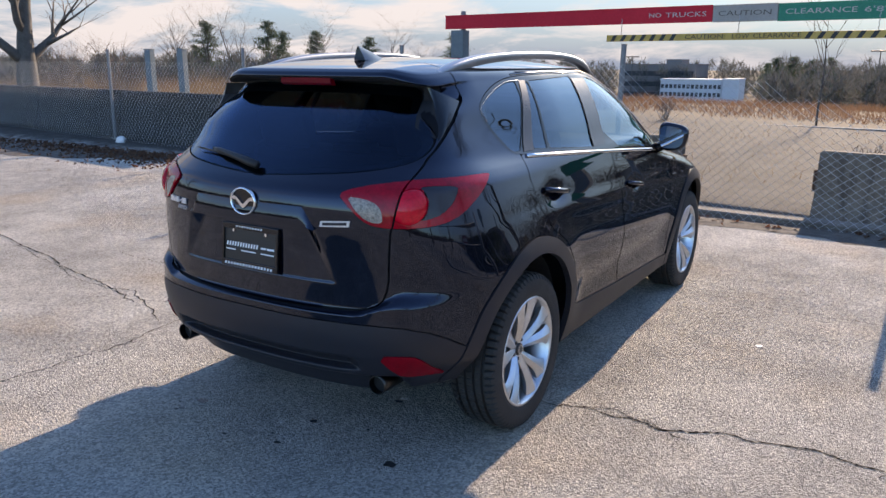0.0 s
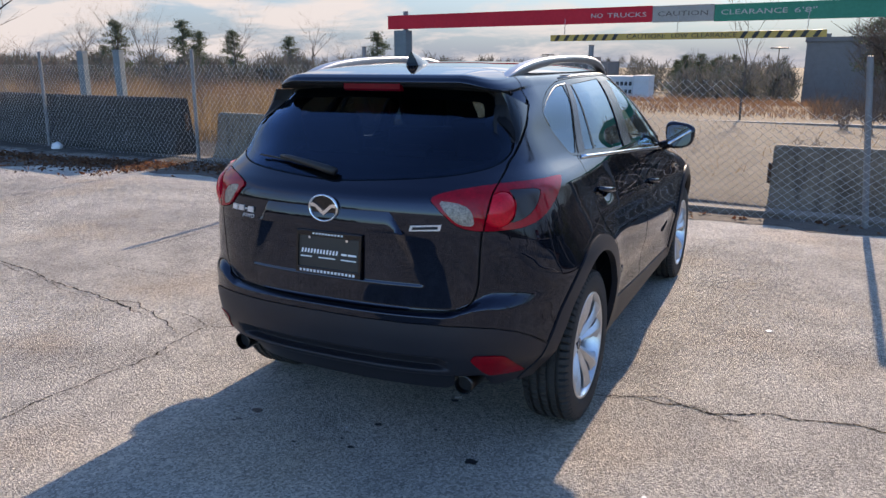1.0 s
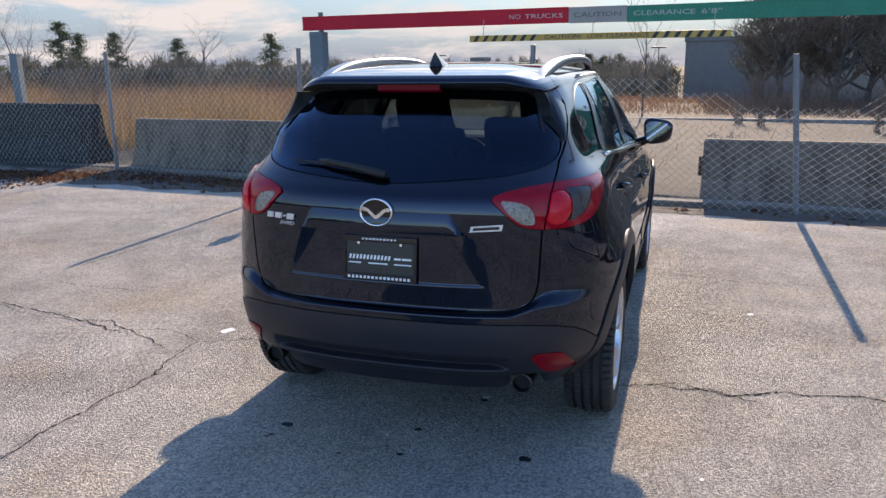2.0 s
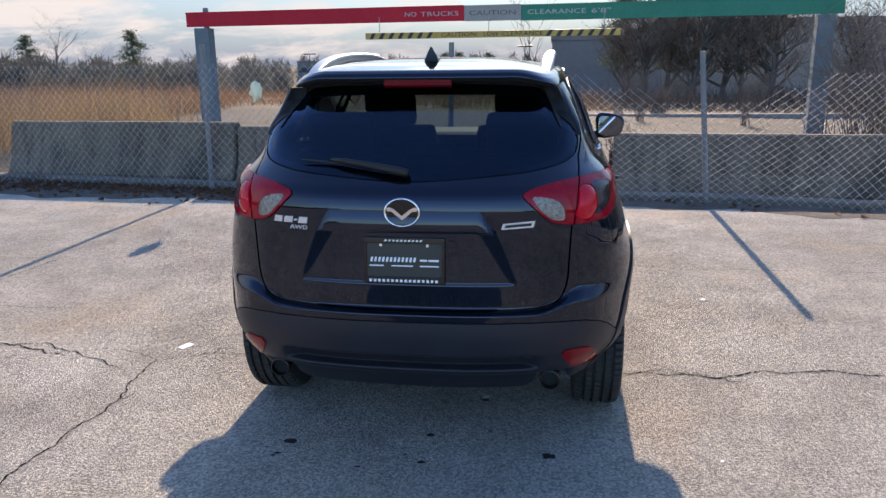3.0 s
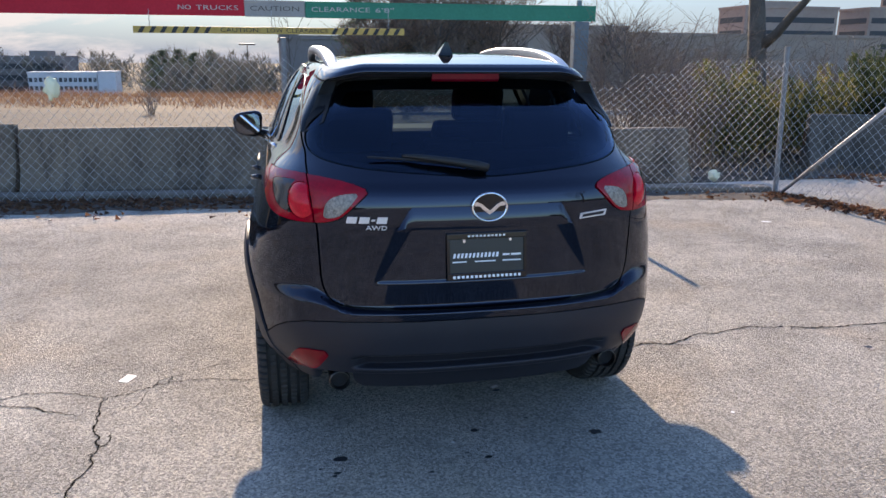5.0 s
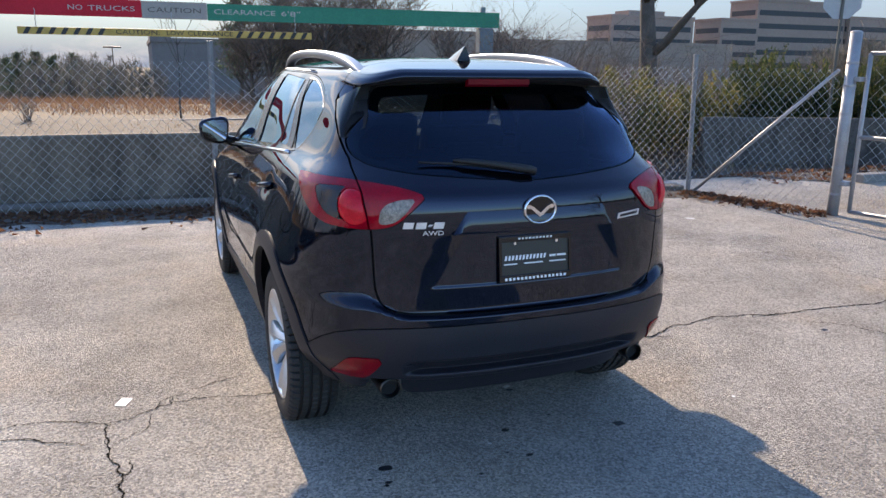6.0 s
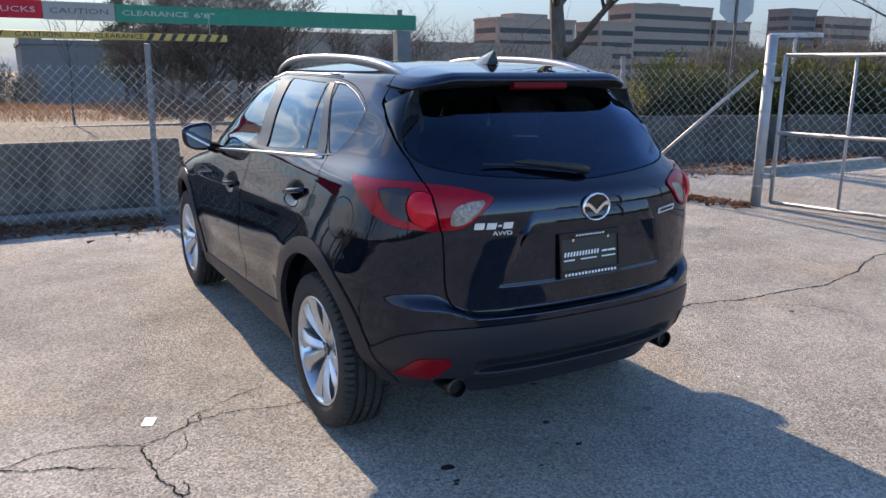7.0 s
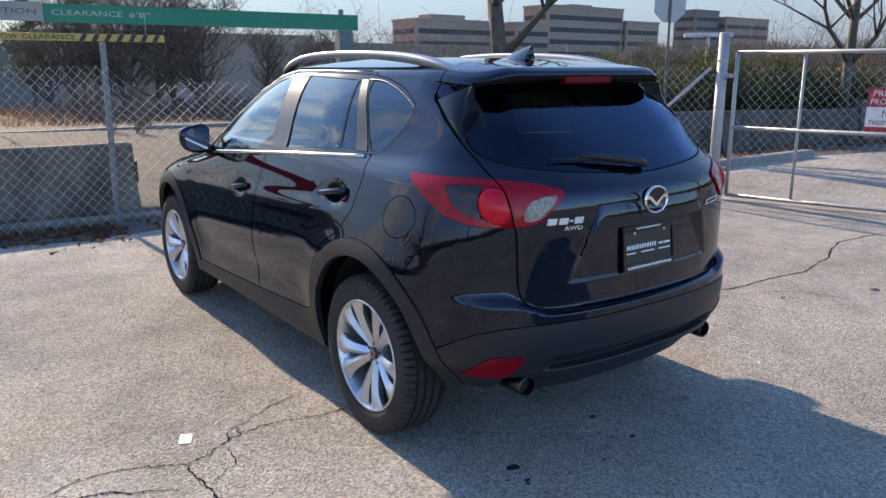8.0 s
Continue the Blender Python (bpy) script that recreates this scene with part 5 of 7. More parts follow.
def skin():
    """The whole outer form as a grid of triangles."""
    zs = np.unique(np.round(np.concatenate([np.linspace(0.2, TOP, 96), np.linspace(0.66, 0.76, 16), np.linspace(1.14, 1.22, 10), np.linspace(0.80, 1.03, 52), np.linspace(0.39, 0.53, 36), np.linspace(1.53, TOP, 40)]), 4))
    rows = []
    for z in zs:
        h = plan(z)
        ring = np.concatenate([h, (h * [-1, 1])[-2:0:-1]])
        rows.append(np.concatenate([ring, np.full((len(ring), 1), z)], 1))
    ring = rows[-1]
    mid = np.array([0.0, 1.52, 0])
    for s in np.linspace(0.97, 0.0, 30):
        p = mid + s * (ring - mid)
        p[:, 2] = TOP + 0.052 * (1 - s ** 2.6) + 0.004 * (1 - s)
        rows.append(p)
    v = np.concatenate(rows)
    n, m = len(ring), len(rows)
    i, j = np.meshgrid(np.arange(m - 1), np.arange(n), indexing="ij")
    a, b = i * n + j, i * n + (j + 1) % n
    c, d = b + n, a + n
    t = np.concatenate([np.stack([a, b, c], -1).reshape(-1, 3), np.stack([a, c, d], -1).reshape(-1, 3)])
    v, t = shape(v), t
    return v, t


def normals(v, t):
    fn = np.cross(v[t[:, 1]] - v[t[:, 0]], v[t[:, 2]] - v[t[:, 0]])
    n = np.zeros_like(v)
    for k in range(3):
        np.add.at(n, t[:, k], fn)
    return n / (np.linalg.norm(n, axis=1, keepdims=True) + 1e-12)


def shape(v):
    """Flares, door hollows and the number-plate recess."""
    x, y, z = v.T.copy()
    s = np.sign(x)
    side = smooth(0.6, 0.85, np.abs(x)) * smooth(0.15, 0.45, y) * (1 - smooth(4.1, 4.4, y))
    for ya in AXLES:
        r = np.hypot(y - ya, z - ARCH_Z)
        x = x + s * side * 0.013 * (1 - smooth(0.43, 0.66, r))
    between = smooth(1.3, 1.6, y) * (1 - smooth(2.85, 3.2, y))
    x = x - s * side * between * (0.022 * np.exp(-((z - 0.52) / 0.10) ** 2) - 0.012 * np.exp(-((z - 0.30) / 0.07) ** 2))
    x = x + s * side * 0.008 * np.exp(-((z - (0.93 + 0.05 * (2 - y))) / 0.05) ** 2) * (1 - smooth(3.0, 3.6, y)) * smooth(0.9, 1.4, y)
    # haunch over the rear wheel
    x = x + s * side * 0.013 * np.exp(-((z - 0.80) / 0.12) ** 2) * np.exp(-((y - 0.85) / 0.5) ** 2)
    for hy, hz in HANDLES:
        x = x - s * side * 0.016 * np.exp(-((y - hy) / 0.075) ** 2 - ((z - hz + 0.012) / 0.040) ** 2)
    # the cabin draws in towards the tail
    x = x - s * DRAW_IN(v[:, 2]) * (1 - smooth(0.65, 1.55, y)) * smooth(0.3, 0.6, np.abs(x))
    # number-plate recess: flush below, deep under the grip, with slanting side walls
    ax, t = np.abs(v[:, 0]), np.clip((v[:, 2] - 0.808) / 0.2, 0, 1)
    wall = np.clip((0.436 - 0.082 * t - ax) / (0.022 + 0.042 * t), 0, 1)
    y = y + (v[:, 1] < 0.4) * (0.004 + 0.028 * t) * smooth(0.800, 0.812, v[:, 2]) * wall * (v[:, 2] < 1.022)
    # the bumper stands proud below a shelf that climbs at the corners
    step = 0.703 + 0.078 * smooth(0.52, 0.70, ax)
    y = y - 0.043 * (1 - smooth(0.0, 1.0, (v[:, 2] - step + 0.012 + 0.05 * smooth(0.55, 0.72, ax)) / (0.018 + 0.05 * smooth(0.55, 0.72, ax)))) * (1 - smooth(0.20, 0.46, v[:, 1]))
    # lip over the bumper's lower bar
    y = y + (v[:, 1] < 0.5) * (0.050 * smooth(0.524, 0.496, z) * smooth(0.450, 0.466, z) * (1 - smooth(0.44, 0.545, np.abs(x))) + 0.045 * smooth(0.436, 0.408, z) * (1 - smooth(0.62, 0.70, np.abs(x))))
    x = x - s * 0.045 * smooth(0.50, 0.36, z) * (1 - smooth(0.42, 0.72, y)) * smooth(0.5, 0.85, np.abs(x))
    z = z - 0.036 * smooth(0.40, 0.62, np.abs(x)) * (1 - smooth(0.50, 0.86, y)) * smooth(1.42, 1.56, z)
    return np.stack([x, y, z], 1)


def clip(v, t, f):
    """The part of a triangle mesh where f is below zero, cut along f = 0."""
    inn = f < 0
    count = inn[t].sum(1)
    keep = t[count == 3]
    cut = t[(count == 1) | (count == 2)]
    extra, made, out = [], {}, []

    def edge(a, b):
        k = (a, b) if a < b else (b, a)
        if k not in made:
            w = f[a] / (f[a] - f[b])
            made[k] = len(v) + len(extra)
            extra.append(v[a] + w * (v[b] - v[a]))
        return made[k]
    for tri in cut.tolist():
        k = [i for i in range(3) if inn[tri[i]]]
        if len(k) == 1:
            a, b, c = tri[k[0]], tri[(k[0] + 1) % 3], tri[(k[0] + 2) % 3]
            out.append((a, edge(a, b), edge(a, c)))
        else:
            k0 = next(i for i in range(3) if not inn[tri[i]])
            c, a, b = tri[k0], tri[(k0 + 1) % 3], tri[(k0 + 2) % 3]
            ac, bc = edge(a, c), edge(b, c)
            out += [(a, b, bc), (a, bc, ac)]
    v2 = np.concatenate([v, np.array(extra)]) if extra else v
    t2 = np.concatenate([keep, np.array(out, int).reshape(-1, 3)])
    used = np.unique(t2)
    back = np.full(len(v2), -1)
    back[used] = np.arange(len(used))
    return v2[used], back[t2]


def from_rear(poly, gap=0.0, y_max=1.15):
    def f(v):
        d = polygon_distance(np.stack([v[:, 0], v[:, 2]], 1), poly) + gap
        return np.maximum(d, (v[:, 1] - y_max))
    return f


def from_side(poly, side, gap=0.0):
    def f(v):
        d = polygon_distance(v[:, 1:], poly) + gap
        return np.maximum(d, 0.42 - side * v[:, 0])
    return f


def from_front(poly, gap=0.0):
    def f(v):
        d = polygon_distance(np.stack([v[:, 0], v[:, 2]], 1), poly) + gap
        return np.maximum(d, 2.2 - v[:, 1])
    return f


def panel(name, v, t, mat, parent, label="", out=0.0, rim=0.010, base_normals=None):
    """One panel: its skin moved out along the normal, with turned-in edges."""
    n = normals(v, t)
    v = v + n * out
    e = np.concatenate([t[:, [0, 1]], t[:, [1, 2]], t[:, [2, 0]]])
    key = np.sort(e, axis=1)
    _, idx, cnt = np.unique(key, axis=0, return_index=True, return_counts=True)
    border = e[idx[cnt == 1]]
    ids = np.unique(border)
    top = len(v) + np.arange(len(ids))
    low = top + len(ids)
    where = {int(i): k for k, i in enumerate(ids)}
    verts = np.concatenate([v, v[ids], v[ids] - n[ids] * rim])
    faces = t.tolist()
    if rim:
        for a, b in border.tolist():
            a, b = where[a], where[b]
            faces.append((int(top[b]), int(top[a]), int(low[a]), int(low[b])))
    me = bpy.data.meshes.new(name)
    me.from_pydata(verts.tolist(), [], faces)
    return placed(name, me, mat, parent, label, True)




car = thing("car", "black five-door crossover car parked on the concrete lot", "car", (CAR_X, CAR_Y, 0))
SKIN_V, SKIN_T = skin()

# outlines seen from behind (x, z) and from the side (y, z)
def both_sides(half):
    """A closed outline from its right half, listed from the middle below to the middle above."""
    return half + [(-x, z) for x, z in half[::-1] if x > 0]


WINDOW_REAR = rounded(both_sides([(0.0, 1.200), (0.21, 1.212), (0.43, 1.229), (0.523, 1.240), (0.609, 1.258), (0.650, 1.282), (0.664, 1.315), (0.662, 1.350), (0.640, 1.385), (0.605, 1.415), (0.575, 1.435), (0.552, 1.462), (0.535, 1.500), (0.515, 1.532), (0.48, 1.548), (0.3, 1.558), (0.0, 1.561)]), 1)
TAILGATE = rounded(both_sides([(0.0, 0.700), (0.394, 0.703), (0.545, 0.708), (0.606, 0.735), (0.632, 0.80), (0.637, 0.931), (0.642, 1.036), (0.664, 1.19), (0.668, 1.243), (0.664, 1.277), (0.672, 1.30), (0.677, 1.354), (0.664, 1.421), (0.637, 1.479), (0.619, 1.517), (0.594, 1.57), (0.560, 1.62), (0.555, 1.75), (0.0, 1.75)]), 1)
LAMP = rounded([(-0.208, 1.158), (-0.134, 1.184), (0.0, 1.204), (0.16, 1.208), (0.33, 1.206), (0.50, 1.204), (0.555, 1.199), (0.545, 1.175), (0.505, 1.134), (0.44, 1.098), (0.375, 1.068), (0.30, 1.048), (0.22, 1.037), (0.07, 1.032), (-0.02, 1.034), (-0.07, 1.043), (-0.105, 1.060), (-0.16, 1.113)], 1)
SEAM = 0.650
GLASS_FRONT = rounded([(2.80, 1.128), (1.985, 1.198), (2.03, 1.566), (2.12, 1.564), (2.24, 1.535), (2.42, 1.448), (2.62, 1.31), (2.78, 1.165)], 1)
GLASS_BACK = rounded([(1.787, 1.212), (1.285, 1.250), (1.338, 1.560), (1.845, 1.575)], 0)
GLASS_VENT = rounded([(1.262, 1.252), (1.135, 1.258), (1.300, 1.556), (1.322, 1.558)], 0)
GLASS_QUARTER = rounded([(1.03, 1.252), (1.232, 1.560), (1.10, 1.553), (1.0, 1.525), (0.90, 1.490), (0.812, 1.448), (0.83, 1.40), (0.905, 1.31), (0.95, 1.262)], 1)
OPENING = rounded([(2.87, 1.108), (2.0, 1.178), (0.97, 1.236), (0.88, 1.30), (0.785, 1.445), (0.88, 1.505), (1.0, 1.548), (1.15, 1.578), (1.4, 1.588), (1.9, 1.590), (2.06, 1.588), (2.25, 1.553), (2.45, 1.462), (2.68, 1.31), (2.88, 1.15)], 1)
DOOR_FRONT = rounded([(2.055, 1.60), (2.02, 1.10), (2.09, 0.70), (2.11, 0.30), (3.02, 0.30), (3.04, 0.75), (3.02, 1.0), (2.94, 1.12), (2.72, 1.32), (2.47, 1.50), (2.26, 1.60)], 0)
DOOR_REAR = rounded([(2.04, 1.60), (2.005, 1.10), (2.075, 0.70), (2.095, 0.30), (1.40, 0.30), (1.38, 0.50), (1.32, 0.70), (1.22, 0.82), (1.08, 0.90), (1.0, 1.0), (0.965, 1.15), (0.995, 1.24), (1.03, 1.25), (1.26, 1.60)], 0)
CREASE_HALF = [(1.2, 0.485), (0.90, 0.497), (0.855, 0.528), (0.81, 0.590), (0.769, 0.624), (0.70, 0.649), (0.6, 0.658), (0.45, 0.662)]
CREASE = [(-x, z) for x, z in CREASE_HALF] + [(0, 0.663)] + CREASE_HALF[::-1] + [(1.2, 0.1), (-1.2, 0.1)]
SILL = [(0.9, 0.1), (3.6, 0.1), (3.6, 0.36), (3.1, 0.355), (2.1, 0.395), (1.5, 0.43), (1.38, 0.46), (0.9, 0.46)]
REFLEX = rounded([(0.603, 0.533), (0.718, 0.531), (0.744, 0.505), (0.768, 0.432), (0.760, 0.423), (0.672, 0.430), (0.655, 0.440)], 1)
SMOKE = rounded([(0.09, 1.180), (0.16, 1.183), (0.31, 1.177), (0.348, 1.166), (0.325, 1.116), (0.265, 1.081), (0.19, 1.064), (0.09, 1.056)], 1)
REVERSE = rounded([(0.617, 1.056), (0.607, 1.106), (0.582, 1.131), (0.545, 1.143), (0.480, 1.150), (0.517, 1.101), (0.553, 1.066), (0.588, 1.054)], 1)
WINDSCREEN = rounded([(-0.66, 1.10), (0.66, 1.10), (0.60, 1.35), (0.50, 1.585), (-0.50, 1.585), (-0.60, 1.35)], 1)


def wrapped(v, side):
    """Distance along the tail and round the corner from the tailgate's edge, and height."""
    z = v[:, 2]
    a = np.clip(SEAM / half_width(z), 0, 0.999)
    y0 = rear_y(z) + rear_len(z) * (1 - (1 - a ** power(z)) ** (1 / 5.3))
    x = side * v[:, 0]
    return np.stack([x - SEAM + np.where(x > SEAM, np.maximum(v[:, 1] - y0, 0), 0), z], 1)


def lamp_field(side):
    return lambda v: np.maximum(polygon_distance(wrapped(v, side), LAMP), np.maximum(v[:, 1] - 1.1, 0.3 - side * v[:, 0]))


def arch_field(v, r):
    d = np.minimum(np.hypot(v[:, 1] - AXLES[0], v[:, 2] - ARCH_Z), np.hypot(v[:, 1] - AXLES[1], v[:, 2] - ARCH_Z)) - r
    return np.maximum(d, 0.5 - np.abs(v[:, 0]))


def lower_field(v):
    """Below zero under the body's bottom edge."""
    bottom = np.where(v[:, 1] < 0.89, 0.328 + 0.028 * smooth(0.46, 0.52, np.abs(v[:, 0])) + 0.072 * smooth(0.500, 0.530, np.abs(v[:, 0])) * (1 - smooth(0.622, 0.650, np.abs(v[:, 0]))) + 0.008 * smooth(0.66, 0.8, np.abs(v[:, 0])), np.where(v[:, 1] > 3.6, 0.25, 0.27 + 0.0 * v[:, 1]))
    return v[:, 2] - bottom


V, T = clip(SKIN_V, SKIN_T, -lower_field(SKIN_V))
V, T = clip(V, T, -arch_field(V, 0.43))


def split_off(f_in, gap=0.0055):
    """Takes a region out of the remaining skin, and returns it."""
    global V, T
    d = f_in(V)
    piece = clip(V, T, d + gap / 2)
    V, T = clip(V, T, -(d - gap / 2))
    return piece


lamps = {}
for s, nm in ((1, "right"), (-1, "left")):
    lamps[s] = split_off(lamp_field(s), 0.003)
glass_rear = split_off(from_rear(WINDOW_REAR, y_max=1.0), 0.005)


def lip(v):
    """Height of the spoiler's edge."""
    edge = 1.581 - 0.036 * smooth(0.40, 0.62, np.abs(v[:, 0]))
    return edge - 0.39 * np.clip(v[:, 1] - 0.53, 0, 0.17) * smooth(0.555, 0.585, np.abs(v[:, 0]))


def in_gate(v):
    """Below zero behind the seam of the tailgate and its spoiler."""
    return np.maximum(from_rear(TAILGATE, y_max=1.0)(v), v[:, 1] - (0.785 - 0.05 * (v[:, 0] / 0.55) ** 2))


spoiler = split_off(lambda v: np.maximum(lip(v) - v[:, 2], in_gate(v)), 0.006)
underside = split_off(lambda v: np.maximum(1.525 - v[:, 2], in_gate(v)), 0.006)
tailgate_skin = split_off(in_gate, 0.007)
windscreen = split_off(from_front(WINDSCREEN), 0.006)
trim = split_off(lambda v: arch_field(v, 0.505), 0.003)
bumper_low = split_off(lambda v: np.maximum(polygon_distance(np.stack([v[:, 0], v[:, 2]], 1), CREASE), v[:, 1] - 0.89), 0.004)
nose_low = split_off(lambda v: np.maximum(v[:, 2] - 0.45, 3.6 - v[:, 1]), 0.004)
sides = {}
for s in (1, -1):
    sides[s] = {"sill": split_off(from_side(SILL, s), 0.003)}
    sides[s]["opening"] = split_off(from_side(OPENING, s), 0.003)
    sides[s]["front_door"] = split_off(from_side(DOOR_FRONT, s), 0.006)
    sides[s]["rear_door"] = split_off(from_side(DOOR_REAR, s), 0.006)
    cap = [(0.64 + 0.102 * math.cos(a), 1.03 + 0.083 * math.sin(a)) for a in np.linspace(0, 2 * np.pi, 33)[:-1]]
    if s < 0:
        sides[s]["fuel_flap"] = split_off(from_side(cap, s), 0.004)
panel("body_shell", V, T, PAINT, car)
upper = lambda v: 1.352 - v[:, 2]
gate = panel("tailgate", *clip(*tailgate_skin, -upper(tailgate_skin[0])), PAINT, car)
for s in (1, -1):
    border = clip(*tailgate_skin, upper(tailgate_skin[0]))
    panel("window_border", *clip(*border, -s * border[0][:, 0]), BORDER, gate, "matt black border beside the rear window")
panel("spoiler_underside", *underside, UNDER, car)
panel("roof_spoiler", *spoiler, PAINT, car)
rear_window = panel("rear_window", *glass_rear, GLASS_DARK, car, "dark tinted rear window", -0.002, 0.004)
panel("windscreen", *windscreen, GLASS_SIDE, car, "", -0.002, 0.004)
panel("bumper_cladding", *bumper_low, CLADDING, car, "matt dark grey lower bumper", 0.002)
panel("front_bumper_cladding", *nose_low, CLADDING, car, "matt dark grey lower front bumper", 0.002)
for s in (1, -1):
    half = clip(*trim, -s * trim[0][:, 0])
    for ya in AXLES:
        panel("arch_trim", *clip(*half, (half[0][:, 1] - 2.2) * (1 if ya < 2 else -1)), CLADDING, car, "matt dark grey wheel-arch trim", 0.007, 0.03)
    panel("sill_trim", *sides[s]["sill"], CLADDING, car, "matt dark grey sill trim", 0.006)
    panel("front_door", *sides[s]["front_door"], PAINT, car)
    panel("rear_door", *sides[s]["rear_door"], PAINT, car)
    if s < 0:
        panel("fuel_flap", *sides[s]["fuel_flap"], PAINT, car)
    v, t = sides[s]["opening"]
    for nm, poly, mat in (("front_door_window", GLASS_FRONT, GLASS_SIDE), ("rear_door_window", GLASS_BACK, GLASS_PRIVACY), ("vent_window", GLASS_VENT, GLASS_PRIVACY), ("quarter_window", GLASS_QUARTER, GLASS_PRIVACY)):
        d = from_side(poly, s)(v)
        panel(nm, *clip(v, t, d + 0.001), mat, car, "", -0.004, 0.003)
        v, t = clip(v, t, -(d - 0.001))
    panel("window_surround", v, t, GLOSS_BLACK, car, "gloss black window surround and pillars", -0.001, 0.012)
    # lamp, in two halves at the tailgate's edge
    lv, lt = lamps[s]
    edge = s * lv[:, 0] - (SEAM - 0.002 + 0.02 * (lv[:, 2] - 1.05) / 0.17)
    ov, ot = clip(lv, lt, -edge + 0.003)
    wrap = wrapped(ov, s)
    disc = np.hypot((wrap[:, 0] - 0.078) * 0.68, wrap[:, 1] - 1.112) - 0.065
    smoke = np.maximum(polygon_distance(wrap, SMOKE), -(disc - 0.004))
    outer = panel("tail_lamp", *clip(ov, ot, -np.minimum(disc, smoke)), LENS_RED, car, "red tail lamp lens with round light", 0.008, 0.03)
    dv, dt = clip(ov, ot, disc)
    dw = wrapped(dv, s)
    bulge = 0.004 + 0.020 * np.clip(1 - (np.hypot((dw[:, 0] - 0.078) * 0.68, dw[:, 1] - 1.112) / 0.065) ** 2, 0, 1) ** 0.7
    panel("lamp_disc", dv, dt, LENS_DISC, outer, "bright red round light", bulge[:, None], 0.012)
    panel("smoked_panel", *clip(ov, ot, smoke), LENS_SMOKE, outer, "smoked dark lens", 0.006, 0.012)
    iv, it = clip(lv, lt, edge + 0.003)
    rev = polygon_distance(np.stack([s * iv[:, 0], iv[:, 2]], 1), REVERSE)
    inner = panel("tailgate_lamp", *clip(iv, it, -rev), LENS_RED, car, "red tailgate lamp with clear reversing light", 0.008, 0.03)
    panel("reversing_light", *clip(iv, it, rev), LENS_CLEAR, inner, "clear reversing light", 0.006, 0.012)
    reflex = [(s * a, b) for a, b in REFLEX]
    bv, bt = bumper_low
    panel("rear_reflector", *clip(bv, bt, from_rear(reflex, y_max=0.6)(bv)), REFLECTOR, car, "red bumper reflector", 0.008, 0.012)


# ---- the car's fittings ----
def tail_at(x, z):
    """How far forward the tail's skin lies."""
    a = min(abs(x) / float(half_width(z)), 0.999)
    return float(rear_y(z)) + float(rear_len(z)) * (1 - (1 - a ** float(power(z))) ** (1 / 5.3))


def side_at(y, z):
    """Half width of the skin at a station and height."""
    w, r, lr = float(half_width(z)) - float(DRAW_IN(z)) * (1 - float(smooth(0.65, 1.55, y))), float(rear_y(z)), float(rear_len(z))
    f, lf = float(front_y(z)), float(front_len(z))
    if y < r + lr:
        return w * (1 - max(1 - (y - r) / lr, 0) ** 5.3) ** (1 / float(power(z)))
    if y > f - lf:
        return w * (1 - max(1 - (f - y) / lf, 0) ** 3.0) ** (1 / 2.2)
    return w


TAIL = SKIN_V[(SKIN_V[:, 0] > 0.40) & (SKIN_V[:, 2] > 1.25) & (SKIN_V[:, 1] < 0.95)]


def tail_y(x, z):
    """How far forward the finished skin lies beside the rear window."""
    d = np.hypot(TAIL[:, 0] - x, TAIL[:, 2] - z)
    k = np.argsort(d)[:4]
    w = 1 / (d[k] + 1e-4)
    return float((TAIL[k, 1] * w).sum() / w.sum())


def fin_mesh(s):
    """Upright fin from the tailgate's seam to the spoiler's corner, tapering to a point below: outer face, rear edge, inner face."""
    outer = [(0.634, 0.684, 1.487), (0.650, 0.632, 1.455), (0.664, 0.580, 1.421), (0.671, 0.530, 1.387), (0.676, 0.482, 1.352)]
    inner = [(0.582, 0.535, 1.545), (0.608, 0.540, 1.492), (0.632, 0.524, 1.437), (0.655, 0.501, 1.392), (0.672, 0.474, 1.349)]
    v, f, n = [], [], 7
    for (ax, ay, az), (bx, by, bz) in zip(outer, inner):
        for k in range(n):
            t = k / (n - 1)
            bow = 0.006 * math.sin(math.pi * t) * (az > 1.36)
            v.append((s * (ax + (bx - ax) * t + bow + 0.003), ay + (by - ay) * t - bow, az + (bz - az) * t))
        v.append((s * (bx - 0.006), by - 0.002, bz))
        for k in (0.35, 0.7, 1.0):
            x = bx - 0.006 - k * (0.060 if az > 1.36 else 0.004)
            v.append((s * x, by + k * (tail_y(x, bz) - 0.004 - by), bz))
    m = n + 4
    for i in range(len(outer) - 1):
        for k in range(m - 1):
            f.append((i * m + k, i * m + k + 1, (i + 1) * m + k + 1, (i + 1) * m + k))
    return v, f


for s in (1, -1):
    fin = raw("corner_fin", *fin_mesh(s), GLOSS_BLACK, gate, "gloss black corner fin beside the rear window", True)
    fin.data.materials.append(UNDER)
    for i, poly in enumerate(fin.data.polygons):
        poly.material_index = 1 if i % 10 > 6 else 0
    fin.data.set_sharp_from_angle(angle=radians(50))


RIGHT = SKIN_V[(SKIN_V[:, 0] > 0.45) & (SKIN_V[:, 2] > 1.1)]


def skin_x(y, z):
    """Half width of the finished skin near a station and height."""
    d = np.hypot(RIGHT[:, 1] - y, RIGHT[:, 2] - z)
    k = np.argsort(d)[:4]
    w = 1 / (d[k] + 1e-4)
    return float((RIGHT[k, 0] * w).sum() / w.sum())


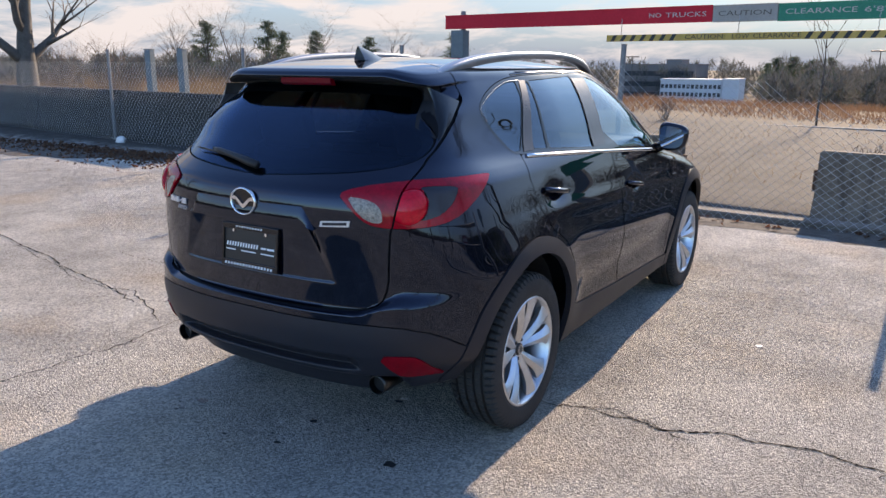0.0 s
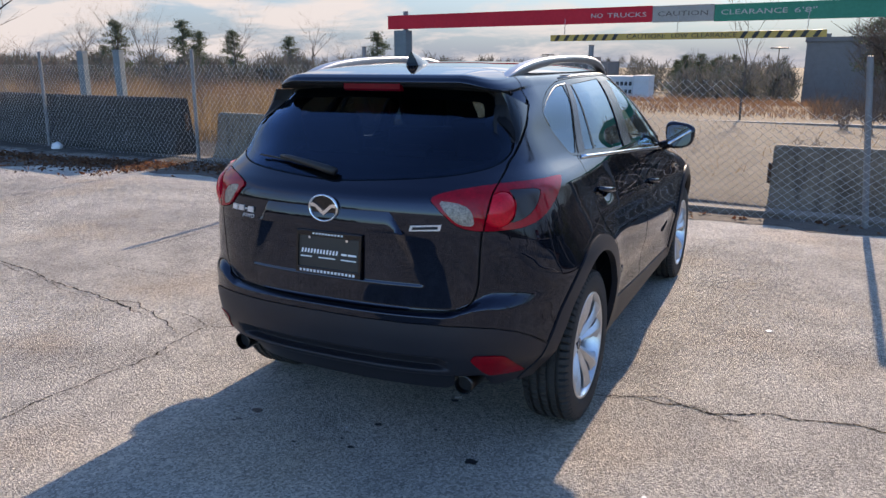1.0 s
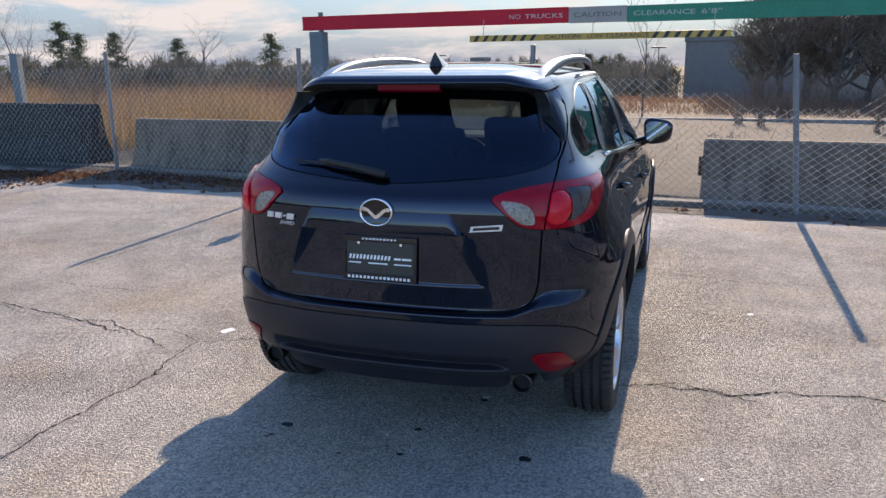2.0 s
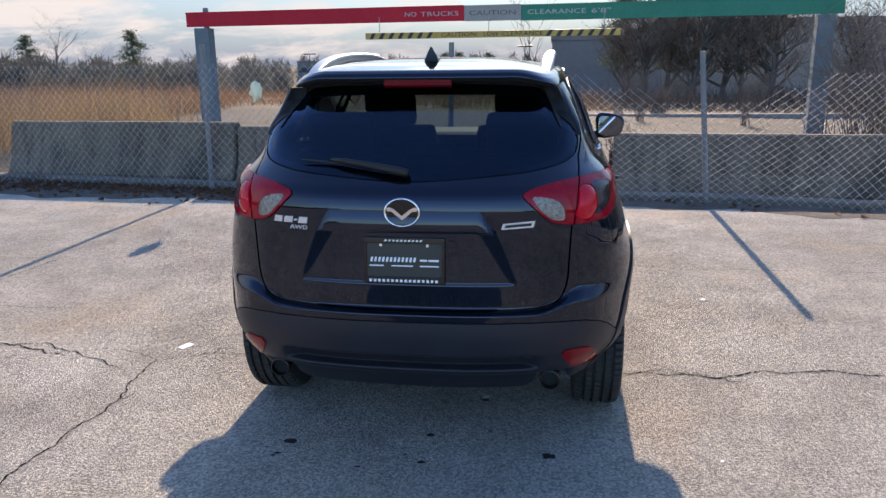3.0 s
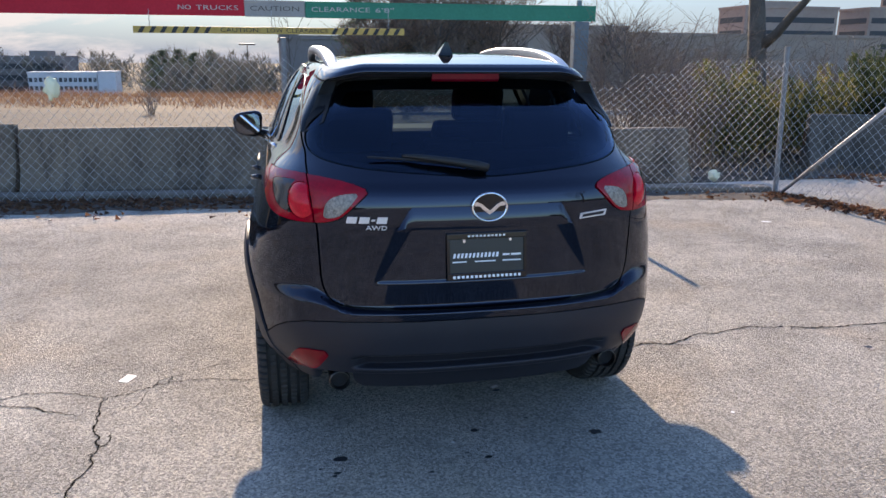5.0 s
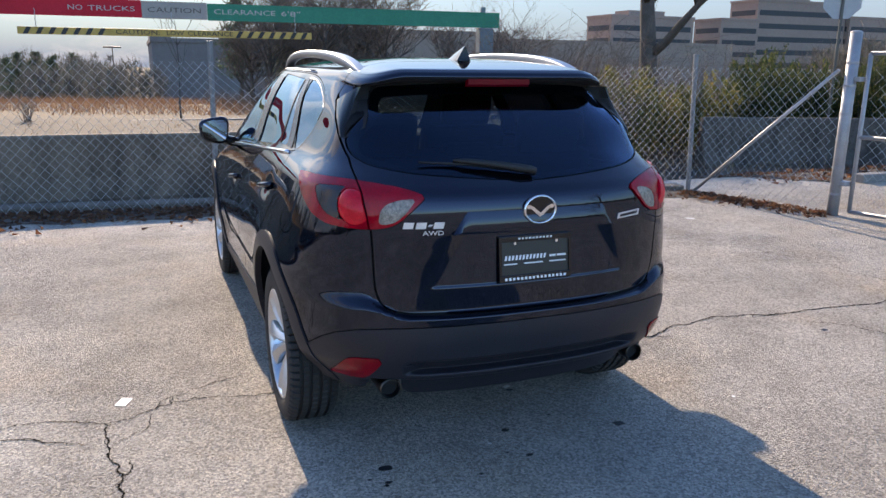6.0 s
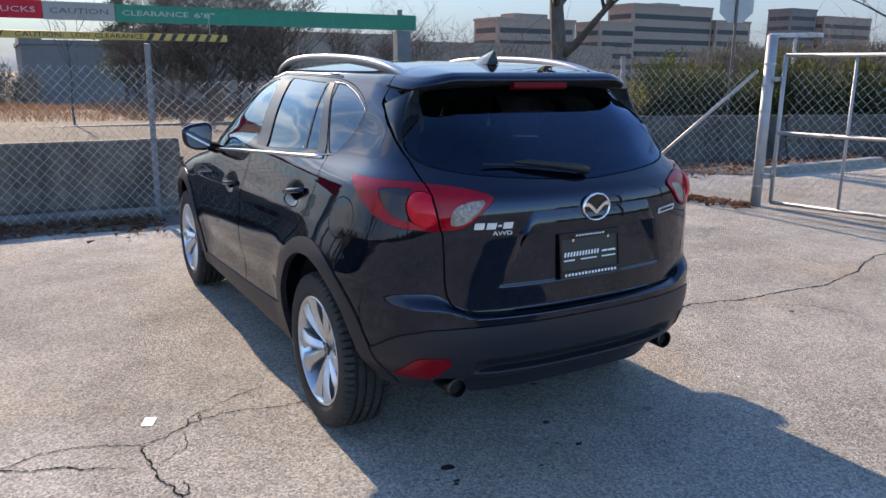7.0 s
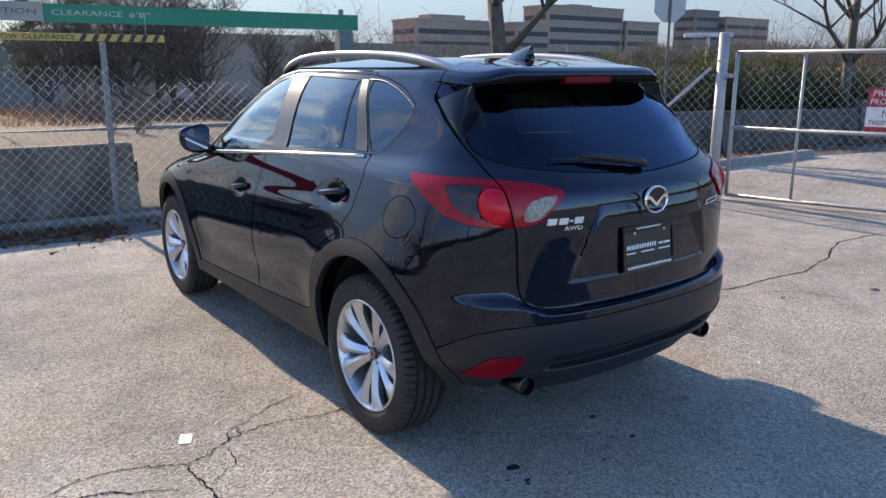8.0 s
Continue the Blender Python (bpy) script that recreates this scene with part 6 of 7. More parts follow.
def revolve(prof, n=96, axis_x=True):
    """Vertices and faces of a closed or open profile of (along, radius) turned about x."""
    v, f, m = [], [], len(prof)
    for k in range(n):
        a = 2 * math.pi * k / n
        for u, r in prof:
            v.append((u, r * math.cos(a), r * math.sin(a)))
    for k in range(n):
        k2 = (k + 1) % n
        for i in range(m - 1):
            f.append((k * m + i, k * m + i + 1, k2 * m + i + 1, k2 * m + i))
    return v, f


def tyre_mesh():
    """225/55 R19: rounded walls, four round grooves and cut shoulders. Outer side at +x."""
    groove = []
    for c in (-0.062, -0.021, 0.021, 0.062):
        groove += [(c - 0.0080, 0.363), (c - 0.0072, 0.348), (c + 0.0072, 0.348), (c + 0.0080, 0.363)]
    prof = [(-0.095, 0.250), (-0.107, 0.268), (-0.1125, 0.302), (-0.109, 0.335), (-0.100, 0.353), (-0.086, 0.3605)]
    prof += groove
    prof += [(0.086, 0.3605), (0.100, 0.353), (0.109, 0.335), (0.1125, 0.302), (0.110, 0.286), (0.1105, 0.282), (0.107, 0.264), (0.097, 0.248)]
    n = 340
    v, f = revolve(prof, n)
    m = len(prof)
    out = []
    for k in range(n):
        for i in range(m):
            u, y, z = v[k * m + i]
            if k % 5 == 0 and i in (4, 5, 6, m - 9, m - 8, m - 7):
                y, z = y * 0.958, z * 0.958
            elif (k + 2) % 5 == 0 and 9 <= i <= m - 13 and i % 4 in (1, 2):
                y, z = y * 0.985, z * 0.985
            out.append((u, y, z))
    return out, f


def spoke_mesh():
    """Five pairs of broad spokes with a raised spine, leaning apart and flaring into the rim."""
    bm = bmesh.new()
    for k in range(5):
        for s in (-1, 1):
            a0, a1 = 2 * math.pi * k / 5 + s * 0.20, 2 * math.pi * k / 5 + s * 0.262
            rows = []
            for t in np.linspace(0, 1, 11):
                r = 0.036 + t * 0.208
                a = a0 + (a1 - a0) * t ** 0.8
                w = 0.0165 + 0.019 * t + 0.026 * max(0.0, (t - 0.66) / 0.34) ** 1.8
                x = 0.050 + 0.046 * t + 0.010 * math.sin(math.pi * t)
                c, e = Vector((0, math.cos(a), math.sin(a))), Vector((0, -math.sin(a), math.cos(a)))
                lo = x - 0.030 - 0.012 * (1 - t)
                ring = [(lo, -w * 0.9), (x - 0.012, -w), (x - 0.006, -w * 0.80), (x + 0.006, -s * w * 0.15), (x - 0.006, w * 0.80), (x - 0.012, w), (lo, w * 0.9)]
                rows.append([bm.verts.new(c * r + e * b + Vector((q, 0, 0))) for q, b in ring])
            for p, q in zip(rows, rows[1:]):
                for i in range(len(p)):
                    j = (i + 1) % len(p)
                    bm.faces.new((p[i], p[j], q[j], q[i]))
            bm.faces.new(rows[0]), bm.faces.new(rows[-1][::-1])
    bmesh.ops.recalc_face_normals(bm, faces=bm.faces)
    return bm


def fit_wheel(x, y, side):
    """A wheel with its outer side away from the car."""
    barrel = [(-0.10, 0.250), (-0.10, 0.238), (-0.04, 0.220), (0.03, 0.222), (0.078, 0.236), (0.100, 0.243), (0.106, 0.248), (0.104, 0.255), (0.092, 0.257)]
    w = raw("wheel", *revolve(barrel, 96), ALLOY, car, "silver alloy wheel with paired spokes and black tyre", True)
    w.matrix_basis = pose(x, y, 0.362, 17 * side, 0, 0 if side > 0 else 180)
    raw("tyre", *tyre_mesh(), RUBBER, w, "black tyre with ribbed tread", True).data.set_sharp_from_angle(angle=radians(28))
    sp = part("spokes", spoke_mesh(), ALLOY, w, "", True)
    sp.data.set_sharp_from_angle(angle=radians(24))
    hub = bmesh.new()
    rod(hub, (0.0, 0, 0), (0.050, 0, 0), 0.070, 0.062, 40)
    part("hub", hub, ALLOY, w, "", True).data.set_sharp_from_angle(angle=radians(30))
    cap = bmesh.new()
    rod(cap, (0.046, 0, 0), (0.060, 0, 0), 0.030, 0.027, 32)
    part("centre_cap", cap, STEEL, w, "dark centre cap")
    ring = [(0.059, 0.020), (0.063, 0.020), (0.063, 0.016), (0.059, 0.016)]
    raw("cap_ring", *revolve(ring, 32), CHROME, w, "chrome ring")
    for k in range(5):
        a = 2 * math.pi * (k + 0.5) / 5
        nut = bmesh.new()
        rod(nut, (0.030, 0.046 * math.cos(a), 0.045 * math.sin(a)), (0.055, 0.046 * math.cos(a), 0.046 * math.sin(a)), 0.0095, 0.008, 6)
        part("wheel_nut", nut, STEEL, w)
    disc = [(-0.045, 0.06), (-0.035, 0.15), (-0.035, 0.16), (-0.055, 0.16), (-0.055, 0.06)]
    raw("brake_disc", *revolve(disc, 48), STEEL, w, "dull steel brake disc")
    back = bmesh.new()
    rod(back, (-0.095, 0, 0), (-0.06, 0, 0), 0.225, n=40)
    part("backplate", back, UNDER, w)


for side in (1, -1):
    for ya in AXLES:
        fit_wheel(side * 0.792, ya, side)

# inner lining, floor and wheel housings keep light from passing through
lv, lt = clip(SKIN_V, SKIN_T, -lower_field(SKIN_V))
lv, lt = clip(lv, lt, -arch_field(lv, 0.435))
lv, lt = clip(lv, lt, -(from_rear(WINDOW_REAR, y_max=1.0)(lv) + 0.03))
lv, lt = clip(lv, lt, -(from_front(WINDSCREEN)(lv) + 0.02))
for s in (1, -1):
    lv, lt = clip(lv, lt, -(from_side(OPENING, s)(lv) + 0.018))
panel("inner_lining", lv, lt, UNDER, car, "", -0.019, 0.0)
bm = bmesh.new()
box(bm, (-0.56, 0.62, 0.27), (0.56, 4.30, 0.31))
box(bm, (-0.50, 0.44, 0.36), (0.50, 0.64, 0.38))
box(bm, (-0.84, 1.30, 0.255), (0.84, 3.10, 0.30))
box(bm, (-0.50, 0.22, 0.405), (0.50, 0.42, 0.42))
part("floor_pan", bm, UNDER, car)
for s in (1, -1):
    for ya in AXLES:
        v, f, n = [], [], 28
        for k in range(n + 1):
            a = radians(6 + 168 * k / n)
            for x, r in ((0.83, 0.437), (0.56, 0.437), (0.56, 0.0)):
                v.append((s * x, ya + r * math.cos(a), ARCH_Z + r * math.sin(a)))
        for k in range(n):
            for i in range(2):
                f.append((k * 3 + i, k * 3 + i + 1, k * 3 + i + 4, k * 3 + i + 3))
        raw("wheel_housing", v, f, UNDER, car)
bm = bmesh.new()
rod(bm, (-0.42, 0.40, 0.40), (0.42, 0.40, 0.40), 0.06, n=20)
part("silencer", bm, STEEL, car, "dull steel exhaust silencer")
for s in (1, -1):
    tip = [(0.0, 0.0365), (0.0, 0.040), (0.012, 0.0415), (0.20, 0.0405), (0.20, 0.036), (0.02, 0.036), (0.0, 0.0365)]
    p = raw("exhaust_tip", *revolve(tip, 40), TIP_STEEL, car, "dark steel exhaust tip", True)
    p.matrix_basis = pose(s * 0.573, 0.168, 0.388, 0, 0, 90)
    # dark plug just inside the tip, its colour painting the shade of a hollow bore
    bore_plug = bmesh.new()
    rod(bore_plug, (0.030, 0, 0), (0.20, 0, 0), 0.0362, n=32)
    part("exhaust_bore", bore_plug, UNDER, p)

# tail: emblem, grip bar, badges, plate, wiper, brake lamp
def plate_on_tail(outline, depth):
    """A flat slab with an outline in x and z, laid against the tail."""
    bm = bmesh.new()
    top = [bm.verts.new((x, -depth, z)) for x, z in outline]
    low = [bm.verts.new((x, 0, z)) for x, z in outline]
    bm.faces.new(top)
    for i in range(len(outline)):
        j = (i + 1) % len(outline)
        bm.faces.new((top[i], low[i], low[j], top[j]))
    bmesh.ops.recalc_face_normals(bm, faces=bm.faces)
    return bm


grip = bmesh.new()
rows = []
for x in np.linspace(-0.352, 0.352, 61):
    y0 = tail_at(x, 1.05)
    zt = 1.103 - 0.086 * max(0.0, (abs(x) - 0.298) / 0.054)
    zb = 1.012
    zt = max(zt, zb + 0.005)
    h = zt - zb
    ring = [(y0 + 0.050, zb + 0.004), (y0 + 0.004, zb), (y0 - 0.012, zb + 0.004), (y0 - 0.014, zb + 0.2 * h), (y0 - 0.006, zb + 0.7 * h), (y0 + 0.001, zt - 0.003), (y0 + 0.010, zt)]
    rows.append([grip.verts.new((x, a, b)) for a, b in ring])
for p, q in zip(rows, rows[1:]):
    for i in range(len(p) - 1):
        grip.faces.new((p[i], q[i], q[i + 1], p[i + 1]))
grip.faces.new(rows[0][::-1]), grip.faces.new(rows[-1])
bmesh.ops.recalc_face_normals(grip, faces=grip.faces)
grip_bar = part("tailgate_grip", grip, PAINT, car, "gloss black grip bar over the plate", True)
grip_bar.data.set_sharp_from_angle(angle=radians(35))

ev, ef = [], []
N = 64
for k in range(N):
    a = 2 * math.pi * k / N
    c, e = math.cos(a), math.sin(a)
    for q, d in ((1.0, 0.0), (1.0, 0.008), (0.93, 0.013), (0.86, 0.008), (0.86, 0.0)):
        ev.append((0.0715 * q * c, -d, 0.0565 * q * e))
for k in range(N):
    for i in range(4):
        ef.append((k * 5 + i, k * 5 + i + 1, ((k + 1) % N) * 5 + i + 1, ((k + 1) % N) * 5 + i))
emblem = raw("emblem", ev, ef, CHROME, car, "chrome oval emblem", True)
emblem.matrix_basis = pose(0, tail_at(0, 1.096) - 0.003, 1.096, -2)
wing = plate_on_tail([(-0.064, 0.016), (-0.048, 0.020), (-0.030, 0.012), (-0.014, -0.002), (0, -0.013), (0.014, -0.002), (0.030, 0.012), (0.048, 0.020), (0.064, 0.016), (0.056, 0.004), (0.040, 0.004), (0.018, -0.016), (0, -0.029), (-0.018, -0.016), (-0.040, 0.004), (-0.056, 0.004)], 0.008)
part("emblem_bar", wing, CHROME, emblem)
disc = bmesh.new()
rod(disc, (0, 0.020, 0), (0, -0.002, 0), 1.0, n=48)
for v in disc.verts:
    v.co.x, v.co.z = v.co.x * 0.064, v.co.z * 0.050
part("emblem_back", disc, GLOSS_BLACK, emblem)

for x0, w in ((-0.532, 0.038), (-0.487, 0.038), (-0.443, 0.014), (-0.423, 0.038)):
    h = 0.024 if w > 0.02 else 0.007
    q = [(-0.003, -h / 2), (w - 0.003, -h / 2), (w + 0.003, h / 2), (0.003, h / 2)]
    b = part("badge_bar", plate_on_tail(q, 0.005), BADGE, car, "silver badge bar")
    b.matrix_basis = Matrix.Translation((x0, tail_at(x0, 1.05) - 0.001, 1.052)) @ Matrix.Rotation(math.atan2(tail_at(x0 + w, 1.05) - tail_at(x0, 1.05), w), 4, "Z")
lettering("AWD", 0.024, BADGE, car, pose(-0.425, tail_at(-0.425, 1.022) - 0.002, 1.022, 90, 0, math.degrees(math.atan2(tail_at(-0.39, 1.022) - tail_at(-0.47, 1.022), 0.08))), "chrome drive badge", 0.002, wide=0.080)
sl = plate_on_tail([(0.374, 1.030), (0.498, 1.036), (0.504, 1.060), (0.380, 1.052)], 0.004)
b = part("engine_badge", sl, BADGE, car, "silver engine badge plate")
b.matrix_basis = Matrix.Translation((0.435, tail_at(0.435, 1.05) - 0.001, 0)) @ Matrix.Rotation(math.atan2(tail_at(0.49, 1.05) - tail_at(0.38, 1.05), 0.11), 4, "Z") @ Matrix.Translation((-0.435, 0, 0))
bar_ = plate_on_tail([(0.386, 1.036), (0.488, 1.042), (0.491, 1.053), (0.389, 1.047)], 0.0015)
part("badge_print", bar_, CLADDING, b).location = (0, -0.004, 0)

pl = thing("number_plate", "black dealer plate with white print in a black frame", "number plate", (CAR_X, CAR_Y + 0.080, 0.901))
pl.matrix_world = pose(CAR_X, CAR_Y + 0.080, 0.901, -6.5, 0, 0)
bm = bmesh.new()
box(bm, (-0.152, -0.003, -0.078), (0.152, 0.004, 0.078), 0.002)
part("plate", bm, material("plate_black", (0.012, 0.012, 0.013), 0.35), pl)
bm = bmesh.new()
box(bm, (-0.160, -0.009, 0.066), (0.160, 0.003, 0.090), 0.003)
box(bm, (-0.160, -0.009, -0.092), (0.160, 0.003, -0.064), 0.003)
box(bm, (-0.160, -0.009, -0.066), (-0.148, 0.003, 0.068), 0.002)
box(bm, (0.148, -0.009, -0.066), (0.160, 0.003, 0.068), 0.002)
part("frame", bm, GLOSS_BLACK, pl, "black plastic plate frame")


def print_bar(x0, z0, x1, z1, y, slant=0.0):
    bm = bmesh.new()
    vs = [bm.verts.new(c) for c in ((x0, y, z0), (x1, y, z0), (x1 + slant, y, z1), (x0 + slant, y, z1))]
    bm.faces.new(vs)
    part("print_bar", bm, WHITE_PAINT, pl, "white print")


for i in range(12):
    print_bar(-0.136 + i * 0.0155, -0.006, -0.127 + i * 0.0155, 0.012, -0.0042, 0.004)
for x0, x1 in ((0.062, 0.090), (0.095, 0.136)):
    print_bar(x0, -0.003, x1, 0.005, -0.0042, 0.001)
for x0, x1 in ((-0.138, -0.082), (-0.050, 0.034), (0.062, 0.136)):
    print_bar(x0, -0.024, x1, -0.019, -0.0042)
for i in range(16):
    x0 = -0.138 + i * 0.0174
    print_bar(x0, -0.085, x0 + 0.0105, -0.0745, -0.0096)
for i in range(10):
    print_bar(-0.078 + i * 0.0155, 0.0745, -0.069 + i * 0.0155, 0.0815, -0.0096, 0.002)
for s in (-1, 1):
    sc = bmesh.new()
    rod(sc, (s * 0.092, -0.010, 0.060), (s * 0.092, 0.0, 0.060), 0.006, n=12)
    part("screw", sc, CHROME, pl, "bright screw")

# rear wiper: arm from the pivot, blade to the side
def on_glass(x, z, out):
    return (x, tail_at(x, z) - out, z + out * 0.6)


wv, wf = tube_mesh([[(on_glass(0.012, 1.224, 0.016), 0.017), (on_glass(-0.03, 1.230, 0.024), 0.018), (on_glass(-0.14, 1.247, 0.024), 0.014), (on_glass(-0.26, 1.262, 0.024), 0.011), (on_glass(-0.31, 1.268, 0.016), 0.006)]], 8)
arm = raw("rear_wiper", wv, wf, TRIM, car, "black rear wiper arm and blade", True)
wv, wf = tube_mesh([[(on_glass(-0.10, 1.236, 0.012), 0.006), (on_glass(-0.25, 1.256, 0.012), 0.006), (on_glass(-0.44, 1.266, 0.012), 0.004)]], 6)
raw("wiper_blade", wv, wf, TRIM, arm, "", True)

bl = bmesh.new()
rows = []
for x in np.linspace(-0.142, 0.142, 13):
    y0 = tail_at(x, 1.575)
    rows.append([bl.verts.new((x, a, b)) for a, b in ((y0 + 0.03, 1.545), (y0 + 0.006, 1.547), (y0 - 0.006, 1.556), (y0 - 0.007, 1.578), (y0 + 0.01, 1.582))])
for p, q in zip(rows, rows[1:]):
    for i in range(4):
        bl.faces.new((p[i], q[i], q[i + 1], p[i + 1]))
bl.faces.new(rows[0][::-1]), bl.faces.new(rows[-1])
bmesh.ops.recalc_face_normals(bl, faces=bl.faces)
part("high_brake_lamp", bl, BRAKE_RED, car, "dull red high brake lamp under the spoiler")

# roof: fin and rails
fv, ff = [], []
for i, t in enumerate(np.linspace(0, 1, 9)):
    y = 0.83 + 0.18 * t
    hgt = 0.066 * (1 - t) ** 0.75 if t > 0.0 else 0.066
    w = 0.034 * (0.35 + 0.65 * math.sin(math.pi * min(0.5 + 0.5 * t, 1)) ** 0.5) if t < 1 else 0.008
    z0 = 1.652 + 0.004 * t
    for a in np.linspace(0, math.pi, 9):
        c, e = math.cos(a), math.sin(a)
        up = e ** 0.8
        fv.append((w * c * (1 - 0.75 * up), y - 0.010 * up * (1 - t), z0 + hgt * up))
for i in range(8):
    for k in range(8):
        ff.append((i * 9 + k, i * 9 + k + 1, (i + 1) * 9 + k + 1, (i + 1) * 9 + k))
ff.append(tuple(range(9)))
fin = raw("aerial_fin", fv, ff, PAINT, car, "gloss black shark-fin aerial", True)
bm = bmesh.new()
bm.from_mesh(fin.data)
bmesh.ops.recalc_face_normals(bm, faces=bm.faces)
bm.to_mesh(fin.data)
bm.free()
fin.data.set_sharp_from_angle(angle=radians(40))
for s in (1, -1):
    path = [(0.524, 0.66, 1.588), (0.528, 0.78, 1.622), (0.533, 0.96, 1.650), (0.540, 1.20, 1.671), (0.545, 1.60, 1.683), (0.542, 1.92, 1.678), (0.538, 2.12, 1.662), (0.532, 2.28, 1.630), (0.526, 2.40, 1.582)]
    girth = [(0.020, 0.010), (0.030, 0.020), (0.031, 0.025), (0.028, 0.022), (0.026, 0.020), (0.026, 0.020), (0.027, 0.021), (0.026, 0.021), (0.022, 0.012)]
    rv, rf, m = [], [], 10
    for i, (x, y, z) in enumerate(path):
        hw, hh = girth[i]
        for j in range(m):
            a = 2 * math.pi * j / m
            c, e = math.cos(a), math.sin(a)
            rv.append((s * (x + hw * math.copysign(abs(c) ** 0.5, c)), y, z + hh * math.copysign(abs(e) ** 0.5, e)))
    for i in range(len(path) - 1):
        for j in range(m):
            rf.append((i * m + j, i * m + (j + 1) % m, (i + 1) * m + (j + 1) % m, (i + 1) * m + j))
    rf += [tuple(range(m)), tuple((len(path) - 1) * m + j for j in range(m))]
    rail = raw("roof_rail", rv, rf, SATIN, car, "satin silver roof rail", True)
    md = rail.modifiers.new("round", "SUBSURF")
    md.levels = md.render_levels = 2
    # bright strips along the windows
    low = [(y, 1.098 + (2.9 - y) * 0.0725 + 0.006 * math.sin((2.9 - y) * 1.6)) for y in np.linspace(2.88, 1.04, 26)]
    wv, wf = tube_mesh([[((s * (side_at(y, z) + 0.001), y, z), 0.0105) for y, z in low]], 8)
    raw("window_strip", wv, wf, CHROME, car, "chrome window strip", True)
    top = [(2.86, 1.165), (2.68, 1.325), (2.45, 1.478), (2.25, 1.567), (2.05, 1.598), (1.7, 1.600), (1.4, 1.596), (1.2, 1.590)]
    wv, wf = tube_mesh([[((s * (side_at(y, z) + 0.001), y, z), 0.0055) for y, z in top]], 6)
    raw("window_strip", wv, wf, SATIN, car, "satin window strip", True)
    edge_line = [(1.235, 1.563), (1.16, 1.561), (1.10, 1.555), (1.0, 1.528), (0.90, 1.492), (0.84, 1.464), (0.815, 1.448), (0.818, 1.430), (0.84, 1.39)]
    wv, wf = tube_mesh([[((s * (skin_x(y, z) + 0.0), y, z), 0.0017) for y, z in edge_line]], 5)
    raw("window_strip", wv, wf, SATIN, car, "satin strip round the quarter window", True)
    # pillar covers
    for a, b in (((1.978, 2.024), (1.794, 1.852)), ((1.128, 1.296), (1.040, 1.242))):
        pv, pf = [], []
        for t in np.linspace(0, 1, 9):
            z = 1.212 + 0.35 * t + (0.04 if a[0] < 1.5 else 0) * (1 - t)
            for y in (a[0] + (a[1] - a[0]) * t, b[0] + (b[1] - b[0]) * t):
                pv.append((s * (side_at(y, z) + 0.002), y, z))
        for i in range(8):
            pf.append((2 * i, 2 * i + 1, 2 * i + 3, 2 * i + 2))
        raw("pillar_cover", pv, pf, PILLAR, car, "grey sheen pillar cover", True)
    # handles
    for hy, hz in HANDLES:
        pth = []
        for t in np.linspace(0, 1, 9):
            y = hy + 0.115 - 0.23 * t
            z = hz + 0.004 + 0.035 * (t - 0.5)
            pth.append(((s * (side_at(y, z) + 0.004 + 0.030 * math.sin(math.pi * t) ** 0.5), y, z), 0.0135 - 0.003 * abs(t - 0.5)))
        hv, hf = tube_mesh([pth], 10)
        raw("door_handle", hv, hf, PAINT, car, "", True)
    # door mirror
    mv, mf, nu, nv = [], [], 24, 12
    for i in range(nv + 1):
        b = math.pi * i / nv
        for j in range(nu):
            a = 2 * math.pi * j / nu
            x, z, y = math.sin(b) * math.cos(a), math.sin(b) * math.sin(a), math.cos(b)
            x, z = math.copysign(abs(x) ** 0.6, x), math.copysign(abs(z) ** 0.6, z)
            yy = 0.10 * y if y > 0 else 0.030 * y
            mv.append((s * 0.958 + 0.096 * x * (1 + 0.10 * z), 2.795 + yy + 0.02 * x * s * -1, 1.19 + 0.086 * z * (1 - 0.16 * x * s)))
    for i in range(nv):
        for j in range(nu):
            mf.append((i * nu + j, i * nu + (j + 1) % nu, (i + 1) * nu + (j + 1) % nu, (i + 1) * nu + j))
    mir = raw("door_mirror", mv, mf, PAINT, car, "black door mirror with bright glass", True)
    g = bmesh.new()
    ring = []
    for a in np.linspace(0, 2 * math.pi, 33)[:-1]:
        c, e = math.cos(a), math.sin(a)
        dx, dz = 0.080 * math.copysign(abs(c) ** 0.6, c) * (1 + 0.08 * e), 0.069 * math.copysign(abs(e) ** 0.6, e) * (1 - 0.16 * s * c)
        ring.append(g.verts.new((s * 0.958 + dx, 2.748 - s * 0.22 * dx - 0.10 * dz, 1.19 + dz)))
    g.faces.new(ring)
    bmesh.ops.recalc_face_normals(g, faces=g.faces)
    part("mirror_pane", g, MIRROR, mir, "mirror glass")
    st = bmesh.new()
    rod(st, (s * 0.83, 2.86, 1.105), (s * 0.91, 2.82, 1.14), 0.035, 0.028, 12)
    part("mirror_stalk", st, GLOSS_BLACK, mir)

# inside
def soft_box(lo, hi, bevel):
    bm = bmesh.new()
    box(bm, lo, hi, bevel)
    return bm


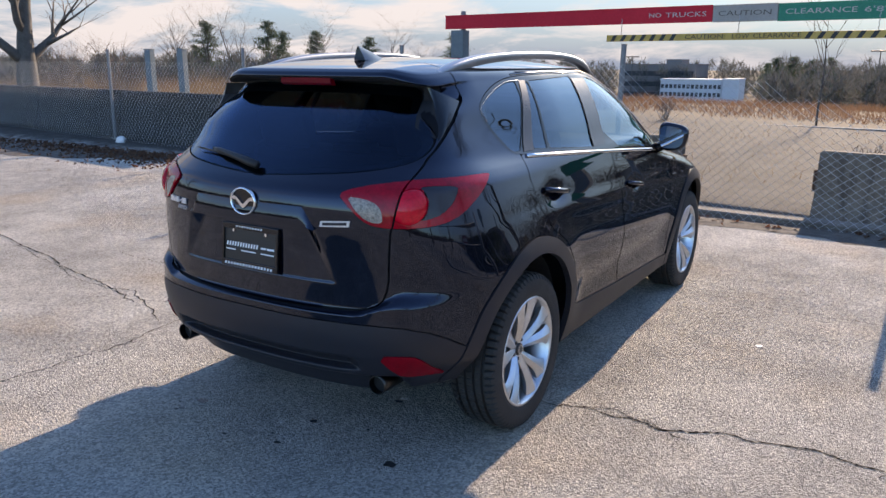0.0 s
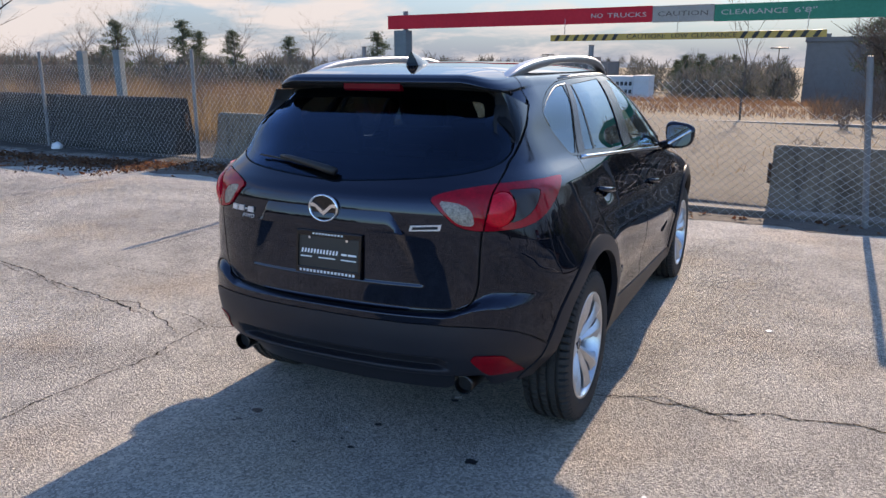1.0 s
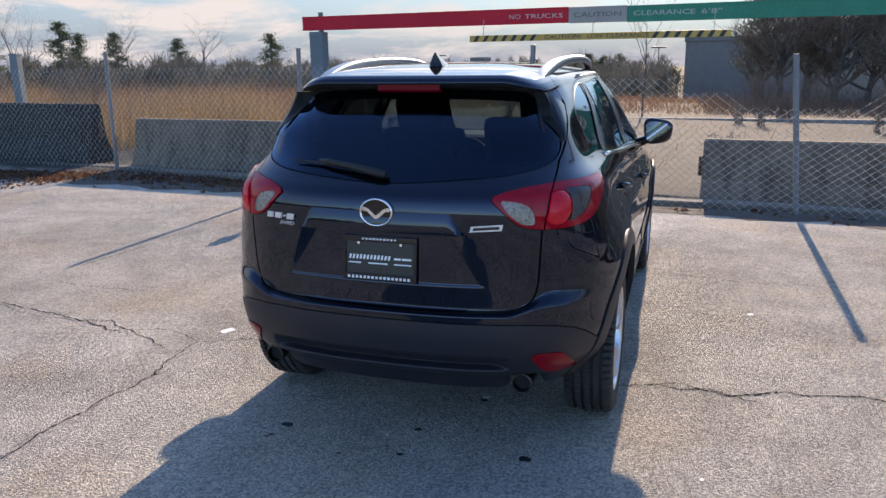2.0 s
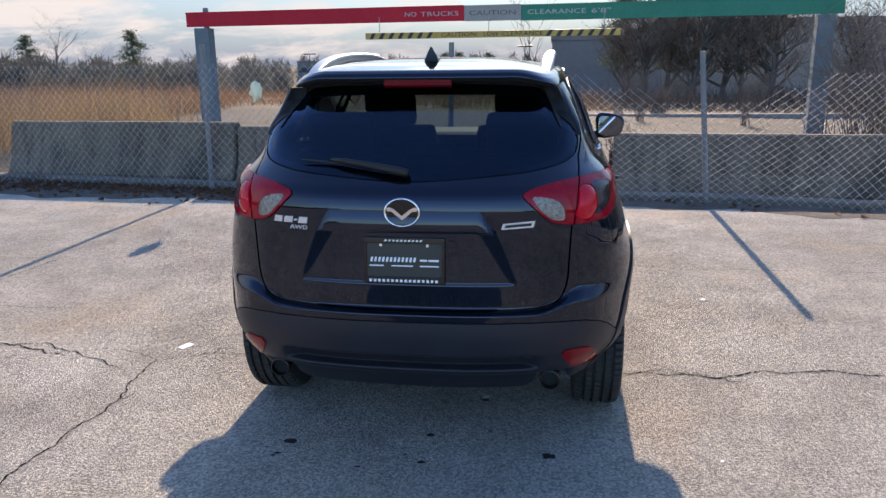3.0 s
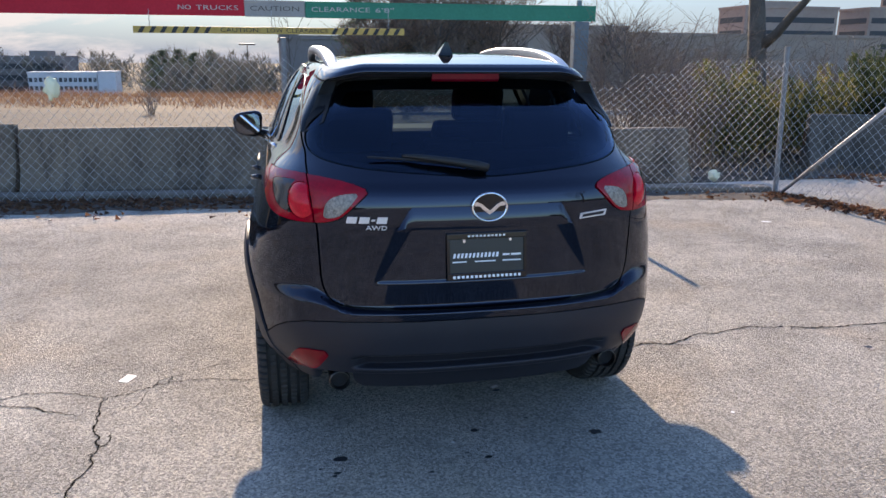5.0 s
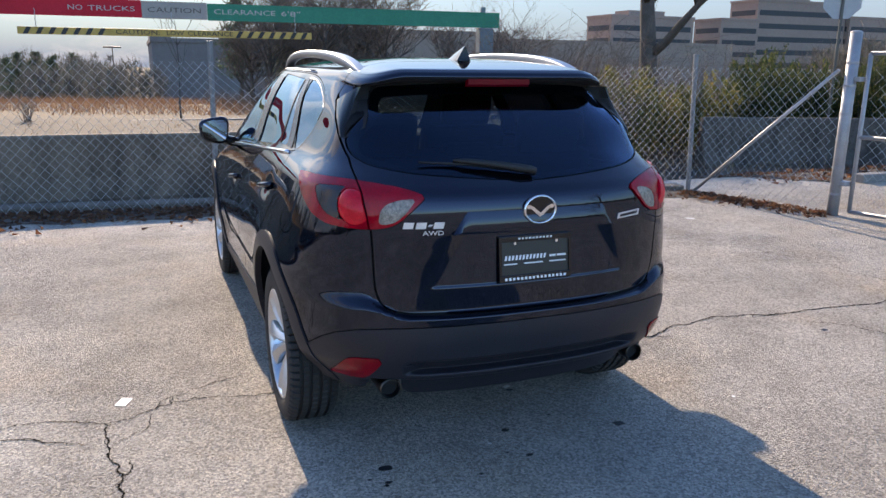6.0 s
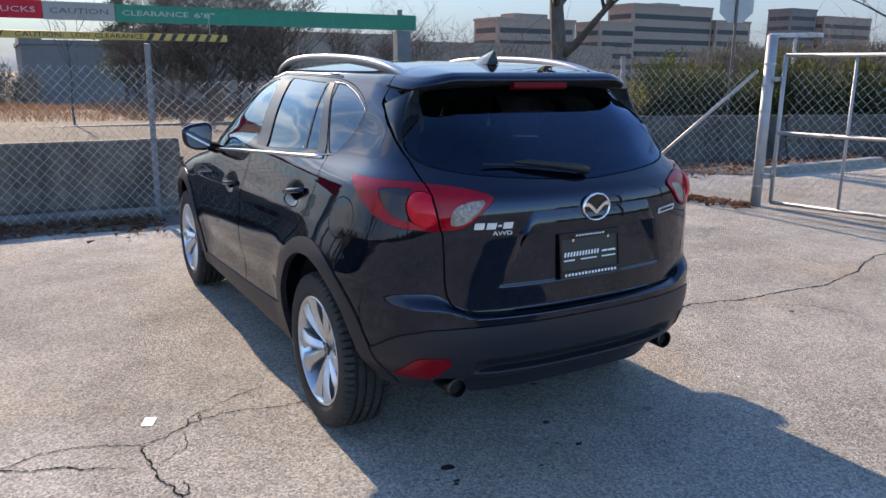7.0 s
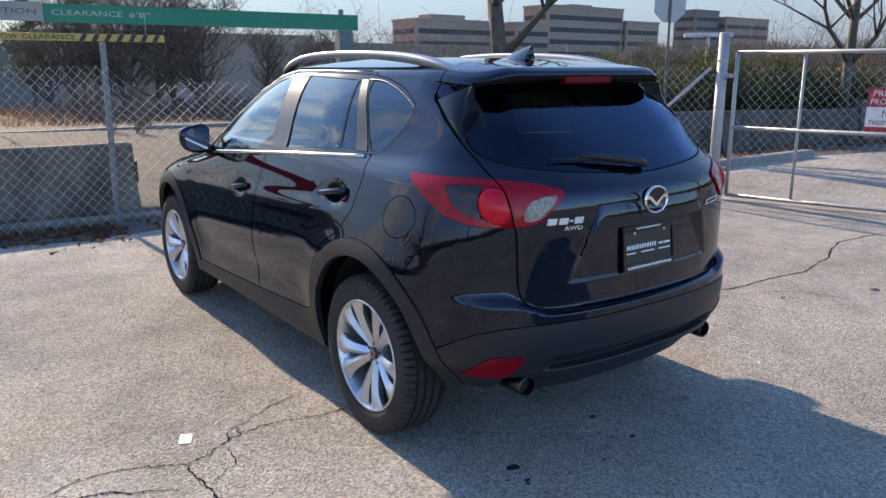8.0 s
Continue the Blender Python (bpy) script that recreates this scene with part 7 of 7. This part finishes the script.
part("headliner", soft_box((-0.56, 0.78, 1.50), (0.56, 2.45, 1.56), 0.02), SEAT, car)
part("dashboard", soft_box((-0.70, 2.72, 0.75), (0.70, 3.24, 1.145), 0.07), SEAT, car)
for s in (1, -1):
    seat = part("front_seat", soft_box((s * 0.36 - 0.25, 1.85, 0.55), (s * 0.36 + 0.25, 2.40, 0.72), 0.05), SEAT, car, "dark front seat")
    bk = soft_box((s * 0.38 - 0.26, -0.06, 0.0), (s * 0.38 + 0.26, 0.07, 0.64), 0.05)
    o = part("seat_back", bk, SEAT, seat)
    o.matrix_basis = pose(0, 1.86, 0.66, 14, 0, 0)
    hd = soft_box((s * 0.38 - 0.15, -0.05, 0.65), (s * 0.38 + 0.15, 0.05, 0.85), 0.04)
    o = part("headrest", hd, SEAT, seat)
    o.matrix_basis = pose(0, 1.86, 0.66, 14, 0, 0)
bench = part("rear_bench", soft_box((-0.66, 0.95, 0.55), (0.66, 1.45, 0.74), 0.05), SEAT, car, "dark rear bench")
o = part("bench_back", soft_box((-0.66, -0.06, 0.0), (0.66, 0.07, 0.61), 0.05), SEAT, bench)
o.matrix_basis = pose(0, 0.95, 0.66, 16, 0, 0)
for x in (-0.42, 0.0, 0.42):
    o = part("headrest", soft_box((x - (0.16 if x else 0.12), -0.04, 0.59), (x + (0.16 if x else 0.12), 0.05, 0.79 if x else 0.64), 0.035), SEAT, bench)
    o.matrix_basis = pose(0, 0.95, 0.66, 16, 0, 0)
sw = [((0.185 * math.cos(a), 0.0, 0.185 * math.sin(a)), 0.014) for a in np.linspace(0, 2 * math.pi, 33)]
v, f = tube_mesh([sw, [((-0.17, 0, 0), 0.014), ((0.17, 0, 0), 0.014)], [((0, 0, 0), 0.03), ((0, 0.0, -0.17), 0.014)]], 8)
o = raw("steering_wheel", v, f, TRIM, car, "", True)
o.matrix_basis = pose(-0.36, 2.50, 0.97, -25, 0, 0)
part("inner_mirror", soft_box((-0.11, 2.52, 1.47), (0.11, 2.55, 1.53), 0.012), GLOSS_BLACK, car)
